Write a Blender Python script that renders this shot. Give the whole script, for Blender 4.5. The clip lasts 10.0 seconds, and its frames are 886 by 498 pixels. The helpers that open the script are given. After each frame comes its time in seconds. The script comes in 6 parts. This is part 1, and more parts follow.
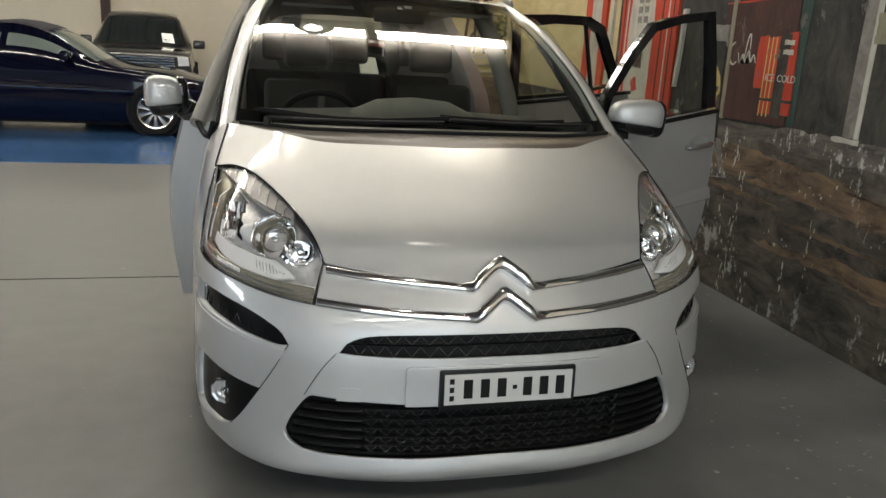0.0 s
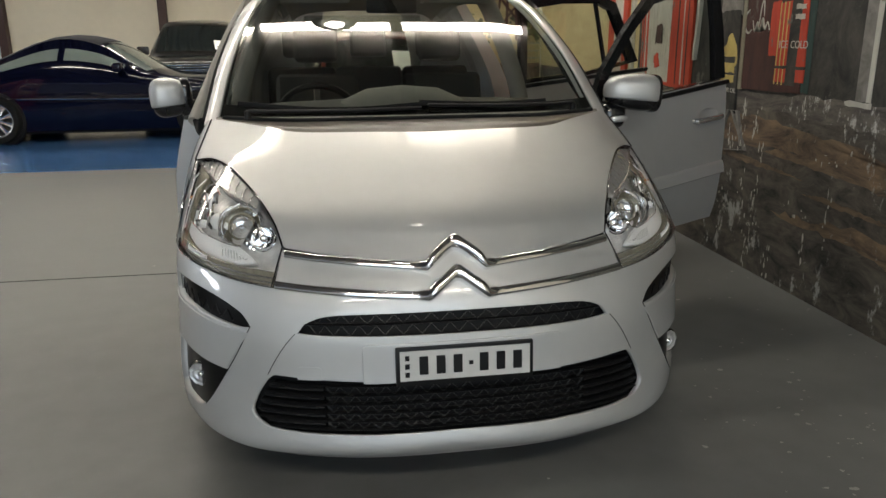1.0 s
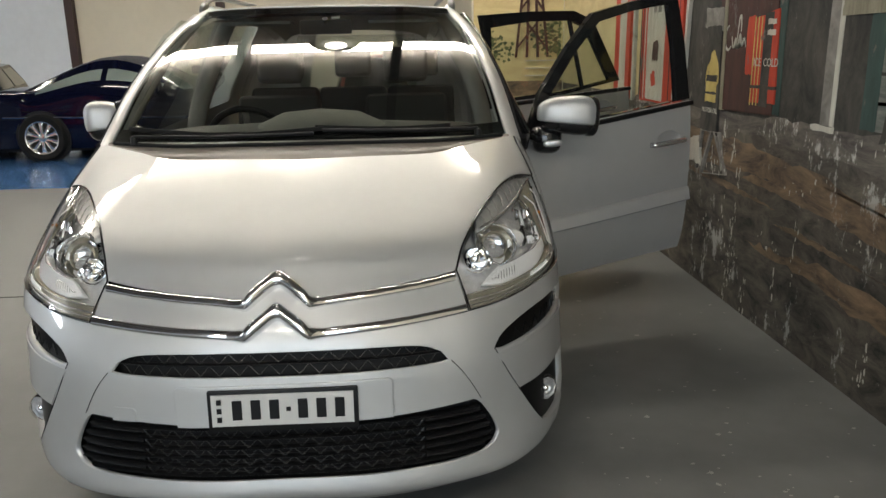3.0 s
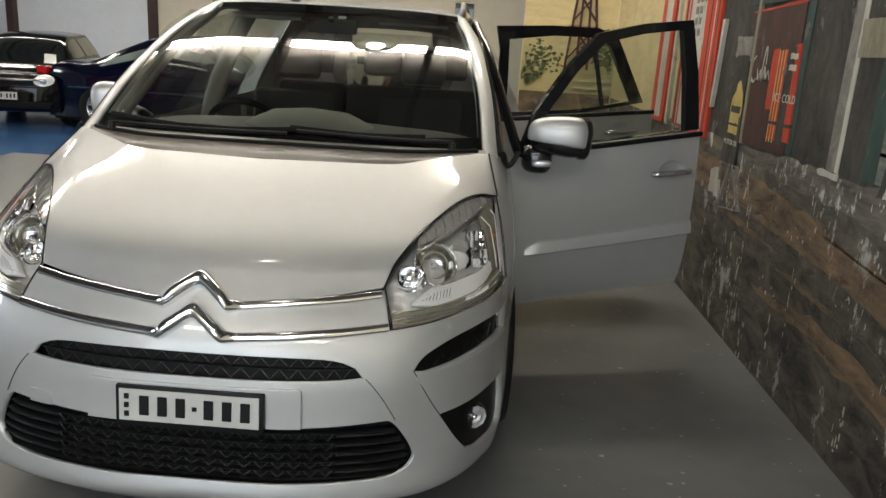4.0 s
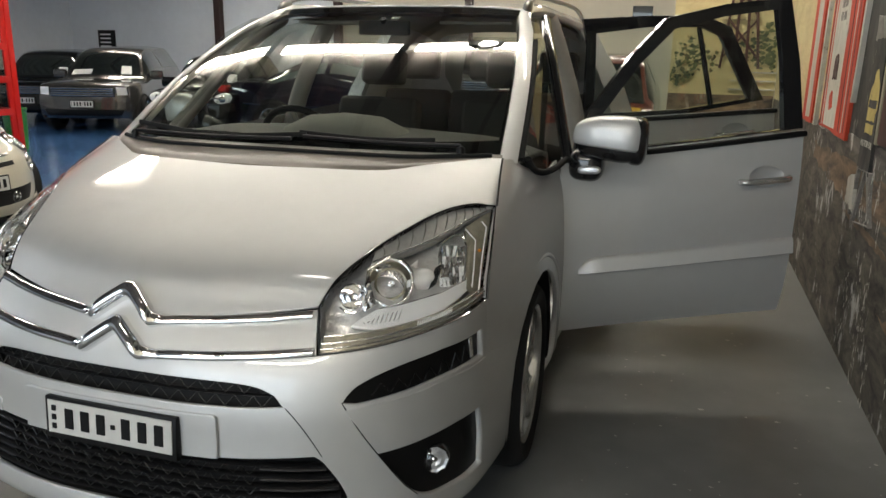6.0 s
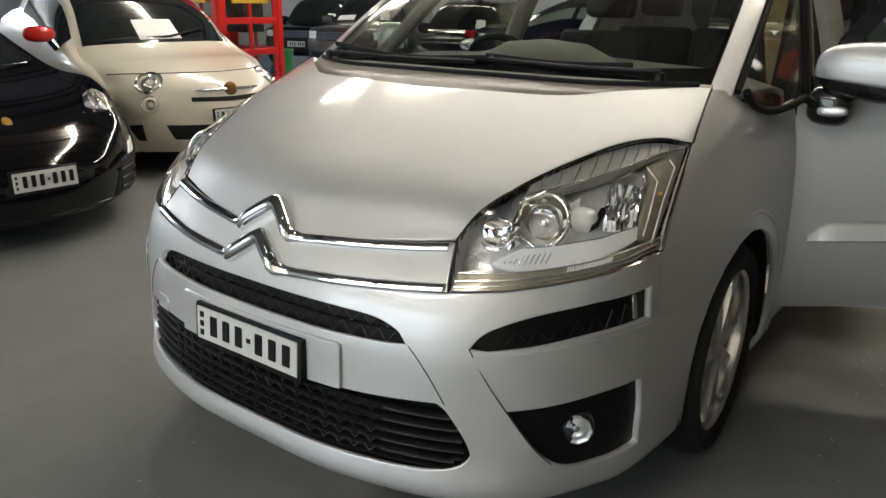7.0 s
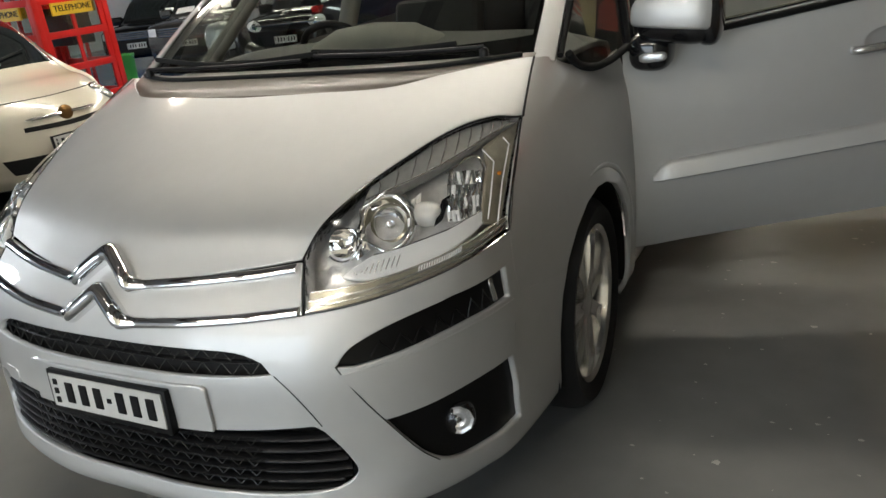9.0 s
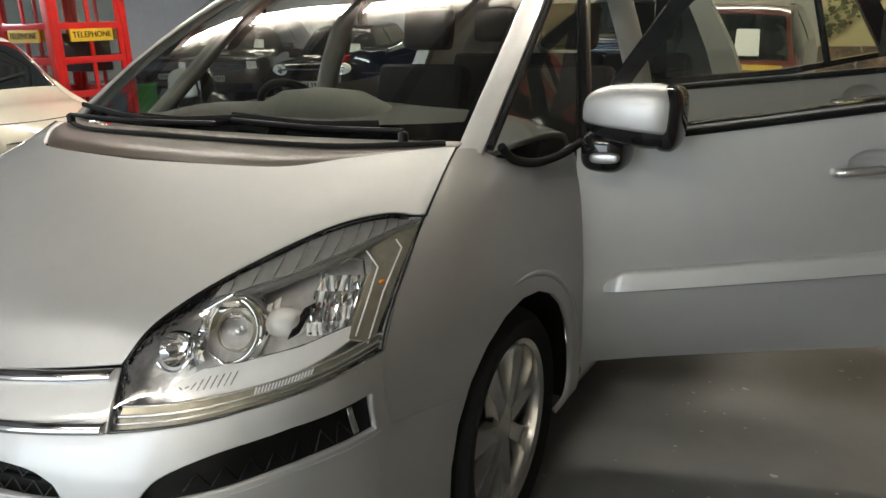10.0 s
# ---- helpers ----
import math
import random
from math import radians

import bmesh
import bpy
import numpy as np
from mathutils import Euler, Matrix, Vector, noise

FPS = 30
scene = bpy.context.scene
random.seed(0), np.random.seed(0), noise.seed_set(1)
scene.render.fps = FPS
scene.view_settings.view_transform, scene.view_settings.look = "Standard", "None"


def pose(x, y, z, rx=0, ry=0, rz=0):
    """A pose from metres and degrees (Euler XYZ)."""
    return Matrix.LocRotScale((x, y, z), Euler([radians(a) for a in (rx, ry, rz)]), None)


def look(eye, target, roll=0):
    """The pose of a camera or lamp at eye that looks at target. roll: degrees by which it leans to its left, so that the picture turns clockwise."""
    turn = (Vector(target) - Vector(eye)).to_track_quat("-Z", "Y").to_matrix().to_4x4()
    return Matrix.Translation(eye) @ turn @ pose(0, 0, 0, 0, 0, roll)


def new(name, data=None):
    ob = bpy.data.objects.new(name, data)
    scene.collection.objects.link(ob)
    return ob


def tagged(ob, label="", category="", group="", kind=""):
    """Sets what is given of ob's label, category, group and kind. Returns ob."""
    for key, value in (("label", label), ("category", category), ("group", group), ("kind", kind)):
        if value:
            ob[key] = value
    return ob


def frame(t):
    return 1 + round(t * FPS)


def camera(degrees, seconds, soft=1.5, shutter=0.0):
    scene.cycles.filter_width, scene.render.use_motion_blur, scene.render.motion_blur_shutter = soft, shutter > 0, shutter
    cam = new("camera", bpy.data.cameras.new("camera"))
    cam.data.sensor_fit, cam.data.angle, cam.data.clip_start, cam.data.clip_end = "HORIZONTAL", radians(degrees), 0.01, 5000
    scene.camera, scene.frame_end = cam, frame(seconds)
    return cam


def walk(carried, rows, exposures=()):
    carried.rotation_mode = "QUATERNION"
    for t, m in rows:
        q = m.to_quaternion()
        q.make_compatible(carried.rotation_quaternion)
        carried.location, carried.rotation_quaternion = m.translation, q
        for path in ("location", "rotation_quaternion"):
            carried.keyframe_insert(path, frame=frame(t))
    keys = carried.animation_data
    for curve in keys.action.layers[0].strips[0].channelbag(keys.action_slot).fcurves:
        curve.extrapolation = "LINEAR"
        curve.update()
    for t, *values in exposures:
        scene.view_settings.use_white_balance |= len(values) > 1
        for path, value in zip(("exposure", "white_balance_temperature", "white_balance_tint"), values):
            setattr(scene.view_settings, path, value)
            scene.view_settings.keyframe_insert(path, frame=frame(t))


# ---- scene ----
from mathutils.geometry import delaunay_2d_cdt as mathutils_cdt

cam = camera(60.8, 10.0)
PATH = [
    (0, (-0.661, -1.153, 1.4), (-0.182, 0.716, 0.873), 3.3),
    (0.5, (-0.521, -1.139, 1.4), (-0.023, 0.742, 0.938), 1.1),
    (1, (-0.351, -1.263, 1.382), (-0.053, 0.637, 0.832), -0.4),
    (1.5, (-0.241, -1.326, 1.388), (0.018, 0.559, 0.772), -0.9),
    (2, (-0.07, -1.247, 1.385), (0.235, 0.644, 0.809), 0.6),
    (2.5, (0.123, -1.171, 1.399), (0.422, 0.733, 0.864), -0.1),
    (2.7, (0.216, -1.173, 1.39), (0.418, 0.752, 0.887), -1.3),
    (3.8, (0.633, -1.18, 1.44), (0.575, 0.742, 0.89), 1.9),
    (4, (0.702, -1.115, 1.445), (0.638, 0.816, 0.93), 3.6),
    (4.5, (0.82, -1.008, 1.452), (0.608, 0.927, 0.991), 1.3),
    (5, (1.035, -0.959, 1.445), (0.615, 0.931, 0.944), -1.0),
    (5.2, (1.137, -0.948, 1.445), (0.677, 0.928, 0.926), 0.0),
    (6.3, (1.301, -0.629, 1.395), (0.631, 1.187, 0.892), 0.8),
    (6.5, (1.312, -0.566, 1.383), (0.532, 1.194, 0.841), 0.5),
    (7, (1.392, -0.432, 1.295), (0.271, 1.101, 0.668), 0.9),
    (7.5, (1.456, -0.402, 1.256), (0.264, 1.022, 0.512), 1.2),
    (8, (1.451, -0.414, 1.244), (0.305, 1.009, 0.431), -0.0),
    (8.5, (1.406, -0.448, 1.307), (0.394, 1.056, 0.463), -5.3),
    (9, (1.46, -0.331, 1.368), (0.582, 1.313, 0.642), -7.1),
    (9.5, (1.591, -0.14, 1.393), (0.596, 1.491, 0.803), -1.7),
    (10, (1.61, 0.07, 1.382), (0.661, 1.728, 0.791), -1.6),
]
walk(cam, [(t, look(eye, target, roll)) for t, eye, target, roll in PATH], [(0, -0.15), (1.0, -0.28), (1.6, -0.25), (2.5, -0.08), (4.5, 0.0), (5.0, 0.06), (6.5, 0.12), (7.0, 0.16), (7.5, 0.15), (8.5, 0.18), (9.2, 0.20), (10, 0.33)])

# ---- world, lights ----
world = bpy.data.worlds.new("world")
scene.world = world
world.use_nodes = True
sky = world.node_tree.nodes.new("ShaderNodeTexSky")
sky.sky_type, sky.sun_disc = "NISHITA", False
sky.sun_elevation, sky.sun_rotation = radians(50), radians(200)
world.node_tree.links.new(sky.outputs[0], world.node_tree.nodes["Background"].inputs[0])
world.node_tree.nodes["Background"].inputs[1].default_value = 0.12
scene.view_settings.exposure = 0.0

X_WALL, X_FAR, Y_REAR, Y_FRONT, Z_ROOF = 2.13, -16.0, 18.0, -7.0, 4.6


def area_lamp(name, x, y, z, sx, sy, power, colour, rx=0, rz=0):
    data = bpy.data.lights.new(name, "AREA")
    data.shape, data.size, data.size_y, data.energy, data.color = "RECTANGLE", sx, sy, power, colour
    ob = new(name, data)
    ob.matrix_world = pose(x, y, z, rx, 0, rz)
    return ob


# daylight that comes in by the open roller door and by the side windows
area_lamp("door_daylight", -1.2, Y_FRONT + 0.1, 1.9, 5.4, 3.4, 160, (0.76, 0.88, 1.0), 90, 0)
area_lamp("window_daylight", X_FAR + 0.12, 0.6, 3.6, 3.0, 1.0, 300, (0.86, 0.93, 1.0), 90, -90)


# ---- materials ----
def mat(name, base=(0.5, 0.5, 0.5), rough=0.5, metal=0.0, coat=0.0, vary=0.0, scale=8.0, bump=0.0, bump_scale=60.0, spec=0.5, trans=0.0, ior=1.45, emit=None, emit_strength=0.0, coords="Object", rough_vary=0.0):
    """A principled material whose colour varies at two scales, with fine relief."""
    m = bpy.data.materials.new(name)
    m.use_nodes = True
    nt = m.node_tree
    b = nt.nodes["Principled BSDF"]
    b.inputs["Base Color"].default_value = (*base, 1)
    b.inputs["Roughness"].default_value = rough
    b.inputs["Metallic"].default_value = metal
    b.inputs["Coat Weight"].default_value = coat
    b.inputs["Coat Roughness"].default_value = 0.025
    b.inputs["Specular IOR Level"].default_value = spec
    b.inputs["Transmission Weight"].default_value = trans
    b.inputs["IOR"].default_value = ior
    if emit:
        b.inputs["Emission Color"].default_value = (*emit, 1)
        b.inputs["Emission Strength"].default_value = emit_strength
    tc = nt.nodes.new("ShaderNodeTexCoord")
    if vary or rough_vary:
        n1, n2 = nt.nodes.new("ShaderNodeTexNoise"), nt.nodes.new("ShaderNodeTexNoise")
        n1.inputs["Scale"].default_value, n2.inputs["Scale"].default_value = scale, scale * 9
        n1.inputs["Detail"].default_value = 6
        n2.inputs["Detail"].default_value = 4
        add = nt.nodes.new("ShaderNodeMath")
        add.operation = "MULTIPLY_ADD"
        add.inputs[1].default_value, add.inputs[2].default_value = 0.35, 0.0
        for n in (n1, n2):
            nt.links.new(tc.outputs[coords], n.inputs["Vector"])
        nt.links.new(n2.outputs["Fac"], add.inputs[0])
        s = nt.nodes.new("ShaderNodeMath")
        s.operation = "MULTIPLY_ADD"
        s.inputs[1].default_value = 0.65
        nt.links.new(n1.outputs["Fac"], s.inputs[0])
        nt.links.new(add.outputs[0], s.inputs[2])
        ramp = nt.nodes.new("ShaderNodeMapRange")
        ramp.inputs["From Min"].default_value, ramp.inputs["From Max"].default_value = 0.3, 0.7
        ramp.inputs["To Min"].default_value, ramp.inputs["To Max"].default_value = 1 - vary, 1 + vary
        nt.links.new(s.outputs[0], ramp.inputs["Value"])
        if vary:
            mul = nt.nodes.new("ShaderNodeMix")
            mul.data_type, mul.blend_type = "RGBA", "MULTIPLY"
            mul.inputs["Factor"].default_value = 1.0
            mul.inputs["A"].default_value = (*base, 1)
            nt.links.new(ramp.outputs[0], mul.inputs["B"])
            nt.links.new(mul.outputs["Result"], b.inputs["Base Color"])
        if rough_vary:
            r2 = nt.nodes.new("ShaderNodeMapRange")
            r2.inputs["From Min"].default_value, r2.inputs["From Max"].default_value = 0.3, 0.7
            r2.inputs["To Min"].default_value, r2.inputs["To Max"].default_value = rough - rough_vary, rough + rough_vary
            nt.links.new(s.outputs[0], r2.inputs["Value"])
            nt.links.new(r2.outputs[0], b.inputs["Roughness"])
    if bump:
        n3, bp = nt.nodes.new("ShaderNodeTexNoise"), nt.nodes.new("ShaderNodeBump")
        n3.inputs["Scale"].default_value = bump_scale
        n3.inputs["Detail"].default_value = 5
        bp.inputs["Strength"].default_value, bp.inputs["Distance"].default_value = bump, 0.01
        nt.links.new(tc.outputs[coords], n3.inputs["Vector"])
        nt.links.new(n3.outputs["Fac"], bp.inputs["Height"])
        nt.links.new(bp.outputs["Normal"], b.inputs["Normal"])
    return m


SILVER = mat("silver_paint", (0.635, 0.642, 0.637), 0.55, 0.74, 1.0, 0.03, 2.5, 0.012, 900)
CHROME = mat("chrome", (0.82, 0.82, 0.82), 0.05, 1.0)
SATIN = mat("satin_alloy", (0.64, 0.63, 0.61), 0.26, 0.85, 0.3, 0.05, 20)
BLACK = mat("black_plastic", (0.006, 0.006, 0.0065), 0.45, 0, 0, 0.15, 30, 0.08, 300, spec=0.3)
GLOSS_BLACK = mat("gloss_black", (0.01, 0.01, 0.011), 0.12, 0, 0.6)
RUBBER = mat("rubber", (0.006, 0.006, 0.006), 0.9, 0, 0, 0.2, 25, 0.1, 200)
TRIM_GREY = mat("cowl_plastic", (0.115, 0.095, 0.078), 0.33, 0, 0, 0.12, 12, 0.05, 400)
INNER = mat("under_body", (0.006, 0.006, 0.0065), 0.7, 0, 0, 0.1, 10)
WHITE_PLATE = mat("plate_white", (0.60, 0.60, 0.58), 0.35, 0, 0.2, 0.04, 30)
BEIGE = mat("beige_trim", (0.36, 0.34, 0.30), 0.7, 0, 0, 0.08, 14, 0.1, 250)
SEAT = mat("seat_cloth", (0.045, 0.043, 0.04), 0.85, 0, 0, 0.15, 20, 0.2, 350)
DASH = mat("dashboard_skin", (0.13, 0.124, 0.113), 0.55, 0, 0, 0.1, 15, 0.15, 400)
CREAM = mat("cream_paint", (0.62, 0.58, 0.475), 0.3, 0, 1.0, 0.02, 3)
BLACK_PAINT = mat("black_paint", (0.004, 0.004, 0.0045), 0.05, 0.0, 0.0, spec=0.45)
BLUE_PAINT = mat("navy_paint", (0.003, 0.004, 0.015), 0.07, 0.0, 0.0)
GREY_PAINT = mat("grey_paint", (0.12, 0.112, 0.102), 0.24, 0.65, 0.9, 0.08, 3.0)
DARK_PAINT = mat("dark_grey_paint", (0.03, 0.028, 0.027), 0.3, 0.5, 1.0)
RAIL_METAL = mat("rail_metal", (0.20, 0.20, 0.195), 0.42, 0.7, 0.0, 0.1, 20)
FOG_REFLECT = mat("fog_reflector", (0.72, 0.73, 0.74), 0.34, 0.75, 0.6, 0.25, 60.0, 0.02, 140)
MAROON = mat("maroon_paint", (0.17, 0.04, 0.026), 0.3, 0.1, 1.0)
RED = mat("red_paint", (0.62, 0.015, 0.012), 0.3, 0, 0.5, 0.06, 5)
YELLOW = mat("yellow_paint", (0.75, 0.48, 0.03), 0.4, 0, 0.3, 0.05, 8)
PAPER = mat("paper", (0.8, 0.8, 0.78), 0.7, 0, 0, 0.03, 20)
AMBER = mat("amber_lens", (0.7, 0.25, 0.03), 0.15, 0, 0.5)
RED_LENS = mat("red_lens", (0.5, 0.01, 0.01), 0.12, 0, 0.6)
GREEN = mat("green_plastic", (0.05, 0.30, 0.05), 0.4, 0, 0, 0.05, 10)
CLOTH_TOP = mat("hood_cloth", (0.012, 0.013, 0.02), 0.85, 0, 0, 0.1, 20, 0.1, 300)
STEEL_BROWN = mat("column_paint", (0.045, 0.022, 0.018), 0.55, 0, 0, 0.15, 6, 0.05, 80)
LENS = mat("lamp_lens_inner", (0.93, 0.93, 0.92), 0.3, 0.15, 0.3, 0.08, 60)
REFLECTOR = mat("lamp_reflector", (0.92, 0.92, 0.92), 0.07, 1.0)
RIM_ALLOY = mat("wheel_alloy", (0.60, 0.59, 0.57), 0.2, 0.95, 0.3, 0.08, 20)
LAMP_GREY = mat("lamp_smoked_inner", (0.36, 0.357, 0.342), 0.26, 0.35, 0.5, 0.14, 60)
LAMP_SHELL = mat("lamp_cut_chrome", (0.88, 0.875, 0.86), 0.16, 0.4, 0.0, 0.2, 45, 0.9, 30)
LAMP_SMOKE = mat("lamp_smoked_end", (0.37, 0.34, 0.26), 0.24, 0.45, 0.3, 0.25, 35)
WIRE = mat("grille_wire", (0.032, 0.032, 0.03), 0.35, 0, 0, 0.15, 30)
POCKET = mat("pocket_plastic", (0.004, 0.004, 0.0042), 0.3, 0, 0, 0.1, 40, spec=0.3)
GRILLE_SHADE = mat("grille_shade", (0.001, 0.001, 0.001), 0.9, 0, 0, spec=0.0)
BULB_WHITE = mat("pearl_lens", (0.88, 0.88, 0.86), 0.35, 0.1, 0.3, 0.06, 40)


def glass_mat(name, tint, rough=0.0, head_on=0.065):
    """Thin clear sheet: mostly see-through, with a mirror-like gloss that grows at grazing angles."""
    m = bpy.data.materials.new(name)
    m.use_nodes = True
    nt = m.node_tree
    nt.nodes.clear()
    out, mix = nt.nodes.new("ShaderNodeOutputMaterial"), nt.nodes.new("ShaderNodeMixShader")
    tr, gl, lw = nt.nodes.new("ShaderNodeBsdfTransparent"), nt.nodes.new("ShaderNodeBsdfGlossy"), nt.nodes.new("ShaderNodeLayerWeight")
    tr.inputs[0].default_value = (*tint, 1)
    gl.inputs["Roughness"].default_value = rough
    lw.inputs["Blend"].default_value = 0.5
    po, ma = nt.nodes.new("ShaderNodeMath"), nt.nodes.new("ShaderNodeMath")
    po.operation, ma.operation = "POWER", "MULTIPLY_ADD"
    po.inputs[1].default_value, ma.inputs[1].default_value, ma.inputs[2].default_value = 5.0, 1 - head_on, head_on
    nt.links.new(lw.outputs["Facing"], po.inputs[0])
    nt.links.new(po.outputs[0], ma.inputs[0])
    nt.links.new(ma.outputs[0], mix.inputs[0])
    nt.links.new(tr.outputs[0], mix.inputs[1])
    nt.links.new(gl.outputs[0], mix.inputs[2])
    nt.links.new(mix.outputs[0], out.inputs[0])
    return m


GLASS = glass_mat("windscreen_glass", (0.60, 0.63, 0.60))
SIDE_GLASS = glass_mat("side_glass", (0.72, 0.76, 0.72))
LAMP_GLASS = glass_mat("lamp_cover", (0.99, 0.99, 0.99))
DARK_GLASS = mat("dark_glass", (0.012, 0.015, 0.015), 0.03, 0, 0.8)


def floor_mat(name, base, second):
    """Worn floor paint: broad stains, grain, chips and dull and shiny patches."""
    m = mat(name, base, 0.40, 0, 0.0, 0.24, 0.7, 0.03, 120, rough_vary=0.07, spec=0.38)
    nt = m.node_tree
    b = nt.nodes["Principled BSDF"]
    src = b.inputs["Base Color"].links[0].from_socket
    tc = [n for n in nt.nodes if n.type == "TEX_COORD"][0]
    vo, cr = nt.nodes.new("ShaderNodeTexNoise"), nt.nodes.new("ShaderNodeValToRGB")
    vo.inputs["Scale"].default_value, vo.inputs["Detail"].default_value, vo.inputs["Roughness"].default_value = 5.0, 9, 0.72
    cr.color_ramp.elements[0].position, cr.color_ramp.elements[1].position = 0.70, 0.84
    mx = nt.nodes.new("ShaderNodeMix")
    mx.data_type = "RGBA"
    nt.links.new(tc.outputs["Object"], vo.inputs["Vector"])
    nt.links.new(vo.outputs["Fac"], cr.inputs[0])
    nt.links.new(cr.outputs[0], mx.inputs["Factor"])
    nt.links.new(src, mx.inputs["A"])
    mx.inputs["B"].default_value = (*second, 1)
    nt.links.new(mx.outputs["Result"], b.inputs["Base Color"])
    return m


FLOOR_GREY = floor_mat("grey_floor_paint", (0.165, 0.168, 0.164), (0.21, 0.212, 0.205))
FLOOR_BLUE = floor_mat("blue_floor_paint", (0.05, 0.125, 0.29), (0.13, 0.21, 0.34))
FLOOR_BLUE.node_tree.nodes["Map Range.001"].inputs["To Min"].default_value = 0.12
FLOOR_BLUE.node_tree.nodes["Map Range.001"].inputs["To Max"].default_value = 0.24
WALL_CREAM = mat("cream_wall", (0.66, 0.60, 0.47), 0.7, 0, 0, 0.05, 0.8, 0.05, 40)
WALL_PALE = mat("pale_wall", (0.74, 0.77, 0.80), 0.7, 0, 0, 0.06, 0.8, 0.05, 40)
ROOF_METAL = mat("roof_sheet", (0.28, 0.26, 0.24), 0.55, 0.2, 0, 0.15, 1.5)
SKYLIGHT = mat("skylight_sheet", (0.8, 0.8, 0.78), 0.5, emit=(1.0, 0.94, 0.82), emit_strength=48.0)
WINDOW_GLOW = mat("window_daylight_pane", (0.8, 0.8, 0.8), 0.5, emit=(0.9, 0.95, 1.0), emit_strength=10.0)
LAMP_GLOW = mat("lamp_glow", (0.8, 0.8, 0.8), 0.5, emit=(1.0, 0.95, 0.85), emit_strength=30.0)


# ---- helpers for shapes ----
def part(name, data, material, parent=None, label="", smooth=True):
    """Links a bmesh or a mesh as one object, under a thing if one is given."""
    if isinstance(data, bmesh.types.BMesh):
        me = bpy.data.meshes.new(name)
        data.to_mesh(me)
        data.free()
    else:
        me = data
    if smooth is not None:
        for p in me.polygons:
            p.use_smooth = smooth
    if material and not me.materials:
        me.materials.append(material)
    ob = new(name, me)
    ob.parent = parent
    if label:
        ob["label"] = label
    return ob


def thing(name, label, category, at=None, group="", kind=""):
    ob = new(name)
    if at is not None:
        ob.matrix_world = at
    return tagged(ob, label, category, group, kind)


def egg(rx, ry, rz, power=2.6, taper=0.0, seg=28, rings=18, m=None, zmin=-1.0, zmax=1.0):
    """A rounded box: a super-ellipsoid, narrower towards -x by taper, cut to a band of its height."""
    def sp(c, e):
        return math.copysign(abs(c) ** e, c)
    bm, e, grid = bmesh.new(), 2.0 / power, []
    for i in range(rings + 1):
        b = -math.pi / 2 + math.pi * i / rings
        row = []
        for k in range(seg):
            a = 2 * math.pi * k / seg
            x, y, z = sp(math.cos(b), e) * sp(math.cos(a), e), sp(math.cos(b), e) * sp(math.sin(a), e), sp(math.sin(b), e)
            z = min(max(z, zmin), zmax)
            f = 1 - taper * (1 - x) / 2
            row.append(bm.verts.new((x * rx, y * ry * f, z * rz * f)))
        grid.append(row)
    for r0, r1 in zip(grid, grid[1:]):
        for k in range(seg):
            bm.faces.new((r0[k], r0[(k + 1) % seg], r1[(k + 1) % seg], r1[k]))
    bmesh.ops.remove_doubles(bm, verts=bm.verts[:], dist=1e-5)
    bmesh.ops.recalc_face_normals(bm, faces=bm.faces[:])
    if m is not None:
        bm.transform(m)
    return bm


def sharp(bm, degrees=35):
    """Marks sharp edges so that smooth shading keeps the creases."""
    for e in bm.edges:
        e.smooth = e.calc_face_angle(0) < radians(degrees)
    return bm


def box(x0, x1, y0, y1, z0, z1, bevel=0.0, seg=2):
    bm = bmesh.new()
    bmesh.ops.create_cube(bm, size=1, matrix=Matrix.LocRotScale(((x0 + x1) / 2, (y0 + y1) / 2, (z0 + z1) / 2), None, (x1 - x0, y1 - y0, z1 - z0)))
    if bevel:
        bmesh.ops.bevel(bm, geom=bm.edges[:], offset=bevel, segments=seg, profile=0.6, affect="EDGES")
    return sharp(bm)


def lathe(profile, seg=32, m=None):
    """Turns (radius, height) pairs round the z axis."""
    bm = bmesh.new()
    rings = []
    for r, h in profile:
        rings.append([bm.verts.new((r * math.cos(2 * math.pi * k / seg), r * math.sin(2 * math.pi * k / seg), h)) for k in range(seg)] if r > 1e-6 else [bm.verts.new((0, 0, h))])
    for a, b in zip(rings, rings[1:]):
        for k in range(seg):
            q = [a[k % len(a)], a[(k + 1) % len(a)], b[(k + 1) % len(b)], b[k % len(b)]]
            q = list(dict.fromkeys(q))
            if len(q) > 2:
                bm.faces.new(q)
    bmesh.ops.recalc_face_normals(bm, faces=bm.faces[:])
    if m is not None:
        bm.transform(m)
    return sharp(bm, 40)


def smooth_line(pts, n=8, closed=False):
    """A Catmull-Rom line through points."""
    p = [np.array(q, float) for q in pts]
    out, k = [], len(p)
    for i in range(k if closed else k - 1):
        a, b, c, d = (p[(i - 1) % k], p[i], p[(i + 1) % k], p[(i + 2) % k]) if closed else (p[max(i - 1, 0)], p[i], p[i + 1], p[min(i + 2, k - 1)])
        for j in range(n):
            t = j / n
            out.append(0.5 * (2 * b + (c - a) * t + (2 * a - 5 * b + 4 * c - d) * t * t + (3 * b - a - 3 * c + d) * t**3))
    if not closed:
        out.append(p[-1])
    return out


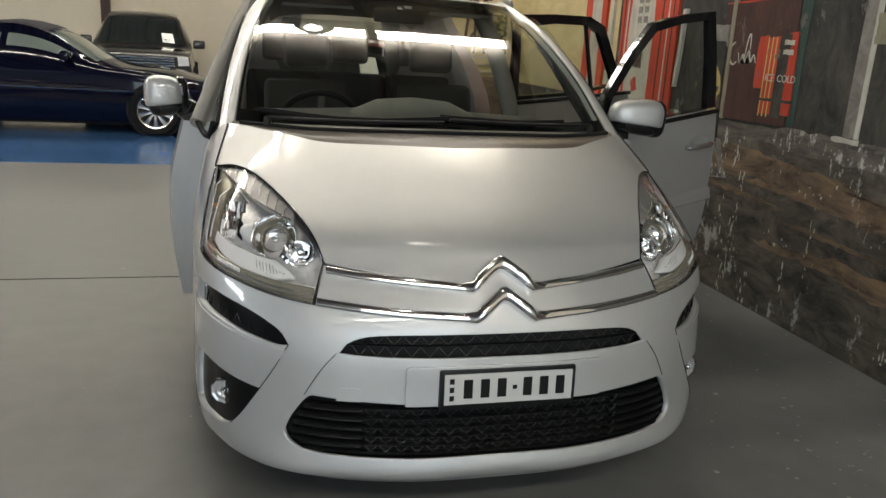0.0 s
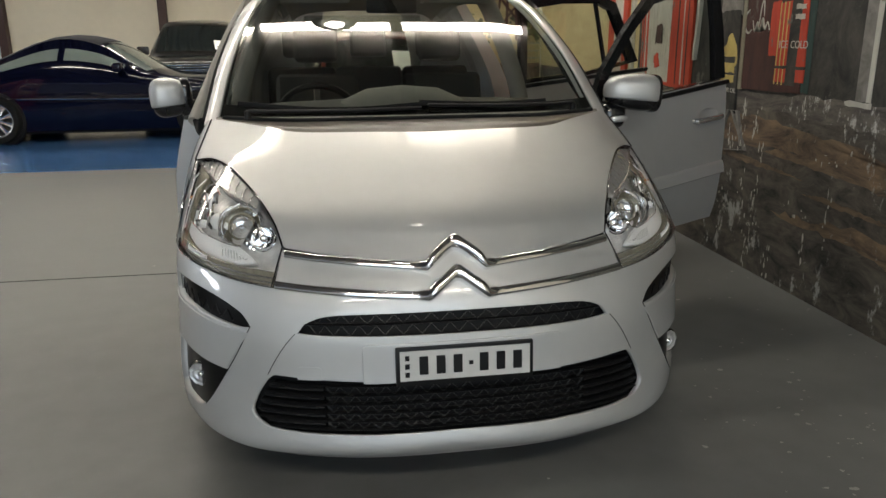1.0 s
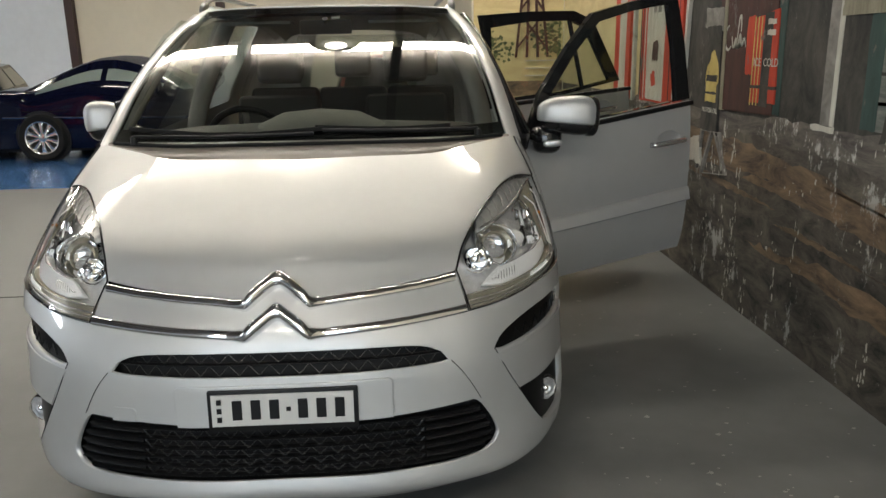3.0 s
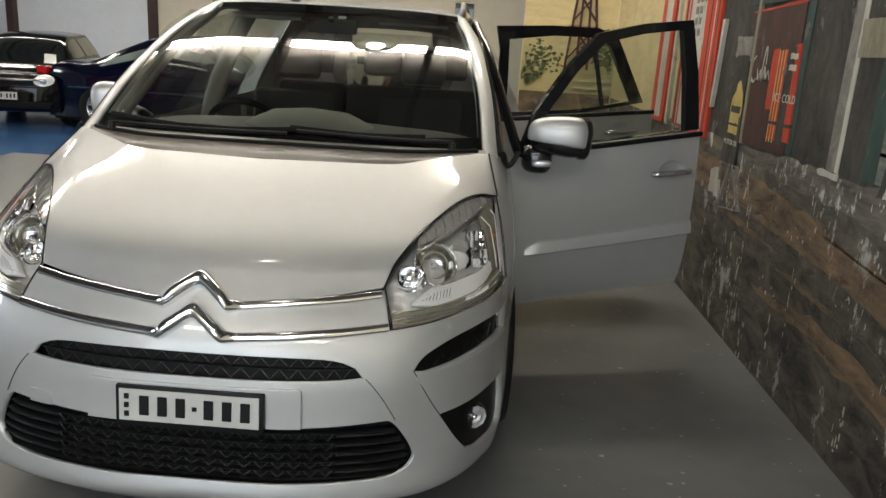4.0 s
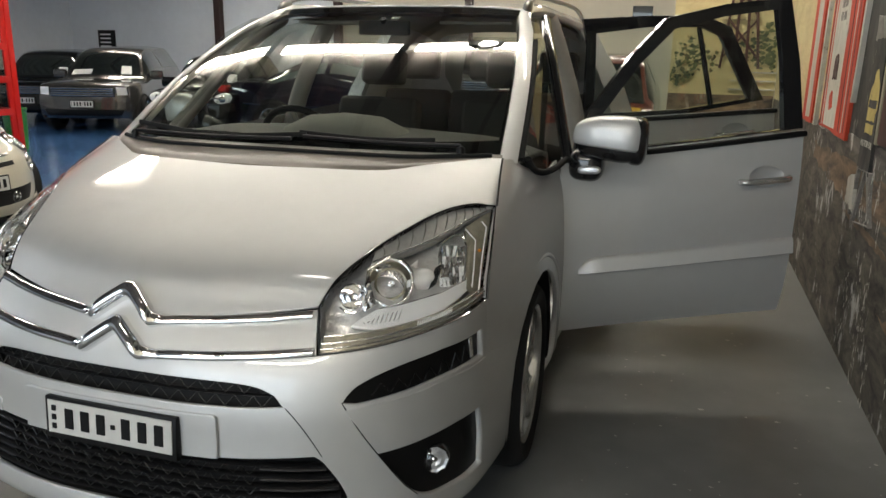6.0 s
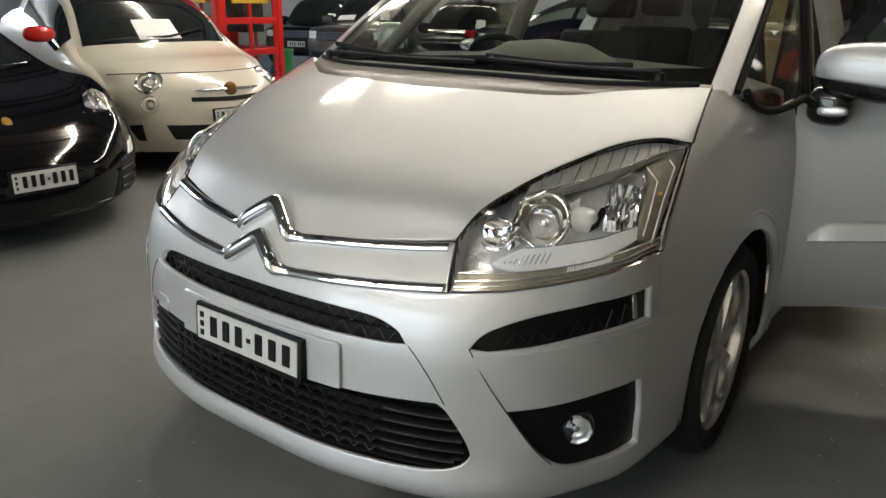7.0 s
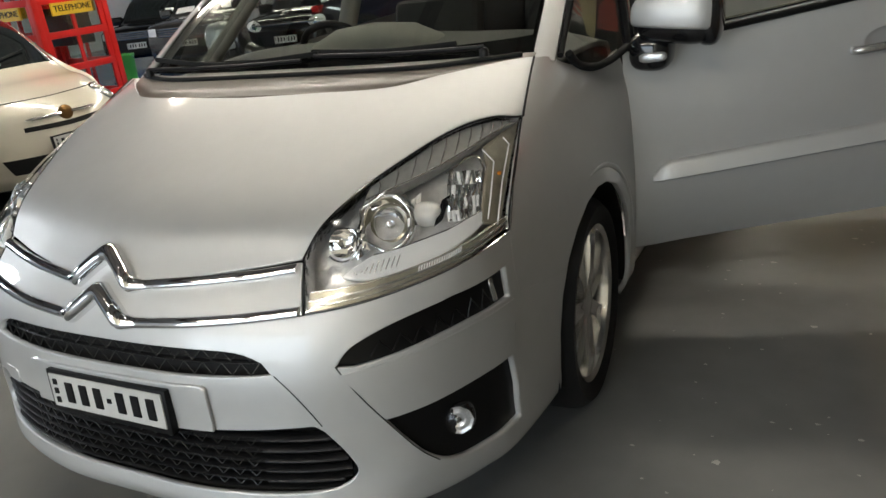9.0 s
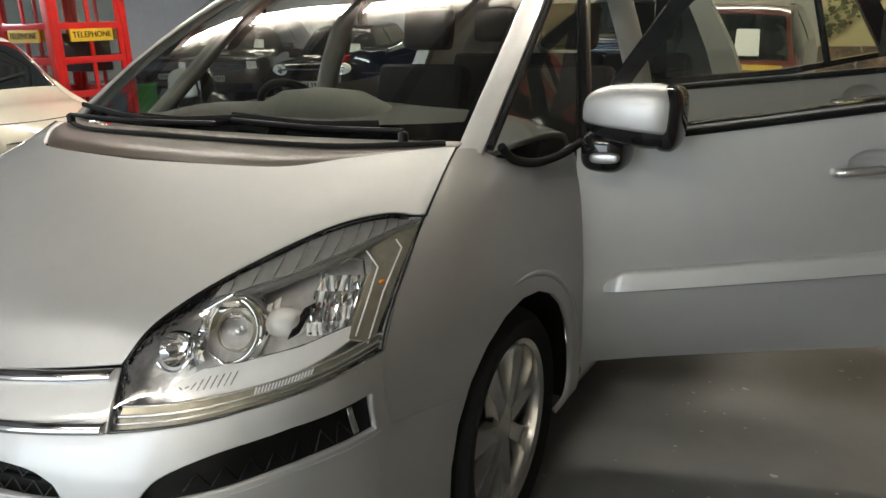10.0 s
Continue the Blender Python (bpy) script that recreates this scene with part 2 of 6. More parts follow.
def tube(path, radius, seg=8, flat=1.0, closed=False, up=(0, 0, 1)):
    """A round (or flattened) bar along a path. radius may be a number or one for each point."""
    path = [Vector(p) for p in path]
    bm, rings = bmesh.new(), []
    n = len(path)
    for i, p in enumerate(path):
        a, b = path[(i - 1) % n if closed else max(i - 1, 0)], path[(i + 1) % n if closed else min(i + 1, n - 1)]
        d = (b - a).normalized()
        side = d.cross(Vector(up))
        side = side.normalized() if side.length > 1e-4 else Vector((1, 0, 0))
        top = side.cross(d)
        r = radius[i] if isinstance(radius, (list, tuple)) else radius
        rings.append([bm.verts.new(p + r * (side * math.cos(2 * math.pi * k / seg) + flat * top * math.sin(2 * math.pi * k / seg))) for k in range(seg)])
    for i in range(n if closed else n - 1):
        a, b = rings[i], rings[(i + 1) % n]
        for k in range(seg):
            bm.faces.new((a[k], a[(k + 1) % seg], b[(k + 1) % seg], b[k]))
    if not closed:
        bm.faces.new(rings[0][::-1])
        bm.faces.new(rings[-1])
    bmesh.ops.recalc_face_normals(bm, faces=bm.faces[:])
    return sharp(bm, 50)


def slab(outline, depth, bevel=0.0):
    """A flat outline in x and z, thick along y from 0 to depth."""
    bm = bmesh.new()
    f = bm.faces.new([bm.verts.new((x, 0, z)) for x, z in outline])
    ext = bmesh.ops.extrude_face_region(bm, geom=[f])
    bmesh.ops.translate(bm, vec=(0, depth, 0), verts=[v for v in ext["geom"] if isinstance(v, bmesh.types.BMVert)])
    bmesh.ops.recalc_face_normals(bm, faces=bm.faces[:])
    if bevel:
        bmesh.ops.bevel(bm, geom=[e for e in bm.edges if e.calc_face_angle(0) > 0.6], offset=bevel, segments=2, profile=0.6, affect="EDGES")
    return sharp(bm)


def frame_slab(outer, inner, depth):
    """A flat ring between two outlines with the same number of points, in x and z, thick along y."""
    bm = bmesh.new()
    rings = [[bm.verts.new((x, y, z)) for x, z in line] for y in (0, depth) for line in (outer, inner)]
    n = len(outer)
    for k in range(n):
        j = (k + 1) % n
        for a, b in ((0, 1), (1, 3), (3, 2), (2, 0)):
            bm.faces.new((rings[a][k], rings[a][j], rings[b][j], rings[b][k]))
    bmesh.ops.recalc_face_normals(bm, faces=bm.faces[:])
    return sharp(bm)


class Skin:
    """A smooth surface through a grid of points (rows v, columns u); columns are mirrored in x for u < 0."""

    def __init__(self, grid):
        g = np.array(grid, float)
        m = g[:, 1:][:, ::-1] * (-1, 1, 1)
        g = np.concatenate([m, g], 1)
        g = np.concatenate([2 * g[:1] - g[1:2], g, 2 * g[-1:] - g[-2:-1]], 0)
        g = np.concatenate([2 * g[:, :1] - g[:, 1:2], g, 2 * g[:, -1:] - g[:, -2:-1]], 1)
        self.g, self.nv, self.nu = g, len(grid) - 1, len(grid[0]) - 1

    def __call__(self, u, v):
        return self.spot(u, v, self.nu)

    def spot(self, u, v, shift):
        u, v = np.asarray(u, float), np.asarray(v, float)
        a, b = np.clip(u + shift, 0, self.nu + shift - 1e-6), np.clip(v, 0, self.nv - 1e-6)
        c, r = a.astype(int), b.astype(int)
        tu, tv = (a - c)[..., None], (b - r)[..., None]

        def cr(p, t):
            return 0.5 * (2 * p[1] + (p[2] - p[0]) * t + (2 * p[0] - 5 * p[1] + 4 * p[2] - p[3]) * t * t + (3 * p[1] - p[0] - 3 * p[2] + p[3]) * t**3)

        return cr([cr([self.g[r + i, c + j] for j in range(4)], tu) for i in range(4)], tv)

    def normal(self, u, v):
        e = 0.01
        u, v = np.asarray(u, float), np.asarray(v, float)
        n = np.cross(self(np.minimum(u + e, self.nu), v) - self(np.maximum(u - e, -self.nu), v), self(u, np.minimum(v + e, self.nv)) - self(u, np.maximum(v - e, 0)))
        return n / (np.linalg.norm(n, axis=-1, keepdims=True) + 1e-12)

    def near(self, p, u, v):
        """The (u, v) of the surface point nearest to p, from a first guess."""
        q = np.array([u, v], float)
        for _ in range(30):
            r = self(*q) - p
            j = np.stack([(self(q[0] + 1e-3, q[1]) - self(*q)) * 1e3, (self(q[0], q[1] + 1e-3) - self(*q)) * 1e3], 1)
            q = q - np.clip(np.linalg.lstsq(j, r, rcond=None)[0], -0.4, 0.4)
            q = np.clip(q, [-self.nu, 0.001], [self.nu, self.nv - 0.001])
        return tuple(q)


def inside(p, line):
    """Which of the points (rows of u, v) lie within a closed line."""
    p, q = np.atleast_2d(np.asarray(p, float)), np.asarray(line, float)
    r = np.roll(q, -1, 0)
    x, y = p[:, :1], p[:, 1:]
    over = (q[:, 1] > y) != (r[:, 1] > y)
    cut = (r[:, 0] - q[:, 0]) * (y - q[:, 1]) / (r[:, 1] - q[:, 1] + 1e-15) + q[:, 0]
    return (over & (x < cut)).sum(1) % 2 == 1


def refine(line, step=0.12):
    out = []
    for a, b in zip(line, line[1:] + line[:1]):
        n = max(1, int(np.hypot(b[0] - a[0], b[1] - a[1]) / step))
        out += [(a[0] + (b[0] - a[0]) * k / n, a[1] + (b[1] - a[1]) * k / n) for k in range(n)]
    return out


def panel(skin, outline, holes=(), offset=0.0, rim=0.014, step=0.14, flip=1):
    """A sheet cut from a skin by an outline in (u, v), less its holes, with edges turned in by rim metres."""
    from_line = [refine(outline, step)] + [refine(h, step * 0.7) for h in holes]
    pts, edges = [], []
    for line in from_line:
        b = len(pts)
        pts += line
        edges += [(b + k, b + (k + 1) % len(line)) for k in range(len(line))]
    us, vs = [p[0] for p in from_line[0]], [p[1] for p in from_line[0]]
    arr = np.array(pts)
    grid = np.array([(u, v) for u in np.arange(min(us) + step / 2, max(us), step) for v in np.arange(min(vs) + step / 2, max(vs), step)]).reshape(-1, 2)
    keep = inside(grid, from_line[0])
    for h in from_line[1:]:
        keep &= ~inside(grid, h)
    grid = grid[keep]
    grid = grid[((grid[:, None] - arr[None]) ** 2).sum(-1).min(1) > (step * 0.45) ** 2] if len(grid) else grid
    pts += [tuple(q) for q in grid]
    vs2, es2, fs2, *_ = mathutils_cdt([Vector(p) for p in pts], edges, [], 0, 1e-6)
    uv = np.array([(p.x, p.y) for p in vs2])
    faces = [tuple(f) for f in fs2]
    mid = np.array([uv[list(f)].mean(0) for f in faces])
    keep = inside(mid, from_line[0])
    for h in from_line[1:]:
        keep &= ~inside(mid, h)
    faces = [f for f, k in zip(faces, keep) if k]
    n = skin.normal(uv[:, 0], uv[:, 1]) * flip
    co = skin(uv[:, 0], uv[:, 1]) + n * offset
    count = {}
    for f in faces:
        for a, b in zip(f, f[1:] + f[:1]):
            count[(a, b)] = True
    border = [(a, b) for a, b in count if (b, a) not in count]
    verts, norms = list(map(tuple, co)), [tuple(x) for x in n]
    if rim:
        ring = {}
        for a, b in border:
            for k in (a, b):
                if k not in ring:
                    ring[k] = len(verts)
                    verts += [tuple(co[k] - n[k] * rim * 0.18), tuple(co[k] - n[k] * rim)]
                    norms += [tuple(n[k]), tuple(n[k])]
        out_dir = {k: np.zeros(3) for k in ring}
        for a, b in border:
            d = co[b] - co[a]
            o = np.cross(d, n[a])
            o = o / (np.linalg.norm(o) + 1e-9)
            out_dir[a] += o
            out_dir[b] += o
        for k, base in ring.items():
            o = out_dir[k] / (np.linalg.norm(out_dir[k]) + 1e-9)
            norms[base] = tuple((o + n[k]) / np.linalg.norm(o + n[k] + 1e-9))
            norms[base + 1] = tuple(o)
            verts[base] = tuple(np.array(verts[base]) + o * rim * 0.12)
        for a, b in border:
            faces.append((b, a, ring[a], ring[b]))
            faces.append((ring[b], ring[a], ring[a] + 1, ring[b] + 1))
    me = bpy.data.meshes.new("panel")
    me.from_pydata(verts, [], faces)
    me.polygons.foreach_set("use_smooth", [True] * len(me.polygons))
    me.normals_split_custom_set_from_vertices([Vector(x) for x in norms])
    return me


def mirrored(line):
    return [(-u, v) for u, v in reversed(line)]


def both(half):
    """A closed outline from its half at u >= 0, listed from the bottom centre outwards and round to the top centre."""
    return half + [(-u, v) for u, v in reversed(half) if abs(u) > 1e-6]


def on_skin(skin, line, offset=0.0):
    a = np.array(line, float)
    return [tuple(p) for p in skin(a[:, 0], a[:, 1]) + skin.normal(a[:, 0], a[:, 1]) * offset]


def skin_line(pts, n=6, closed=False):
    return [tuple(p) for p in smooth_line(pts, n, closed)]

# ---- the building ----
def structure(name, bm, material, label, smooth=False):
    return tagged(part(name, bm, material, smooth=smooth), label, "building", kind="structure")


structure("floor", box(X_FAR, X_WALL + 1.5, Y_FRONT, Y_REAR, -0.2, 0.0), FLOOR_GREY, "worn grey painted concrete workshop floor")
structure("floor_blue", box(-3.5 - 10.5, -4.5, -2.0, 7.2, -0.01, 0.004), FLOOR_BLUE, "glossy blue painted floor bay")
structure("floor_blue_rear", box(X_FAR, X_WALL + 1.5, 7.2, Y_REAR, -0.01, 0.004), FLOOR_BLUE, "glossy blue painted floor bay along the rear wall")
structure("floor_joint", box(-4.4, -0.95, 3.27, 3.28, -0.01, 0.002), INNER, "narrow dark joint in the concrete floor")
# unseen stretch before y -1 is left bare and cream to brighten reflections
structure("wall_east", box(X_WALL, X_WALL + 0.2, Y_FRONT, 7.3, 0, Z_ROOF), WALL_CREAM, "cream painted wall behind the mural")
structure("wall_rear", box(-7.4, X_WALL + 1.5, Y_REAR, Y_REAR + 0.2, 0, Z_ROOF + 2), WALL_CREAM, "cream painted rear wall of the hall")
# west part takes a paler, bluer paint to stand in for daylight on it
structure("wall_rear_west", box(X_FAR, -7.4, Y_REAR, Y_REAR + 0.2, 0, Z_ROOF + 2), WALL_PALE, "rear wall of the hall with daylight painted in as pale blue")
structure("wall_return", box(1.14, X_WALL, 7.3, 7.5, 0, Z_ROOF), WALL_CREAM, "short cream cross wall that carries the mural on")
structure("wall_east_rear", box(X_WALL + 1.3, X_WALL + 1.5, 7.3, Y_REAR, 0, Z_ROOF), WALL_CREAM, "cream side wall of the rear bay")
structure("wall_west", box(X_FAR - 0.2, X_FAR, Y_FRONT, Y_REAR, 0, Z_ROOF + 2), WALL_PALE, "pale side wall with high windows")
structure("wall_front_west", box(X_FAR, -3.9, Y_FRONT - 0.2, Y_FRONT, 0, Z_ROOF), WALL_PALE, "pale front wall beside the roller door")
structure("wall_front_east", box(1.5, X_WALL, Y_FRONT - 0.2, Y_FRONT, 0, Z_ROOF), WALL_PALE, "pale front wall beside the roller door")
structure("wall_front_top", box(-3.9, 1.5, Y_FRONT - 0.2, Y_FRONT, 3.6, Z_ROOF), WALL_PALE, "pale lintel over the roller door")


def roof_sheet(x0, x1, y0, y1, z):
    """Ribbed sheet metal, ribs along y."""
    bm, prev = bmesh.new(), None
    x, k = x0, 0
    while x <= x1:
        h = z + (0.05 if k % 4 in (1, 2) else 0.0)
        cur = [bm.verts.new((x, y0, h)), bm.verts.new((x, y1, h))]
        if prev:
            bm.faces.new((prev[0], cur[0], cur[1], prev[1]))
        prev, x, k = cur, x + (0.05 if k % 2 else 0.15), k + 1
    return bm


tagged(part("ceiling", roof_sheet(X_FAR, X_WALL + 1.5, Y_FRONT, Y_REAR, Z_ROOF + 0.15), ROOF_METAL, smooth=False), "dark ribbed metal roof sheets", "ceiling", kind="structure")
# only the row at 4.9 is known; the others are added, unseen, for light
for j, y in enumerate((4.9, -4.4, 12.5)):
    for k in range((3, 5, 0)[j], 8):
        x = -10.8 + 1.6 * k
        structure(f"skylight_{8 * j + k + 1}", box(x + 0.05, x + 1.55, y - 0.12, y + 0.12, Z_ROOF + 0.02, Z_ROOF + 0.06), SKYLIGHT, "long bright translucent roof sheet, front and rear rows added for light")
for k in range(9):
    x = -10.8 + 1.6 * k
    structure(f"rafter_{k + 1}", box(x - 0.06, x + 0.04, Y_FRONT, Y_REAR, Z_ROOF - 0.14, Z_ROOF + 0.12), STEEL_BROWN, "dark steel rafter under the roof")
for k, x in enumerate((-10.95, -7.4, -3.9)):
    structure(f"column_{k + 1}", box(x - 0.09, x + 0.09, Y_REAR - 0.2, Y_REAR, 0, Z_ROOF + 0.1), STEEL_BROWN, "dark brown steel column on the rear wall")


def high_bay(x, y, z):
    lamp = thing("ceiling_lamp", "round high-bay lamp with a dark rim", "lamp", pose(x, y, z), "high-bay lamps under the roof")
    part("shade", lathe([(0.08, 0.25), (0.1, 0.2), (0.22, 0.05), (0.24, 0.0), (0.225, 0.0), (0.2, 0.05), (0.08, 0.18), (0, 0.19)]), DARK_PAINT, lamp)
    part("bulb", lathe([(0, 0.03), (0.08, 0.04), (0.11, 0.09), (0.06, 0.16), (0, 0.17)], 20), LAMP_GLOW, lamp, "glowing lamp bulb")
    part("rod", lathe([(0.012, 0.18), (0.012, 0.40)], 8), DARK_PAINT, lamp)


structure("window_4", box(0.0, 0.45, Y_REAR - 0.02, Y_REAR, 2.04, 2.5), DARK_GLASS, "small dark window high in the rear wall")
high_bay(-0.25, 4.8, 4.36)
high_bay(-0.15, 0.4, 4.36)
for k in range(3):
    structure(f"window_{k + 1}", box(X_FAR + 0.01, X_FAR + 0.05, -0.7 + 0.95 * k, 0.1 + 0.95 * k, 3.1, 4.1), WINDOW_GLOW, "high daylight window pane")


# ---- the silver car: skin of the nose ----
NOSE = Skin([
    [(0, .68, .195), (.24, .69, .195), (.44, .735, .195), (.58, .805, .193), (.68, .90, .19), (.755, 1.03, .185), (.815, 1.19, .18), (.85, 1.6, .18), (.86, 2.2, .18)],
    [(0, .645, .245), (.24, .655, .238), (.45, .70, .236), (.60, .765, .23), (.71, .86, .23), (.79, .99, .23), (.84, 1.15, .23), (.875, 1.6, .23), (.885, 2.2, .23)],
    [(0, .66, .33), (.24, .668, .33), (.45, .71, .33), (.60, .775, .33), (.72, .86, .33), (.80, .99, .33), (.85, 1.14, .33), (.885, 1.6, .33), (.893, 2.2, .33)],
    [(0, .668, .46), (.24, .676, .46), (.45, .715, .46), (.60, .778, .46), (.72, .87, .46), (.80, 1.0, .46), (.848, 1.17, .46), (.888, 1.6, .46), (.898, 2.2, .46)],
    [(0, .672, .58), (.24, .68, .58), (.45, .722, .58), (.60, .785, .58), (.72, .885, .58), (.80, 1.02, .58), (.843, 1.19, .58), (.888, 1.6, .58), (.90, 2.2, .58)],
    [(0, .695, .68), (.24, .708, .68), (.45, .757, .68), (.59, .812, .68), (.71, .90, .68), (.795, 1.01, .68), (.838, 1.17, .68), (.884, 1.6, .68), (.898, 2.2, .68)],
    [(0, .775, .795), (.24, .80, .793), (.45, .85, .79), (.575, .875, .785), (.69, .945, .775), (.78, 1.04, .772), (.829, 1.19, .77), (.876, 1.6, .78), (.893, 2.2, .78)],
    [(0, .865, .88), (.23, .89, .878), (.44, .935, .875), (.56, .98, .875), (.67, 1.06, .872), (.757, 1.15, .868), (.815, 1.29, .865), (.860, 1.63, .87), (.884, 2.2, .87)],
    [(0, 1.10, .9735), (.22, 1.11, .9715), (.435, 1.14, .9645), (.555, 1.20, .9735), (.655, 1.29, .985), (.735, 1.36, .975), (.795, 1.44, .965), (.835, 1.70, .97), (.868, 2.2, .95)],
    [(0, 1.355, 1.065), (.22, 1.358, 1.065), (.44, 1.39, 1.062), (.56, 1.47, 1.073), (.65, 1.55, 1.08), (.72, 1.62, 1.083), (.765, 1.665, 1.08), (.80, 1.83, 1.062), (.845, 2.2, 1.02)],
])
HUB_Y, HUB_Z, TYRE = 1.715, 0.325, 0.325

car = thing("silver_car", "silver people carrier with both passenger-side doors open", "car", pose(0, 1.6, 0))
AT_CAR = pose(0, -1.6, 0)


def cpart(name, data, material, parent=None, label="", smooth=True):
    """A part of the silver car, given in the hall's own coordinates."""
    if isinstance(data, bmesh.types.BMesh):
        ob = part(name, data, material, parent or car, label, smooth)
    else:
        ob = part(name, data, material, parent or car, label, None)
    if parent is None or parent is car:
        ob.matrix_parent_inverse = AT_CAR
    return ob


lamp_top = skin_line([(2.22, 6.08), (2.47, 6.75), (2.93, 7.28), (3.45, 7.62), (4.2, 7.9), (5.0, 8.05), (5.9, 8.03)], 5)
lamp_side = [(5.96, 7.5), (5.98, 6.75), (6.0, 5.88)]
lamp_low = skin_line([(6.0, 5.88), (5.15, 5.73), (4.2, 5.53), (3.35, 5.33), (2.44, 5.21)], 5)
LAMP = lamp_top + lamp_side[:2] + lamp_low
UPPER_GRILLE = both(skin_line([(0, 3.92), (1.0, 3.94), (1.7, 3.97), (2.02, 4.02)], 4) + skin_line([(1.9, 4.3), (1.6, 4.53), (1.0, 4.61), (0, 4.62)], 4))
LOWER_GRILLE = both(skin_line([(0, 1.52), (1.0, 1.53), (2.1, 1.58), (2.72, 1.72), (2.96, 2.0), (2.9, 2.3), (2.72, 2.65), (2.5, 2.95), (2.25, 2.98), (1.2, 2.88), (0, 2.84)], 4))
TRIM = skin_line([(2.84, 4.08), (3.1, 4.5), (3.76, 4.85), (4.7, 5.06)], 4) + [(5.9, 5.1), (5.84, 4.24)] + skin_line([(5.84, 4.24), (4.64, 4.24), (3.78, 4.13), (3.1, 4.03)], 4)[1:]
FOG = skin_line([(3.42, 2.93), (3.96, 2.99), (4.78, 3.06), (5.79, 3.08)], 4) + [(5.9, 2.45), (5.95, 1.66)] + skin_line([(5.95, 1.66), (5.06, 1.62), (4.5, 1.7), (4.09, 2.0), (3.66, 2.56)], 4)[1:]

arch = []
for k in range(0, 15):
    a = math.radians(-20 + 220 * k / 14)
    p = np.array([0.885, HUB_Y + 0.022 + 0.377 * math.cos(a), HUB_Z + 0.362 * math.sin(a)])
    arch.append(NOSE.near(p, 6.5 + 1.0 * (p[1] - 1.3), 3.0))
arch = [q for q in arch if q[1] > 0.15]
# arch runs from its rear foot over the top to its front foot
SEAM_V = 3.75
foot, head_q = [min((q for q in arch if NOSE(*q)[1] < HUB_Y and (q[1] - SEAM_V) * s > 0), key=lambda q: abs(q[1] - SEAM_V)) for s in (-1, 1)]
SEAM_U = foot[0] + (head_q[0] - foot[0]) * (SEAM_V - foot[1]) / (head_q[1] - foot[1])
arch_up = [q for q in arch if not (NOSE(*q)[1] < HUB_Y and q[1] < SEAM_V)]
arch_down = [q for q in arch if NOSE(*q)[1] < HUB_Y and q[1] < SEAM_V]

G = 0.028
bonnet_half = [(0, 6.2), (0.12, 6.02), (0.36, 5.7), (0.75, 5.76), (1.2, 5.85), (1.75, 5.97), (2.16, 6.08)] + [(u - 0.03, v + G) for u, v in lamp_top] + [(5.82, 8.4), (5.74, 8.8), (5.70, 8.99)] + [(4.6, 8.99), (3.35, 8.99), (2.6, 8.99), (1.95, 8.97), (1.2, 8.94), (0, 8.9)]
cpart("bonnet", panel(NOSE, both(bonnet_half)), SILVER)
nose_half = [(0, 5.45), (0.06, 5.42), (0.34, 5.05), (0.42, 5.02), (1.2, 5.08), (2.38, 5.2), (2.2, 6.0), (1.75, 5.9), (1.2, 5.78), (0.75, 5.69), (0.4, 5.63), (0.12, 5.95), (0, 6.12)]
cpart("nose_panel", panel(NOSE, both(nose_half)), SILVER)
bumper_half = [(0, 0.05), (2.0, 0.05), (4.0, 0.05), (6.2, 0.05)] + arch_down[::-1] + [(SEAM_U, SEAM_V), (5.98, 4.2), (6.0, 5.1), (6.0, 5.83)] + [(u, v - 0.045) for u, v in lamp_low[1:]] + [(1.2, 5.03), (0.42, 4.97), (0.34, 5.0), (0.06, 5.37), (0, 5.40)]
bumper = cpart("bumper", panel(NOSE, both(bumper_half), [UPPER_GRILLE, LOWER_GRILLE, TRIM, mirrored(TRIM), FOG, mirrored(FOG)], rim=0.02, step=0.12), SILVER)
fender = arch_up + [(SEAM_U, SEAM_V + 0.015), (6.0, 4.23), (6.018, 5.1), (6.02, 5.86), (6.02, 6.75), (5.99, 7.5), (5.95, 8.02), (5.86, 8.45), (5.79, 8.97), (6.2, 8.97)] + skin_line([(6.5, 8.93), (6.85, 8.75), (7.15, 8.6), (7.45, 8.45), (7.7, 8.5), (7.96, 8.85)], 4) + [(7.97, 6), (7.97, 3), (7.97, 0.3), (7.75, 0.3)]
cpart("fender", panel(NOSE, fender, rim=0.018), SILVER)
cpart("fender", panel(NOSE, mirrored(fender), rim=0.018), SILVER)
under = [(0, .02), (3, .02), (6.2, .02), (6.15, 3.8), (6.3, 5.5), (6.25, 8.05), (5.8, 8.98), (3.3, 8.98), (0, 8.9)]
cpart("under_skin", panel(NOSE, both(under), [[(u * 1.0 + 0.02, v) for u, v in LAMP], mirrored([(u + 0.02, v) for u, v in LAMP])], offset=-0.05, rim=0, step=0.2), INNER, label="dark structure behind the panels")
for sgn in (1, -1):
    inner = [(6.15, 2.0), (6.15, 8.6), (7.9, 8.2), (7.9, 5.2), (6.9, 5.3), (6.55, 4.2), (6.3, 2.0)]
    cpart("inner_fender", panel(NOSE, inner if sgn > 0 else mirrored(inner), offset=-0.03, rim=0, step=0.2), INNER)

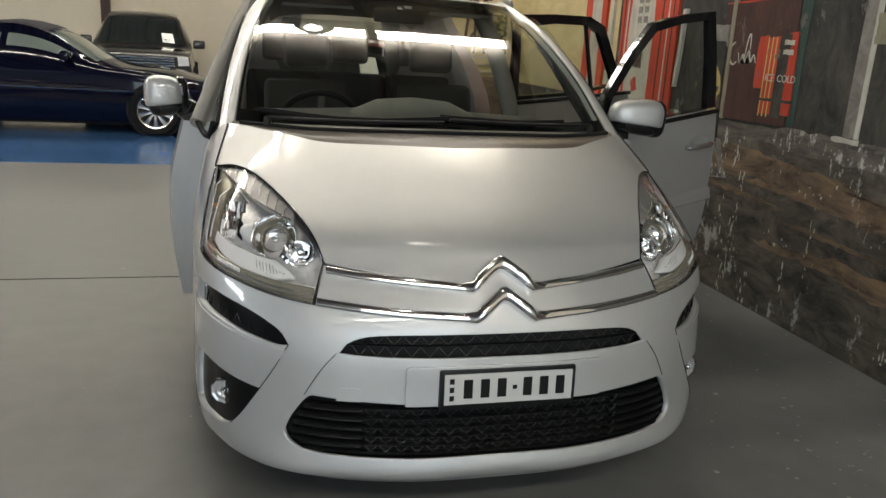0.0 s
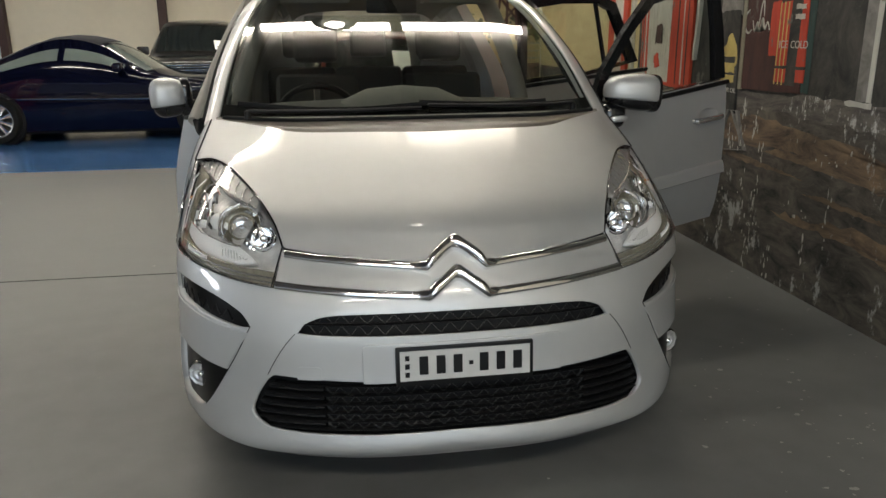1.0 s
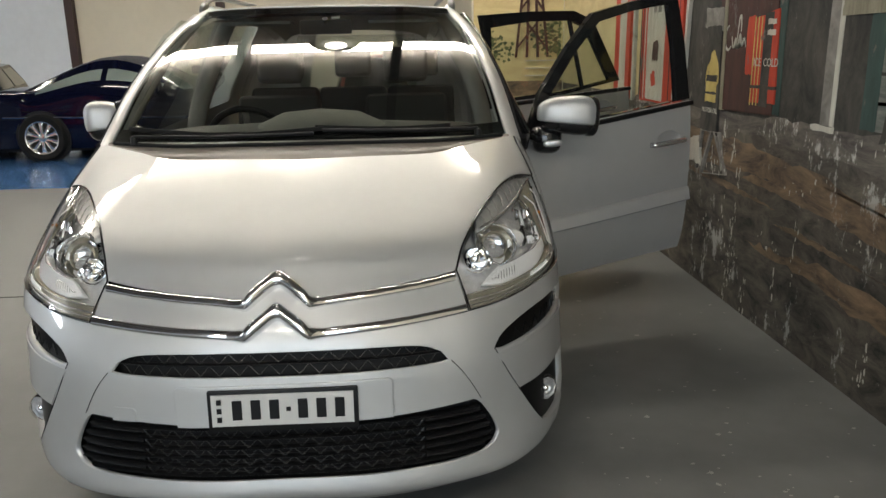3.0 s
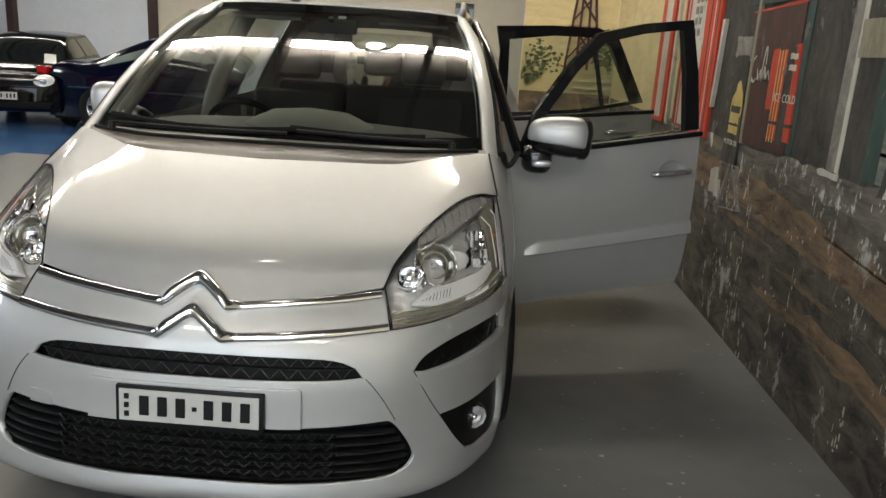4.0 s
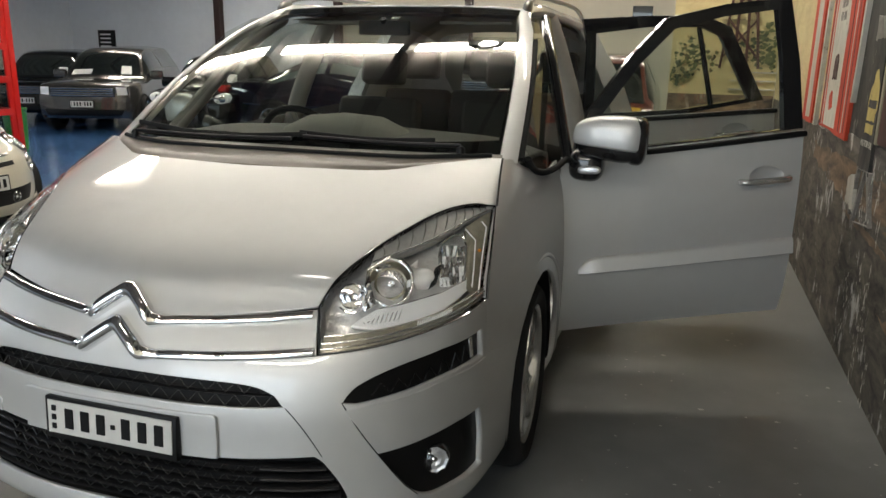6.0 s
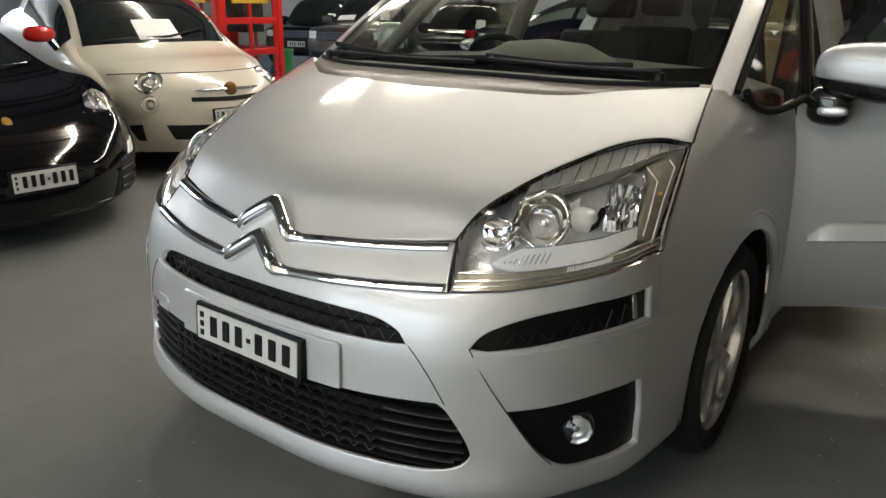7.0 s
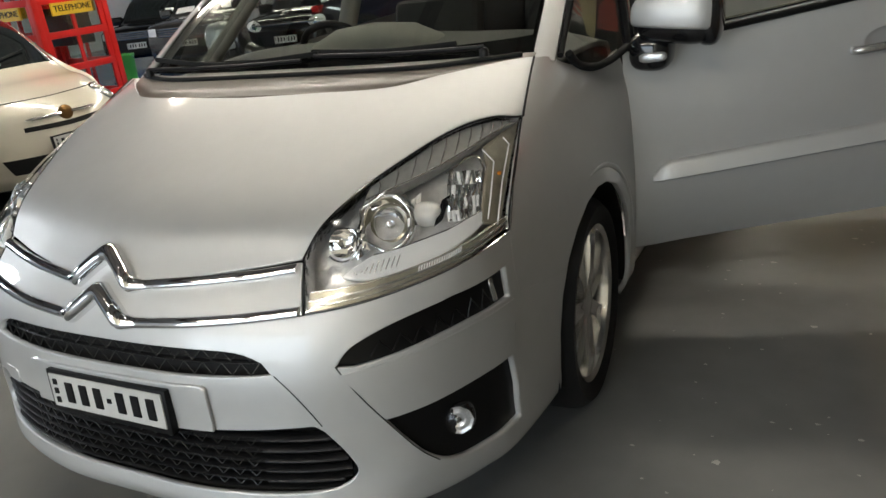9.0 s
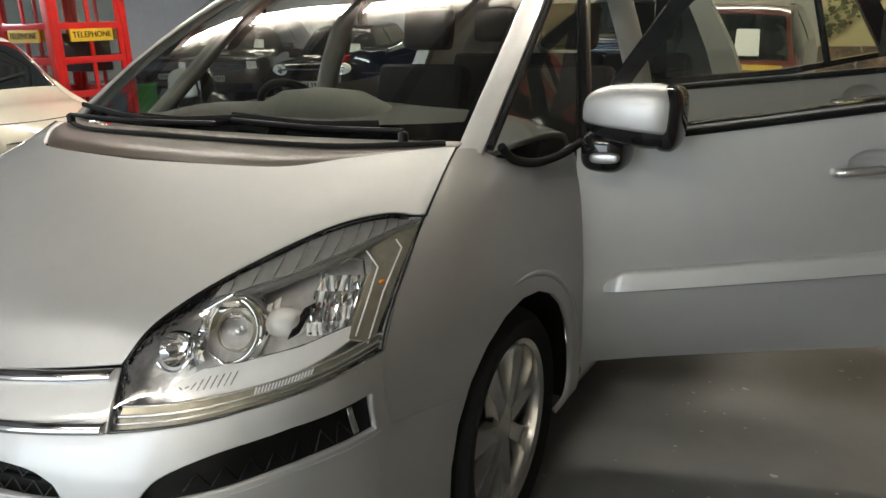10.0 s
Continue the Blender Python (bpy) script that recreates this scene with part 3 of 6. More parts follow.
# wheel arches, wheels
for sgn in (1, -1):
    liner = lathe([(0.37, -0.30), (0.392, 0.0)], 48, pose(sgn * 0.866, HUB_Y + 0.022, HUB_Z - 0.006, 0, 90 * sgn, 0))
    bmesh.ops.delete(liner, geom=[v for v in liner.verts if v.co.z < 0.19], context="VERTS")
    cpart("arch_liner", liner, INNER)
    lip = []
    for k in range(27):
        a = math.radians(5 + 95 * k / 26)
        lip.append(NOSE.near(np.array([0.885, HUB_Y + 0.012 + 0.428 * math.cos(a), HUB_Z + 0.412 * math.sin(a)]), 6.5 + (0.4 * math.cos(a) + 0.4), 3.0))
    cpart("arch_lip", tube(on_skin(NOSE, [(sgn * u, v) for u, v in lip], -0.003), [0.001 + 0.0095 * abs(math.sin(math.pi * k / 26)) ** 0.6 for k in range(27)], 10), SILVER)
    back = lathe([(0.0, 0), (0.39, 0)], 32, pose(sgn * 0.566, HUB_Y + 0.022, HUB_Z - 0.006, 0, 90, 0))
    bmesh.ops.bisect_plane(back, geom=back.verts[:] + back.edges[:] + back.faces[:], plane_co=(0, 0, 0.19), plane_no=(0, 0, -1), clear_outer=True)
    cpart("arch_back", back, INNER)


def wheel(x, y, r, parent, rim_mat, sgn, spokes=7, rim_r=0.225, width=0.21, at_car=True, wide=1.0, steer=0):
    """Tyre and alloy wheel with its outer face towards sgn x."""
    m = pose(x, y, r, 0, 0, steer) @ pose(0, 0, 0, 0, 90 * sgn, 0)
    w = width / 2
    tyre = lathe([(rim_r, -w), (r - 0.03, -w - 0.008), (r - 0.008, -w + 0.015), (r, -w + 0.04), (r, w - 0.04), (r - 0.008, w - 0.015), (r - 0.03, w + 0.008), (rim_r + 0.012, w), (rim_r, w - 0.012)], 48, m)
    holder = part("wheel", tyre, RUBBER, parent, "black tyre on a silver alloy wheel")
    if at_car:
        holder.matrix_parent_inverse = AT_CAR
    rim = lathe([(rim_r, -w + 0.01), (rim_r - 0.02, -w + 0.03), (rim_r - 0.022, w - 0.05), (rim_r - 0.012, w - 0.012), (rim_r + 0.004, w - 0.004), (rim_r + 0.004, w - 0.014)], 48, m)
    part("rim", rim, rim_mat, holder)
    part("brake", lathe([(0.14, -0.02), (0.14, 0.0), (0.06, 0.005), (0, 0.005)], 32, m), DARK_PAINT, holder)
    part("hub", lathe([(0.07, w - 0.06), (0.068, w - 0.035), (0.05, w - 0.024), (0.02, w - 0.02), (0, w - 0.02)], 28, m), rim_mat, holder)
    for k in range(spokes):
        bm = bmesh.new()
        pts = [(0.05, 0.022), (0.10, 0.022), (0.16, 0.028), (rim_r - 0.012, 0.040)]
        rows = []
        for rr, hw in pts:
            hw *= wide
            hgt = w - 0.03 + 0.01 * math.sin(rr / rim_r * 3.0)
            rows.append([bm.verts.new((rr, -hw, hgt - 0.035)), bm.verts.new((rr, -hw * 0.8, hgt)), bm.verts.new((rr, 0, hgt - 0.006)), bm.verts.new((rr, hw * 0.8, hgt)), bm.verts.new((rr, hw, hgt - 0.035))])
        for a, b in zip(rows, rows[1:]):
            for i in range(4):
                bm.faces.new((a[i], b[i], b[i + 1], a[i + 1]))
        bmesh.ops.recalc_face_normals(bm, faces=bm.faces[:])
        bm.transform(m @ pose(0, 0, 0, 0, 0, 360 * k / spokes))
        part("spoke", sharp(bm, 50), rim_mat, holder)
    return holder


for sgn in (1, -1):
    wheel(sgn * 0.772, HUB_Y - 0.015, TYRE, car, RIM_ALLOY, sgn, 7, 0.238, 0.21, True, 1.3, 2)
    wheel(sgn * 0.765, HUB_Y + 2.73, TYRE, car, SATIN, sgn)

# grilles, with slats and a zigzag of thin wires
# backing sheets are near-zero black: the shade behind the slats is painted in
deep = cpart("upper_grille", panel(NOSE, both([(0, 3.7), (2.3, 3.8), (2.2, 4.6), (1.6, 4.85), (0, 4.9)]), offset=-0.06, rim=0, step=0.2), GRILLE_SHADE, label="black plastic upper grille on a backing painted as deep shade")
part("slat", tube(on_skin(NOSE, [(u, 4.26) for u in np.linspace(-1.98, 1.98, 40)], -0.024), 0.008, 8, 0.4), BLACK, deep)
low = cpart("lower_grille", panel(NOSE, both([(0, 1.3), (2.6, 1.4), (3.2, 1.9), (2.9, 3.1), (0, 3.1)]), offset=-0.075, rim=0, step=0.2), GRILLE_SHADE, label="black plastic lower grille on a backing painted as deep shade")
for k in range(6):
    v = 1.70 + 0.205 * k
    w = (2.70, 2.86, 2.86, 2.80, 2.70, 2.58)[k]
    part("slat", tube(on_skin(NOSE, [(u, v) for u in np.linspace(-w, w, 60)], -0.022), 0.0125, 8, 0.28), BLACK, low)
for k in range(5):
    for s in (1, -1):
        w = (2.72, 2.86, 2.82, 2.74, 2.62)[k]
        part("louvre", tube(on_skin(NOSE, [(s * u, 1.80 + 0.205 * k) for u in np.linspace(1.68, w, 14)], -0.03), 0.0115, 8, 0.75), BLACK, low)


def zigzag(v0, v1, w, n, r=0.0028):
    """Thin wires that go up and down between two heights."""
    line = [(-w + 2 * w * k / n, v0 if k % 2 else v1) for k in range(n + 1)]
    return tube(on_skin(NOSE, line, -0.017), r, 6)


for k in range(5):
    part("wire", zigzag(1.71 + 0.205 * k, 1.895 + 0.205 * k, 1.66, 34, 0.0016), WIRE, low)
for v in (3.97, 4.29):
    part("wire", zigzag(v, v + 0.27, 1.84, 34, 0.0015), WIRE, deep)

# plate carrier and number plate with plain bars in place of its characters
cpart("plate_panel", panel(NOSE, [(-1.14, 2.86), (1.24, 2.90), (1.24, 3.74), (1.20, 3.79), (-1.10, 3.76), (-1.14, 3.71)], offset=0.012, rim=0.02), SILVER)
cpart("tow_cover", panel(NOSE, [(-2.03, 2.92), (-1.68, 2.92), (-1.68, 3.17), (-1.72, 3.22), (-1.99, 3.22), (-2.03, 3.17)], offset=0.0035, rim=0.005), SILVER)


def number_plate(m, parent, width=0.39, height=0.112, bars=True):
    """White plate in a black holder with plain dark bars. Faces local -y."""
    w, h = width / 2, height / 2
    holder = part("number_plate", slab([(-w, -h), (w, -h), (w, h), (-w, h)], 0.022, 0.004), BLACK, parent, "white number plate in a black holder")
    holder.matrix_local = m
    part("face", slab([(-w + 0.011, -h + 0.017), (w - 0.011, -h + 0.017), (w - 0.011, h - 0.009), (-w + 0.011, h - 0.009)], -0.003), WHITE_PLATE, holder, smooth=False)
    if bars:
        k, g = width / 0.39, height / 0.112
        for x in (-0.118, -0.070, -0.022, 0.052, 0.100, 0.148):
            bar = box((x - 0.0125) * k, (x + 0.0125) * k, -0.006, -0.002, -0.022 * g, 0.031 * g, 0.001, 1)
            part("bar", bar, BLACK, holder, smooth=False)
        part("bar", box(0.009 * k, 0.021 * k, -0.006, -0.002, -0.001 * g, 0.010 * g), BLACK, holder, smooth=False)
        for z in (-0.020, 0.004, 0.028):
            part("bar", box(-0.170 * k, -0.158 * k, -0.006, -0.002, (z - 0.007) * g, (z + 0.007) * g), BLACK, holder, smooth=False)
    return holder


plate = number_plate(Matrix(), car)
plate.matrix_parent_inverse = Matrix()
plate.matrix_local = pose(0.010, 0.644 - 1.6, 0.494, -4, 0, 0)

# chrome bars and double chevron, each swept in one piece
for end_u, end_v, mid_v, foot_v, apex_v in ((2.17, 5.90, 5.72, 5.61, 6.12), (2.34, 5.24, 5.10, 5.02, 5.47)):
    half = [(end_u, end_v), (1.7, (end_v + mid_v) / 2 - 0.01), (1.12, mid_v), (0.7, (mid_v + foot_v) / 2), (0.40, foot_v)]
    half = [p for a, b in zip(half, half[1:]) for p in [(a[0] + (b[0] - a[0]) * j / 4, a[1] + (b[1] - a[1]) * j / 4) for j in range(4)]]
    rise = [(0.365, foot_v), (0.345, foot_v + 0.012)] + [(0.335 - 0.29 * j / 6, foot_v + 0.025 + (apex_v - foot_v - 0.05) * j / 6) for j in range(7)] + [(0.022, apex_v - 0.006)]
    side_r = half + rise
    line = side_r + [(0.0, apex_v)] + [(-u, v) for u, v in reversed(side_r)]
    bm, rows = bmesh.new(), []
    for u, v in line:
        p, n = Vector(NOSE(u, v)), Vector(NOSE.normal(u, v))
        up = Vector((1, 0, 0)).cross(n)
        up = (up if up.z > 0 else -up).normalized()
        k = max(0.0, min(1.0, (0.44 - abs(u)) / 0.16))
        k = k * k * (3 - 2 * k)
        h, d = 0.0132 + 0.0108 * k, 0.012 + 0.023 * k
        prof = [(-1, -0.7), (-1.0, 0.35), (-0.86, 0.74), (-0.5, 0.96), (0.0, 1.0), (0.45, 0.93), (0.8, 0.68), (1.0, 0.25), (1, -0.7)]
        rows.append([bm.verts.new(p + up * (h * a) + n * (d * b)) for a, b in prof])
    for a, b in zip(rows, rows[1:]):
        for i in range(len(a) - 1):
            bm.faces.new((a[i], b[i], b[i + 1], a[i + 1]))
    for r in (rows[0], rows[-1]):
        bm.faces.new(r)
    bmesh.ops.recalc_face_normals(bm, faces=bm.faces[:])
    cpart("chrome_bar", sharp(bm, 48), CHROME, label="chrome bar with a raised chevron in its middle")

# corner trims, fog lamps
for sgn in (1, -1):
    def side(line):
        return line if sgn > 0 else mirrored(line)
    trim = cpart("corner_trim", panel(NOSE, side([(2.7, 4.0), (3.0, 4.7), (3.76, 5.0), (6.0, 5.25), (5.95, 4.2), (3.1, 4.0)]), offset=-0.0195, rim=0, step=0.2), POCKET, label="dark mesh insert in the bumper corner")
    cpart("corner_insert", panel(NOSE, side([(2.90, 3.95), (3.12, 3.55), (3.45, 2.99), (3.96, 3.06), (4.78, 3.13), (5.8, 3.14), (5.86, 4.18), (4.64, 4.18), (3.78, 4.06), (3.1, 3.97)]), offset=0.004, rim=0.006), SILVER)
    pocket = cpart("fog_pocket", panel(NOSE, side([(3.2, 3.05), (4.8, 3.2), (6.0, 3.2), (6.1, 1.5), (5.0, 1.45), (4.3, 1.6), (3.9, 2.0)]), offset=-0.0195, rim=0, step=0.2), POCKET, label="black fog lamp surround")
    for k in range(7):
        part("ridge", tube(on_skin(NOSE, side([(3.35 + 0.32 * k, 4.16 + 0.02 * k), (3.5 + 0.32 * k, 4.45 + 0.05 * k), (3.65 + 0.32 * k, 4.2 + 0.02 * k)]), -0.0185), 0.002, 6), POCKET, trim)
    part("end_piece", panel(NOSE, side([(5.58, 4.32), (5.66, 4.33), (5.66, 4.95), (5.60, 4.94)]), offset=-0.012, rim=0.006, step=0.2), SATIN, trim, "", None)
    c = NOSE(sgn * 4.55, 2.42)
    ax = Matrix.Translation(c) @ Vector((sgn * 0.42, -0.9, 0.02)).to_track_quat("Z", "Y").to_matrix().to_4x4()
    fog = cpart("fog_lamp", lathe([(0.043, -0.05), (0.041, -0.022), (0.037, -0.016)], 28, ax), GLOSS_BLACK)
    part("reflector", lathe([(0.037, -0.017), (0.03, -0.020), (0.019, -0.018), (0.010, -0.024), (0, -0.026)], 9, ax), FOG_REFLECT, fog, "faceted bright reflector", False)
    part("bulb_cap", lathe([(0.009, -0.03), (0.009, -0.017), (0.004, -0.012), (0, -0.012)], 12, ax), CHROME, fog)
    part("lens", lathe([(0.038, -0.016), (0.03, -0.004), (0.016, 0.002), (0, 0.004)], 28, ax), LAMP_GLASS, fog)

# shut lines drawn by narrow dark gaps
def gap_line(pts, r=0.0026, n=6, off=0.0005):
    line = skin_line(pts, n)
    for s in (1, -1):
        cpart("shut_line", tube(on_skin(NOSE, [(s * u, v) for u, v in line], off), r, 6), INNER)


gap_line([(5.92, 8.02), (5.85, 8.42), (5.775, 8.78), (5.745, 8.975)], 0.003, off=0.0015)
gap_line([(2.04, 4.02), (2.2, 3.74), (2.36, 3.42), (2.56, 2.98)], 0.0012)
gap_line([(2.86, 4.12), (3.1, 3.55), (3.42, 2.96), (3.84, 2.32), (4.2, 1.88)], 0.0014)

# headlamps
for sgn in (1, -1):
    def side(line):
        return line if sgn > 0 else mirrored(line)
    def at(u, v, off):
        return Vector(NOSE(sgn * u, v) + NOSE.normal(sgn * u, v) * off)
    def frame_at(p, d=(0.25, -0.95, 0.12)):
        return Matrix.Translation(p) @ Vector((sgn * d[0], d[1], d[2])).to_track_quat("Z", "Y").to_matrix().to_4x4()
    big = [(u + (0.05 if u > 4 else -0.02), v) for u, v in LAMP]
    head = cpart("headlamp", panel(NOSE, side(big), offset=-0.062, rim=-0.057, step=0.2), LAMP_SHELL, label="clear headlamp with chrome reflectors")
    part("cover", panel(NOSE, side([(u * 0.995 + 0.02, v) for u, v in LAMP]), offset=0.002, rim=0.004), LAMP_GLASS, head, "clear polycarbonate cover", None).visible_shadow = False
    part("seal", tube(on_skin(NOSE, side(refine(LAMP, 0.12)), -0.002), 0.0024, 6, closed=True), GLOSS_BLACK, head)
    part("bright_edge", tube([at(u, v, 0.0025) for u, v in lamp_side + lamp_low[1:]], 0.0013, 5), CHROME, head)
    # low-beam projector: hexagonal chrome frame, arc, bowl and lens
    low_d = (0.22, -0.86, 0.40)
    f = frame_at(at(3.56, 6.82, -0.036), low_d)
    part("lamp_bowl", lathe([(0.070, -0.05), (0.068, -0.006), (0.064, 0.004), (0.059, 0.0), (0.054, -0.014), (0.040, -0.034), (0.02, -0.045), (0, -0.046)], 40, f), REFLECTOR, head)
    hexa = [f @ Vector((0.066 * math.cos(a), 0.066 * math.sin(a), 0.012)) for a in (radians(30 + 60 * k) for k in range(6))]
    part("hex_frame", tube(hexa[1:5], 0.0042, 8), CHROME, head)
    part("arc", tube([f @ Vector((0.060 * math.cos(a), 0.060 * math.sin(a), 0.016)) for a in np.linspace(radians(-70 if sgn > 0 else 110), radians(70 if sgn > 0 else 250), 18)], 0.0032, 8), CHROME, head)
    part("brow", panel(NOSE, side([(3.06, 7.2), (3.18, 7.32), (3.55, 7.30), (3.82, 7.12), (3.5, 7.14), (3.2, 7.08)]), offset=-0.028, rim=0.012), CHROME, head, "", None)
    part("shroud", lathe([(0.042, -0.03), (0.043, -0.012), (0.038, -0.006), (0.036, -0.012)], 28, f), LAMP_SMOKE, head)
    part("projector_lens", lathe([(0.036, -0.028), (0.032, -0.008), (0.02, 0.006), (0, 0.011)], 28, f), LAMP_GLASS, head, "clear bulging projector lens")
    part("bulb", lathe([(0.010, -0.044), (0.010, -0.022), (0.006, -0.014), (0, -0.012)], 14, f), SATIN, head)
    # small side bowl near the nose
    f2 = frame_at(at(2.86, 6.5, -0.034), (0.15, -0.9, 0.35))
    part("small_bowl", lathe([(0.036, -0.03), (0.035, 0.0), (0.032, 0.004), (0.028, -0.006), (0.014, -0.024), (0, -0.028)], 28, f2), REFLECTOR, head)
    part("small_arc", tube([f2 @ Vector((0.040 * math.cos(a), 0.040 * math.sin(a), 0.008)) for a in np.linspace(-2.4, 0.9, 16)], 0.0026, 6), CHROME, head)
    part("pearl_bowl", egg(0.042, 0.030, 0.050, 2.2, 0.0, m=frame_at(at(4.2, 6.96, -0.058), (0.35, -0.85, 0.3))), BULB_WHITE, head, "pearly frosted bulb cap")
    part("slot", panel(NOSE, side([(4.44, 6.62), (4.58, 6.70), (4.62, 7.08), (4.48, 7.02)]), offset=-0.026, rim=0.01), GLOSS_BLACK, head, "", None)
    # main-beam bowl: a fan of mirror and pale facets, each turned a little its own way
    facet_rng = random.Random(11)
    corners = [np.array(q) for q in ((4.40, 7.44), (5.24, 7.36), (5.48, 6.50), (4.72, 6.62))]

    def facet(q, off, lift, jitter, material):
        """A shallow four-sided facet with a raised middle, turned towards the front."""
        out = Vector((sgn * (0.34 + facet_rng.uniform(-jitter, jitter)), -0.86, 0.42 + facet_rng.uniform(-jitter, jitter) * 0.7)).normalized()
        pts = [at(u, v, off) for u, v in q]
        mid = sum(pts, Vector()) / 4
        bm = bmesh.new()
        tip = bm.verts.new(mid + out * lift)
        rim4 = [bm.verts.new(p - out * ((p - mid).dot(out) * 0.92)) for p in pts]
        for a in range(4):
            bm.faces.new((rim4[a], rim4[(a + 1) % 4], tip))
        bmesh.ops.recalc_face_normals(bm, faces=bm.faces[:])
        part("facet", bm, material, head, smooth=False)

    def grid_facets(c, nu, nv, off, lift, jitter):
        for i in range(nu):
            for j in range(nv):
                q = []
                for a, b in ((i, j), (i + 1, j), (i + 1, j + 1), (i, j + 1)):
                    s, t = a / nu, b / nv
                    q.append(tuple((c[0] * (1 - s) + c[1] * s) * (1 - t) + (c[3] * (1 - s) + c[2] * s) * t))
                # pale LENS facets paint in bright reflections between the mirror ones
                facet(q, off, lift, jitter, (CHROME, REFLECTOR, LENS)[facet_rng.randrange(3)])

    grid_facets(corners, 8, 4, -0.030, 0.004, 0.34)
    grid_facets([np.array(q) for q in ((3.80, 7.12), (4.02, 7.20), (4.10, 6.62), (3.98, 6.52))], 2, 4, -0.034, 0.003, 0.4)
    grid_facets([np.array(q) for q in ((2.94, 6.62), (3.12, 6.98), (3.38, 6.34), (3.18, 6.16))], 2, 4, -0.034, 0.003, 0.4)
    part("main_rim", tube([at(u, v, -0.03) for u, v in ((4.36, 7.40), (4.72, 7.60), (5.02, 7.58), (5.27, 7.36), (5.40, 6.95), (5.50, 6.50))], 0.0030, 6), CHROME, head)
    for k in range(4):
        part("flute", tube([at(4.78 + 0.13 * k, 6.64 - 0.02 * k, -0.034), at(4.70 + 0.12 * k, 6.95, -0.030), at(4.66 + 0.1 * k, 7.2, -0.036)], 0.0036, 6), CHROME, head)
    # frosted step under the bowls, its bright upper edge
    part("bezel", panel(NOSE, side([(2.96, 5.83), (3.20, 6.02), (3.45, 6.20), (3.9, 6.30), (4.7, 6.46), (5.5, 6.60), (5.60, 6.33), (4.9, 6.10), (4.1, 5.91), (3.4, 5.76)]), offset=-0.026, rim=0.03, step=0.15), LENS, head, "", None)
    for k in range(9):
        u = 3.16 + 0.085 * k
        lo, hi = np.interp(u, (2.96, 3.4, 4.1, 4.9, 5.6), (5.83, 5.76, 5.91, 6.10, 6.33)), np.interp(u, (2.96, 3.45, 3.9, 4.7, 5.5), (5.83, 6.20, 6.30, 6.46, 6.60))
        part("hatch", tube([at(u, lo + 0.10, -0.0258), at(u + 0.05, hi - 0.12, -0.0258)], 0.0012, 5), SATIN, head)
    part("bezel_edge", tube([at(u, v, -0.024) for u, v in ((3.45, 6.20), (3.9, 6.30), (4.7, 6.46), (5.5, 6.60))], 0.0016, 6), CHROME, head)
    # dark ribbed band along the foot
    foot_line = lamp_low[::-1]
    part("foot_band", panel(NOSE, side([(u, v + 0.03) for u, v in foot_line] + [(u, v + 0.34 - 0.10 * max(0.0, u - 5.2)) for u, v in reversed(foot_line)]), offset=-0.012, rim=0.03, step=0.15), LAMP_SMOKE, head, "dark ribbed band", None)
    for k, r in ((0.10, 0.0022), (0.20, 0.0034), (0.335, 0.0018)):
        part("foot_line", tube([at(u, v + k, -0.010) for u, v in foot_line], r, 6), SATIN, head)
    for k in range(18):
        u = 4.2 + 0.045 * k
        v0 = 5.53 + (u - 4.2) * 0.21
        part("rib", tube([at(u, v0 + 0.22, -0.009), at(u + 0.02, v0 + 0.33, -0.009)], 0.0016, 5), LENS, head)
    # smoked outer end with two fine bright lines
    part("side_marker", panel(NOSE, side([(5.58, 6.36), (5.98, 6.10), (5.98, 7.5), (5.93, 7.98), (5.55, 7.95), (5.08, 7.72), (5.36, 7.44), (5.52, 6.9)]), offset=-0.022, rim=0.03), LAMP_SMOKE, head, "", None)
    part("outer_line", tube([at(u, v, -0.012) for u, v in ((5.02, 7.62), (5.46, 7.39), (5.60, 6.75), (5.62, 6.36))], 0.0019, 6), LENS, head)
    part("outer_line", tube([at(u, v, -0.010) for u, v in ((5.52, 7.76), (5.76, 7.62), (5.80, 6.95), (5.84, 6.14))], 0.0019, 6), LENS, head)
    part("amber_bulb", egg(0.006, 0.005, 0.013, 2.0, 0.0, 12, 8, m=frame_at(at(5.72, 7.15, -0.016))), AMBER, head, "small amber bulb")
    # indicator strip along the top, in slanted ribbed pieces
    upper = [(u, v - 0.02) for u, v in lamp_top if u > 3.0]
    lower = [(3.06, 7.14), (3.40, 7.24), (3.8, 7.34), (4.15, 7.44), (4.6, 7.61), (5.0, 7.78), (5.5, 7.95), (5.75, 7.99)]
    part("indicator", panel(NOSE, side(lower + upper[::-1]), offset=-0.012, rim=0.03), LAMP_GREY, head, "ribbed indicator strip", None)
    for k in range(11):
        u = 3.25 + 0.235 * k
        v0 = float(np.interp(u, [q[0] for q in lower], [q[1] for q in lower]))
        v1 = float(np.interp(u - 0.12, [q[0] for q in upper], [q[1] for q in upper]))
        part("rib", tube([at(u, v0 + 0.01, -0.011), at(u - 0.04, v0 * 0.5 + v1 * 0.5 + 0.02, -0.007), at(u - 0.12, v1 - 0.01, -0.011)], [0.0009, 0.0016, 0.0009], 5), SATIN, head)
    part("strip_edge", tube([at(u, v, -0.010) for u, v in lower], 0.0022, 6), SATIN, head)

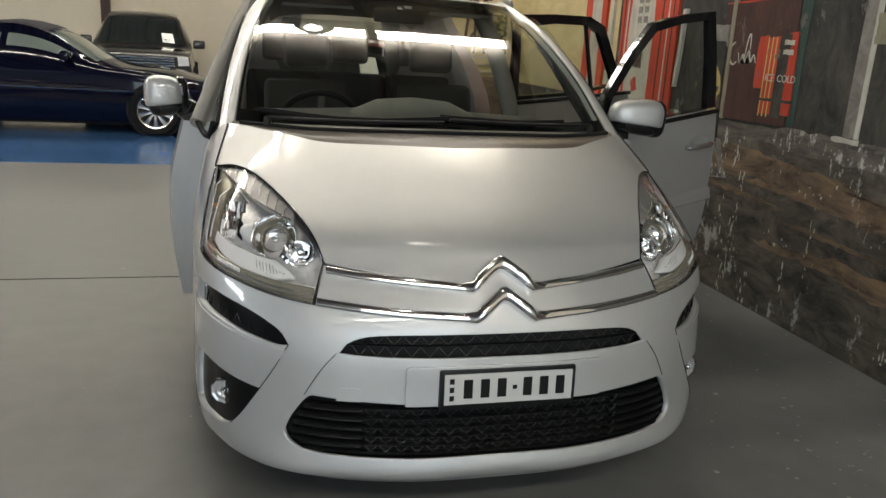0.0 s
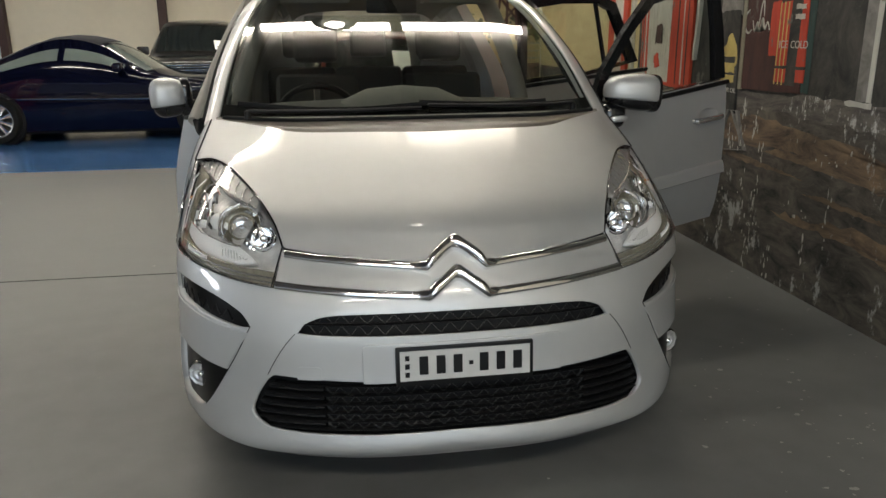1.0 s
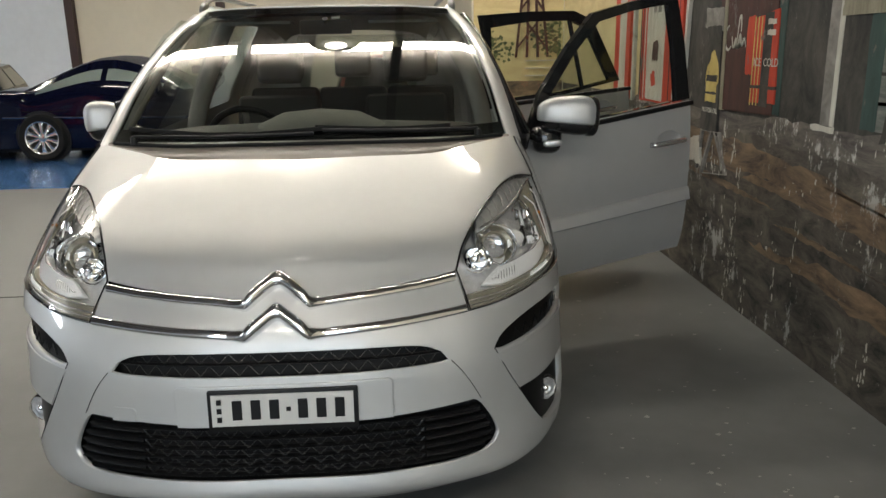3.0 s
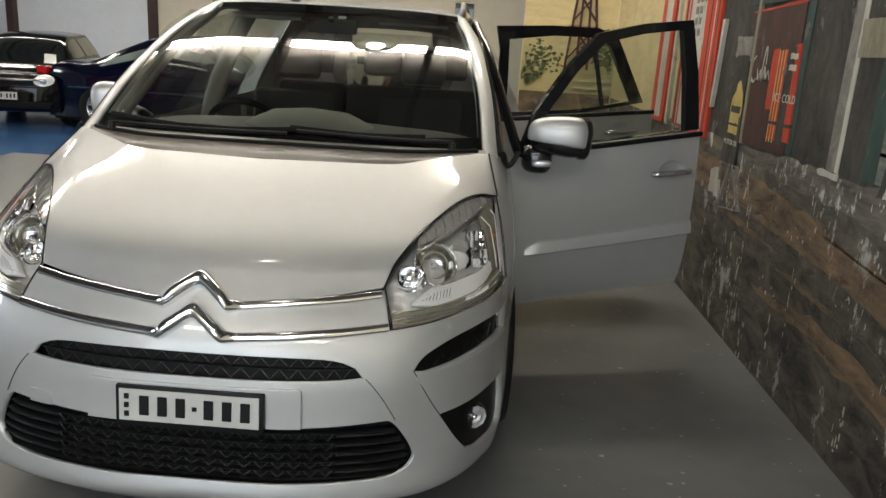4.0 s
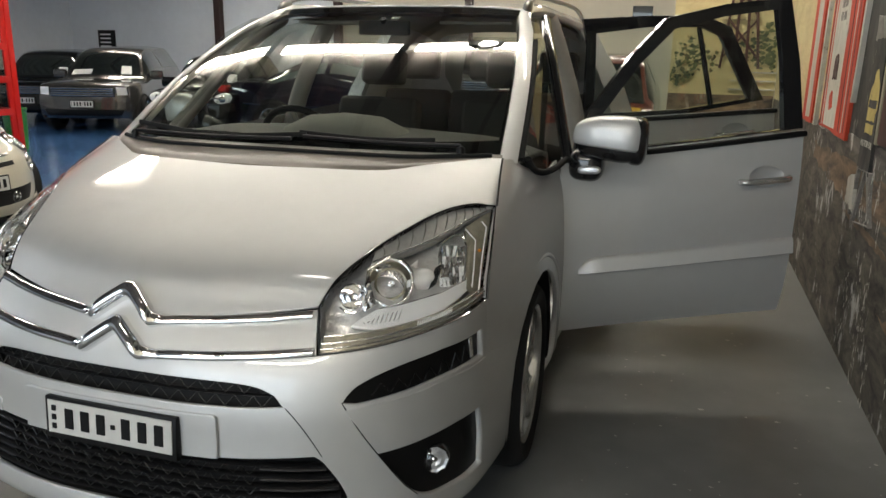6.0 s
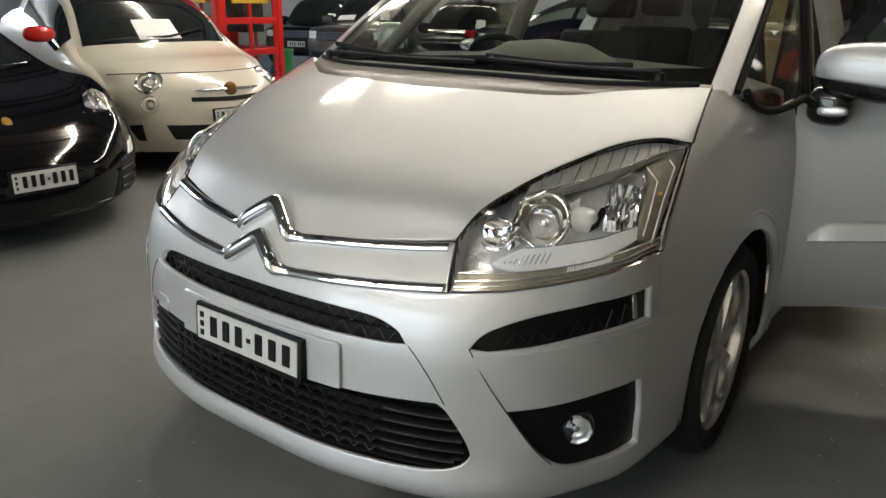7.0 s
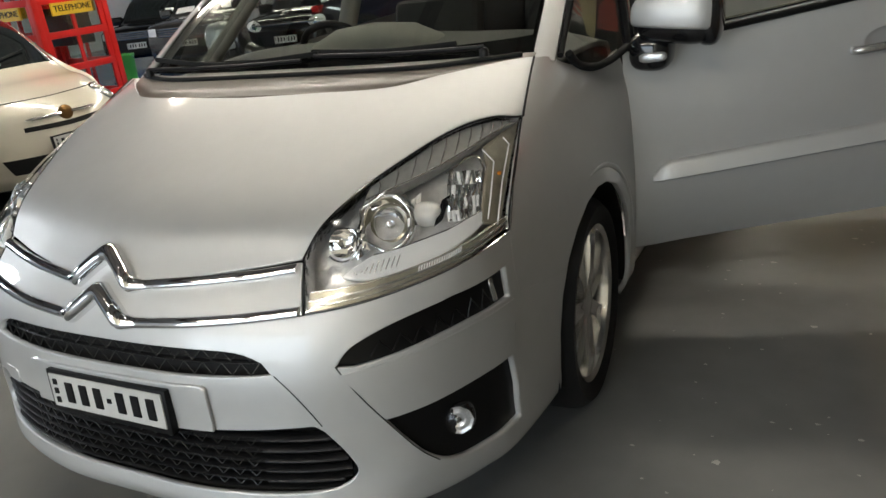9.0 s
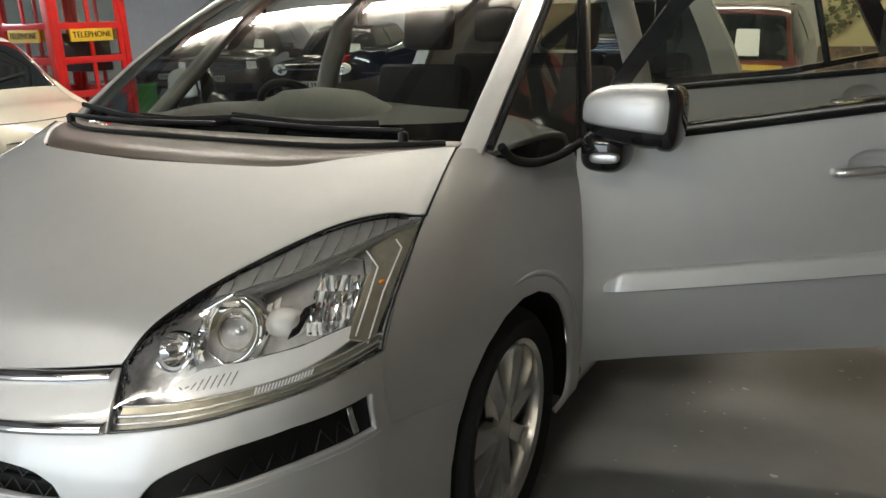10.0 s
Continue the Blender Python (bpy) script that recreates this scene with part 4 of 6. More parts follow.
# cowl, windscreen, wipers
COWL = Skin([
    [(0, 1.362, 1.055), (.22, 1.365, 1.055), (.44, 1.40, 1.052), (.56, 1.475, 1.062), (.66, 1.56, 1.07), (.735, 1.66, 1.075)],
    [(0, 1.41, 1.072), (.22, 1.412, 1.072), (.44, 1.44, 1.070), (.56, 1.505, 1.074), (.66, 1.58, 1.077), (.74, 1.67, 1.078)],
    [(0, 1.50, 1.078), (.22, 1.50, 1.078), (.44, 1.525, 1.076), (.56, 1.565, 1.078), (.66, 1.62, 1.08), (.745, 1.685, 1.081)],
    [(0, 1.585, 1.085), (.22, 1.588, 1.085), (.44, 1.60, 1.085), (.56, 1.625, 1.085), (.66, 1.665, 1.085), (.75, 1.70, 1.085)],
])
cpart("cowl", panel(COWL, both([(0, .01), (2, .01), (4.98, .01), (4.98, 2.98), (0, 2.98)]), rim=0.02, step=0.2), TRIM_GREY, label="dark brownish plastic cowl")
cpart("cowl_seal", tube(on_skin(COWL, [(u, 2.2) for u in np.linspace(-4.6, 4.6, 50)], 0.004), 0.008, 8), RUBBER)
SCREEN = Skin([
    [(0, 1.612, 1.085), (.26, 1.616, 1.085), (.5, 1.638, 1.085), (.66, 1.672, 1.085), (.735, 1.70, 1.083)],
    [(0, 1.940, 1.285), (.245, 1.943, 1.285), (.47, 1.960, 1.285), (.63, 1.987, 1.285), (.70, 2.004, 1.285)],
    [(0, 2.338, 1.478), (.225, 2.340, 1.478), (.43, 2.347, 1.477), (.575, 2.358, 1.474), (.640, 2.365, 1.471)],
    [(0, 2.700, 1.612), (.2, 2.700, 1.611), (.38, 2.698, 1.608), (.51, 2.694, 1.601), (.575, 2.690, 1.596)],
])
glass = cpart("windscreen", panel(SCREEN, both([(0, .02), (2, .02), (3.98, .02), (3.98, 1.5), (3.98, 2.97), (2, 2.97), (0, 2.97)]), rim=0, step=0.2), GLASS, label="tall clear windscreen")
cpart("black_band", panel(SCREEN, both([(0, .02), (2, .02), (3.97, .02), (3.97, 2.97), (3.86, 2.80), (3.84, 1.5), (3.8, .22), (2, .17), (0, .16)]), offset=-0.004, rim=0), GLOSS_BLACK, label="black edge band of the windscreen")
cpart("header_band", panel(SCREEN, both([(0, 2.74), (2, 2.74), (3.86, 2.76), (3.97, 2.97), (2, 2.97), (0, 2.97)]), offset=-0.003, rim=0), GLOSS_BLACK, label="dark band along the head of the windscreen")
ROOF = Skin([
    [(0, 2.705, 1.615), (.2, 2.705, 1.614), (.38, 2.703, 1.611), (.51, 2.699, 1.604), (.59, 2.695, 1.597)],
    [(0, 3.5, 1.68), (.2, 3.5, 1.677), (.38, 3.5, 1.668), (.52, 3.5, 1.645), (.61, 3.5, 1.60)],
    [(0, 4.4, 1.69), (.2, 4.4, 1.687), (.38, 4.4, 1.675), (.52, 4.4, 1.645), (.60, 4.4, 1.59)],
    [(0, 5.0, 1.60), (.2, 5.0, 1.597), (.38, 5.0, 1.585), (.5, 5.0, 1.56), (.58, 5.0, 1.51)],
])
cpart("roof", panel(ROOF, both([(0, .02), (3.98, .02), (3.98, 2.98), (0, 2.98)]), rim=0.03, step=0.25), SILVER)
cpart("headlining", panel(ROOF, both([(0, .05), (3.9, .05), (3.9, 2.95), (0, 2.95)]), offset=-0.05, rim=0, step=0.3), BEIGE)
for sgn in (1, -1):
    edge = smooth_line([(.7385, 1.672, 1.063), (.735, 1.695, 1.080), (.70, 2.008, 1.285), (.640, 2.362, 1.472), (.580, 2.685, 1.597), (.60, 2.98, 1.63), (.61, 3.6, 1.625), (.61, 4.4, 1.61), (.60, 5.0, 1.53)], 6)
    bm, rows = bmesh.new(), []
    for i, p in enumerate(edge):
        p = Vector(p)
        d = (Vector(edge[min(i + 1, len(edge) - 1)]) - Vector(edge[max(i - 1, 0)])).normalized()
        k = min(1.0, max(0.0, (p.y - 2.4) / 0.4))
        wide = Vector((0.056, 0.044, -0.009)) * (1 - k) + Vector((0.035, 0.0, -0.04)) * k
        out = d.cross(wide).normalized()
        out = out if out.z > 0 else -out
        rows.append([bm.verts.new(Vector((sgn * q.x, q.y, q.z))) for q in (p - out * 0.03, p + out * 0.004, p + wide * 0.12 + out * 0.010, p + wide * 0.5 + out * 0.014, p + wide * 0.88 + out * 0.009, p + wide - out * 0.006, p + wide * 0.9 - out * 0.03)])
    for a, b in zip(rows, rows[1:]):
        for i in range(7):
            bm.faces.new((a[i], b[i], b[(i + 1) % 7], a[(i + 1) % 7]))
    bm.faces.new(rows[0])
    bmesh.ops.recalc_face_normals(bm, faces=bm.faces[:])
    cpart("front_pillar", sharp(bm, 50), SILVER)
    cpart("pillar_seal", tube([(sgn * (x + .061), y + .047, z - .014) for x, y, z in edge if 1.69 < y < 2.4], 0.010, 8), RUBBER)
    cpart("roof_rail", tube(smooth_line([(sgn * .60, 2.68, 1.598), (sgn * .60, 2.76, 1.634), (sgn * .595, 2.96, 1.664), (sgn * .59, 3.4, 1.680), (sgn * .59, 4.3, 1.685), (sgn * .58, 4.8, 1.63)], 5), 0.014, 10, 0.8), RAIL_METAL)
    cpart("rail_foot", egg(0.018, 0.07, 0.03, 2.4, 0.0, 16, 10, m=pose(sgn * .60, 2.72, 1.606, 16, 0, 0)), RAIL_METAL)
    quarter = smooth_line([(sgn * .895, 2.15, 1.02), (sgn * .84, 2.3, 1.16), (sgn * .745, 2.55, 1.40), (sgn * .665, 2.82, 1.56)], 6)
    cpart("quarter_pillar", tube(quarter, 0.022 if sgn > 0 else 0.032, 10), GLOSS_BLACK if sgn > 0 else BEIGE)
    low = smooth_line([(sgn * .812, 1.77, 1.066), (sgn * .825, 1.82, 1.025), (sgn * .845, 1.93, 1.0), (sgn * .87, 2.05, 1.005), (sgn * .895, 2.16, 1.03)], 5)
    cpart("quarter_seal", tube(low, 0.012, 8), RUBBER)
    bm = bmesh.new()
    tri = [(sgn * .788, 1.748, 1.074), (sgn * .835, 1.93, 1.005), (sgn * .885, 2.15, 1.03), (sgn * .74, 2.55, 1.40), (sgn * .665, 2.80, 1.55), (sgn * .67, 2.54, 1.547), (sgn * .70, 2.35, 1.478), (sgn * .753, 2.048, 1.28)]
    bm.faces.new([bm.verts.new(p) for p in tri])
    q = cpart("quarter_glass", bm, SIDE_GLASS, smooth=False)
    q.visible_shadow = False

for path, blade in (([(-.62, 1.60), (-.3, 1.585), (.02, 1.60)], [(-.66, 1.68), (-.30, 1.625), (.05, 1.655)]), ([(.62, 1.62), (.35, 1.61), (.05, 1.63)], [(.02, 1.665), (.3, 1.645), (.52, 1.66)])):
    arm = cpart("wiper", tube([(x, y, 1.112 + 0.25 * (y - 1.6)) for x, y in smooth_line(path, 6)], 0.0065, 8), BLACK, label="black windscreen wiper")
    part("blade", tube([(x, y, 1.098 + 0.45 * (y - 1.6)) for x, y in smooth_line(blade, 6)], 0.0065, 6, 1.4), RUBBER, arm)
    part("pivot", lathe([(0.013, 0), (0.013, 0.024), (0.008, 0.03), (0, 0.03)], 16, pose(path[0][0], path[0][1], 1.085)), BLACK, arm)

# ---- doors of the silver car ----
def door_skin(length, rise, low0, waist0):
    """Outer sheet of a door in its own frame: x along the door, -y outwards."""
    rows = []
    for v, bulge in ((0.0, 0.03), (0.12, -0.005), (0.3, -0.028), (0.42, -0.03), (0.62, -0.032), (0.85, -0.022), (1.0, -0.004)):
        row = []
        for s in (0.0, 0.25, 0.5, 0.75, 1.0):
            x = s * (length + 0.04) - 0.04
            z0, z1 = low0 + rise * s, waist0 + rise * 1.25 * s
            row.append((x, bulge * (1 - 0.25 * (2 * s - 1) ** 2), z0 + (z1 - z0) * v))
        rows.append(row)
    return Skin(rows)


def door(name, m, length, rise, low0, waist0, frame_out, frame_in, label, divider=None, mould=True, reach=0.845, drop=0.178):
    holder = part(name, panel(door_skin(length, rise, low0, waist0), [(0.02, 0.02), (3.98, 0.02), (3.98, 5.98), (0.02, 5.98)], rim=0.02, step=0.12), SILVER, car, label, None)
    holder.matrix_parent_inverse = AT_CAR
    holder.matrix_basis = m
    skin = door_skin(length, rise, low0, waist0)
    inner = [(0.03, low0 + 0.03), (length - 0.03, low0 + rise + 0.03), (length - 0.02, waist0 + rise * 1.25 - 0.03), (0.03, waist0 - 0.03)]
    part("inner_trim", slab_at(inner, 0.03, 0.09), BEIGE, holder, "beige inner door trim")
    part("window_frame", frame_slab(frame_out, frame_in, 0.035), GLOSS_BLACK, holder, "black window frame")
    bm = bmesh.new()
    bm.faces.new([bm.verts.new((x, 0.018, z)) for x, z in frame_in])
    g = part("window", bm, SIDE_GLASS, holder, "clear side window", False)
    g.visible_shadow = False
    part("waist_strip", tube([(0.0, -0.012, waist0 - 0.012), (length * 0.5, -0.016, waist0 + rise * 0.62 - 0.012), (length, -0.012, waist0 + rise * 1.25 - 0.012)], 0.012, 8), BLACK, holder)
    if divider:
        part("divider", tube([(divider[0], 0.01, divider[1]), (divider[2], 0.01, divider[3])], 0.014, 8), GLOSS_BLACK, holder)
    if mould:
        u = np.linspace(0.22, 3.98, 30)
        zz = low0 + 0.288 + (rise + 0.005) * (u / 4)
        bm, rows = bmesh.new(), []
        for i, (a, z) in enumerate(zip(u, zz)):
            v = skin.near(np.array([a / 4 * length, -0.03, z]), a, 2.2)
            p, n = Vector(skin(*v)), Vector(skin.normal(*v))
            n = n if n.y < 0 else -n
            k = (0.30, 0.82)[i] if i < 2 else 1.0
            rows.append([bm.verts.new(p + n * (o * k) + Vector((0, 0, -0.034 + (h + 0.034) * k))) for h, o in ((-0.034, -0.006), (-0.033, 0.019), (-0.028, 0.025), (0.018, 0.015), (0.029, 0.009), (0.036, -0.006))])
        for a, b in zip(rows, rows[1:]):
            for i in range(5):
                bm.faces.new((a[i], b[i], b[i + 1], a[i + 1]))
        bm.faces.new(rows[-1])
        bmesh.ops.recalc_face_normals(bm, faces=bm.faces[:])
        part("moulding", sharp(bm, 40), SILVER, holder, "silver rubbing strip")
    # grip with its dished recess
    hx, hz = length * reach, waist0 + rise * 1.1 - drop
    part("handle_recess", lathe([(0.070, 0.004), (0.064, 0.001), (0.05, -0.002), (0.02, -0.005), (0, -0.006)], 28, pose(hx - 0.005, -0.031, hz + 0.012, 90, 0, 0) @ Matrix.Diagonal((1.0, 0.6, 1, 1))), SILVER, holder)
    part("handle", tube(smooth_line([(hx - 0.105, -0.030, hz - 0.012), (hx - 0.09, -0.052, hz - 0.010), (hx, -0.060, hz), (hx + 0.07, -0.052, hz + 0.006), (hx + 0.09, -0.030, hz + 0.008)], 5), 0.0135, 10, 1.0), SATIN, holder, "silver pull handle")
    return holder


def slab_at(outline, y0, y1):
    bm = slab(outline, y1 - y0, 0.012)
    bmesh.ops.translate(bm, vec=(0, y0, 0), verts=bm.verts[:])
    return bm


f_door = door("front_door", pose(0.90, 2.195, 0, 0, 0, 20.7), 0.915, 0.092, 0.30, 1.025,
              [(0.0, 1.02), (0.06, 1.20), (0.20, 1.40), (0.33, 1.545), (0.55, 1.60), (0.795, 1.632), (0.86, 1.40), (0.907, 1.147), (0.5, 1.09)],
              [(0.065, 1.045), (0.112, 1.19), (0.243, 1.378), (0.365, 1.508), (0.55, 1.556), (0.748, 1.585), (0.795, 1.39), (0.832, 1.14), (0.5, 1.095)],
              "open silver front passenger door")
mirror = part("mirror", egg(0.132, 0.085, 0.094, 2.9, 0.28, zmin=-0.40), SILVER, f_door, "silver door mirror with a black rim")
mirror.matrix_local = pose(0.10, -0.165, 1.118, 0, 3, -21)
part("rim", egg(0.038, 0.076, 0.086, 3.0, 0.0, m=pose(0.099, 0.014, -0.004)), GLOSS_BLACK, mirror)
part("lower_shell", egg(0.128, 0.082, 0.090, 2.9, 0.24, m=pose(0.004, 0.003, -0.004)), GLOSS_BLACK, mirror)
part("foot", egg(0.066, 0.085, 0.062, 3.0, 0.0, m=pose(-0.076, 0.06, -0.112)), GLOSS_BLACK, mirror)
part("repeater", egg(0.042, 0.014, 0.015, 3.0, 0.0, m=pose(-0.058, -0.020, -0.122, 0, -6, 0)), FOG_REFLECT, mirror, "small clear side repeater")
door("rear_door", pose(0.816, 3.19, 0, 0, 0, 20.7), 1.0, 0.06, 0.33, 1.085,
     [(0.0, 1.075), (0.0, 1.25), (0.0, 1.45), (-0.03, 1.578), (0.30, 1.60), (0.585, 1.605), (0.72, 1.555), (0.93, 1.20), (0.5, 1.12)],
     [(0.05, 1.115), (0.05, 1.25), (0.045, 1.40), (0.04, 1.51), (0.30, 1.545), (0.57, 1.55), (0.67, 1.51), (0.85, 1.205), (0.5, 1.145)],
     "open silver rear passenger door", (0.66, 1.17, 0.56, 1.55), reach=0.79, drop=0.12)
for k in range(2):
    part("roller_hook", box(0.18 + 0.22 * k, 0.20 + 0.22 * k, -0.005, 0.0, 1.525, 1.55), BLACK, car.children[-1])

# body sides, sills, pillars
for sgn in (1, -1):
    cpart("sill", tube([(sgn * .81, 2.22, .27), (sgn * .82, 2.5, .27), (sgn * .82, 4.2, .28)], 0.075, 10, 1.2), SILVER)
    cpart("centre_pillar", tube(smooth_line([(sgn * .80, 3.12, .30), (sgn * .82, 3.12, .8), (sgn * .78, 3.14, 1.1), (sgn * .66, 3.2, 1.45), (sgn * .60, 3.24, 1.58)], 5), 0.05, 10), BEIGE)
REAR = Skin([
    [(.86, 4.25, .22), (.87, 4.7, .22), (.80, 5.05, .25), (.4, 5.15, .25)],
    [(.90, 4.2, .6), (.89, 4.7, .6), (.83, 5.08, .6), (.4, 5.2, .6)],
    [(.87, 4.2, 1.05), (.87, 4.7, 1.08), (.80, 5.05, 1.1), (.4, 5.15, 1.1)],
    [(.62, 4.3, 1.58), (.62, 4.7, 1.56), (.56, 4.95, 1.52), (.3, 5.0, 1.55)],
])
for sgn in (1, -1):
    me = bpy.data.meshes.new("rear_quarter")
    uu, vv = np.meshgrid(np.linspace(0, 3, 13), np.linspace(0, 3, 13))
    co = REAR(uu, vv).reshape(-1, 3) * (sgn, 1, 1)
    me.from_pydata([tuple(p) for p in co], [], [(r * 13 + c, r * 13 + c + 1, r * 13 + c + 14, r * 13 + c + 13) for r in range(12) for c in range(12)])
    cpart("rear_quarter", me, SILVER)
SIDE = Skin([
    [(.87, 2.2, .25), (.885, 2.8, .25), (.885, 3.5, .25), (.87, 4.25, .25)],
    [(.90, 2.2, .5), (.915, 2.8, .5), (.915, 3.5, .5), (.90, 4.25, .5)],
    [(.895, 2.2, .78), (.91, 2.8, .78), (.91, 3.5, .8), (.89, 4.25, .82)],
    [(.845, 2.2, 1.02), (.86, 2.8, 1.04), (.86, 3.5, 1.06), (.85, 4.25, 1.08)],
])
me = bpy.data.meshes.new("driver_side")
uu, vv = np.meshgrid(np.linspace(0, 3, 16), np.linspace(0, 3, 13))
co = SIDE(uu, vv).reshape(-1, 3) * (-1, 1, 1)
me.from_pydata([tuple(p) for p in co], [], [(r * 16 + c, r * 16 + c + 1, r * 16 + c + 17, r * 16 + c + 16) for r in range(12) for c in range(15)])
cpart("driver_side", me, SILVER, label="closed driver-side doors")
bm = bmesh.new()
bm.faces.new([bm.verts.new(p) for p in ((-.85, 2.25, 1.03), (-.85, 4.25, 1.08), (-.64, 4.3, 1.56), (-.63, 3.2, 1.58), (-.66, 2.72, 1.51))])
g = cpart("driver_windows", bm, SIDE_GLASS, smooth=False)
g.visible_shadow = False
bm = bmesh.new()
bm.faces.new([bm.verts.new(p) for p in ((-.6, 5.14, 1.1), (.6, 5.14, 1.1), (.5, 4.99, 1.52), (-.5, 4.99, 1.52))])
g = cpart("rear_window", bm, SIDE_GLASS, smooth=False)
g.visible_shadow = False
d_mirror = cpart("mirror", egg(0.085, 0.058, 0.082, 2.9, -0.2, zmin=-0.4), SILVER, label="silver door mirror with a black foot")
d_mirror.matrix_parent_inverse = Matrix()
d_mirror.matrix_local = pose(-1.06, 2.50 - 1.6, 1.100, 0, -4, 12)
part("lower_shell", egg(0.082, 0.056, 0.078, 2.9, -0.2, m=pose(0.004, 0.002, -0.004)), GLOSS_BLACK, d_mirror)
part("rim", egg(0.03, 0.056, 0.084, 3.0, 0.0, m=pose(0.078, 0.012, 0.0)), GLOSS_BLACK, d_mirror)
part("foot", egg(0.075, 0.045, 0.05, 2.6, 0.0, m=pose(0.115, 0.015, -0.08, 0, 30, 0)), GLOSS_BLACK, d_mirror)

# cabin
DASH_PALE = mat("dashboard_hood", (0.30, 0.285, 0.255), 0.6, 0, 0, 0.1, 15, 0.15, 400)
cpart("cabin_floor", box(-.82, .82, 1.75, 5.0, .26, .32), SEAT, smooth=False)
DASHB = Skin([
    [(0, 1.66, 1.06), (.3, 1.67, 1.06), (.6, 1.72, 1.055), (.76, 1.80, 1.04)],
    [(0, 1.95, 1.085), (.3, 1.95, 1.08), (.6, 1.97, 1.075), (.78, 2.0, 1.05)],
    [(0, 2.20, 1.115), (.3, 2.20, 1.10), (.6, 2.20, 1.085), (.80, 2.20, 1.04)],
    [(0, 2.33, 1.05), (.3, 2.33, 1.04), (.6, 2.33, 1.02), (.80, 2.30, .98)],
    [(0, 2.34, .75), (.3, 2.36, .72), (.6, 2.36, .7), (.80, 2.33, .7)],
])
cpart("dashboard", panel(DASHB, both([(0, .02), (2.98, .02), (2.98, 3.98), (0, 3.98)]), rim=0.02, step=0.2), DASH, label="grey soft-touch dashboard")
cpart("binnacle", lathe([(0, .12), (.16, .10), (.26, .04), (.30, 0)], 28, pose(0.0, 2.10, 1.075) @ Matrix.Diagonal((1, .55, .75, 1))), DASH_PALE)
wheel_at = pose(-0.37, 2.42, 0.99, -62, 0, 0)
rimp = [wheel_at @ Vector((0.185 * math.cos(a), 0.185 * math.sin(a), 0)) for a in np.linspace(0, 2 * math.pi, 40, endpoint=False)]
st = cpart("steering_wheel", tube(rimp, 0.016, 10, closed=True), BLACK)
part("hub", lathe([(0.0, .03), (.05, .028), (.075, .01), (.08, -.03)], 24, wheel_at), BLACK, st)
for a in (10, 170, 270):
    d = Vector((math.cos(radians(a)), math.sin(radians(a)), 0))
    part("spoke", tube([wheel_at @ (d * 0.06), wheel_at @ (d * 0.18)], 0.016, 8, 0.5), SATIN, st)
cpart("column_shroud", tube([wheel_at @ Vector((0, 0, 0)), (-0.37, 2.22, .93)], 0.05, 12), BLACK)


def seat(x, y, m):
    holder = cpart("seat", box(x - .25, x + .25, y - .28, y + .26, .42, .60, .05, 3), m, label="dark cloth seat with a headrest")
    bm = box(-.24, .24, -.07, .07, 0, .62, .05, 3)
    bm.transform(pose(x, y + .28, .55, -16, 0, 0))
    part("backrest", bm, m, holder)
    bm = box(-.13, .13, -.05, .05, 0, .2, .04, 3)
    bm.transform(pose(x, y + .48, 1.22, -12, 0, 0))
    part("headrest", bm, m, holder)
    part("frame", box(x - .22, x + .22, y - .2, y + .2, .30, .43), BLACK, holder, smooth=False)


for x in (-.37, .37):
    seat(x, 2.95, SEAT)
for x in (-.48, 0, .48):
    seat(x, 3.95, SEAT)
cpart("rear_view_mirror", box(-.12, .12, 2.50, 2.53, 1.475, 1.54, .012, 2), BLACK)
cpart("mirror_stalk", tube([(0, 2.51, 1.53), (0, 2.50, 1.545)], 0.015, 8), BLACK)
cpart("screen_sticker", panel(SCREEN, [(0.12, 2.50), (0.30, 2.50), (0.30, 2.58), (0.12, 2.58)], offset=-0.003, rim=0), PAPER)
cpart("paper_slip", panel(SCREEN, [(0.95, 1.66), (1.18, 1.66), (1.18, 1.75), (0.95, 1.75)], offset=-0.003, rim=0), PAPER)
for sgn in (1, -1):
    cpart("sun_visor", box(sgn * .36 - .17, sgn * .36 + .17, 2.72, 2.9, 1.53, 1.545, .006, 2), BEIGE)

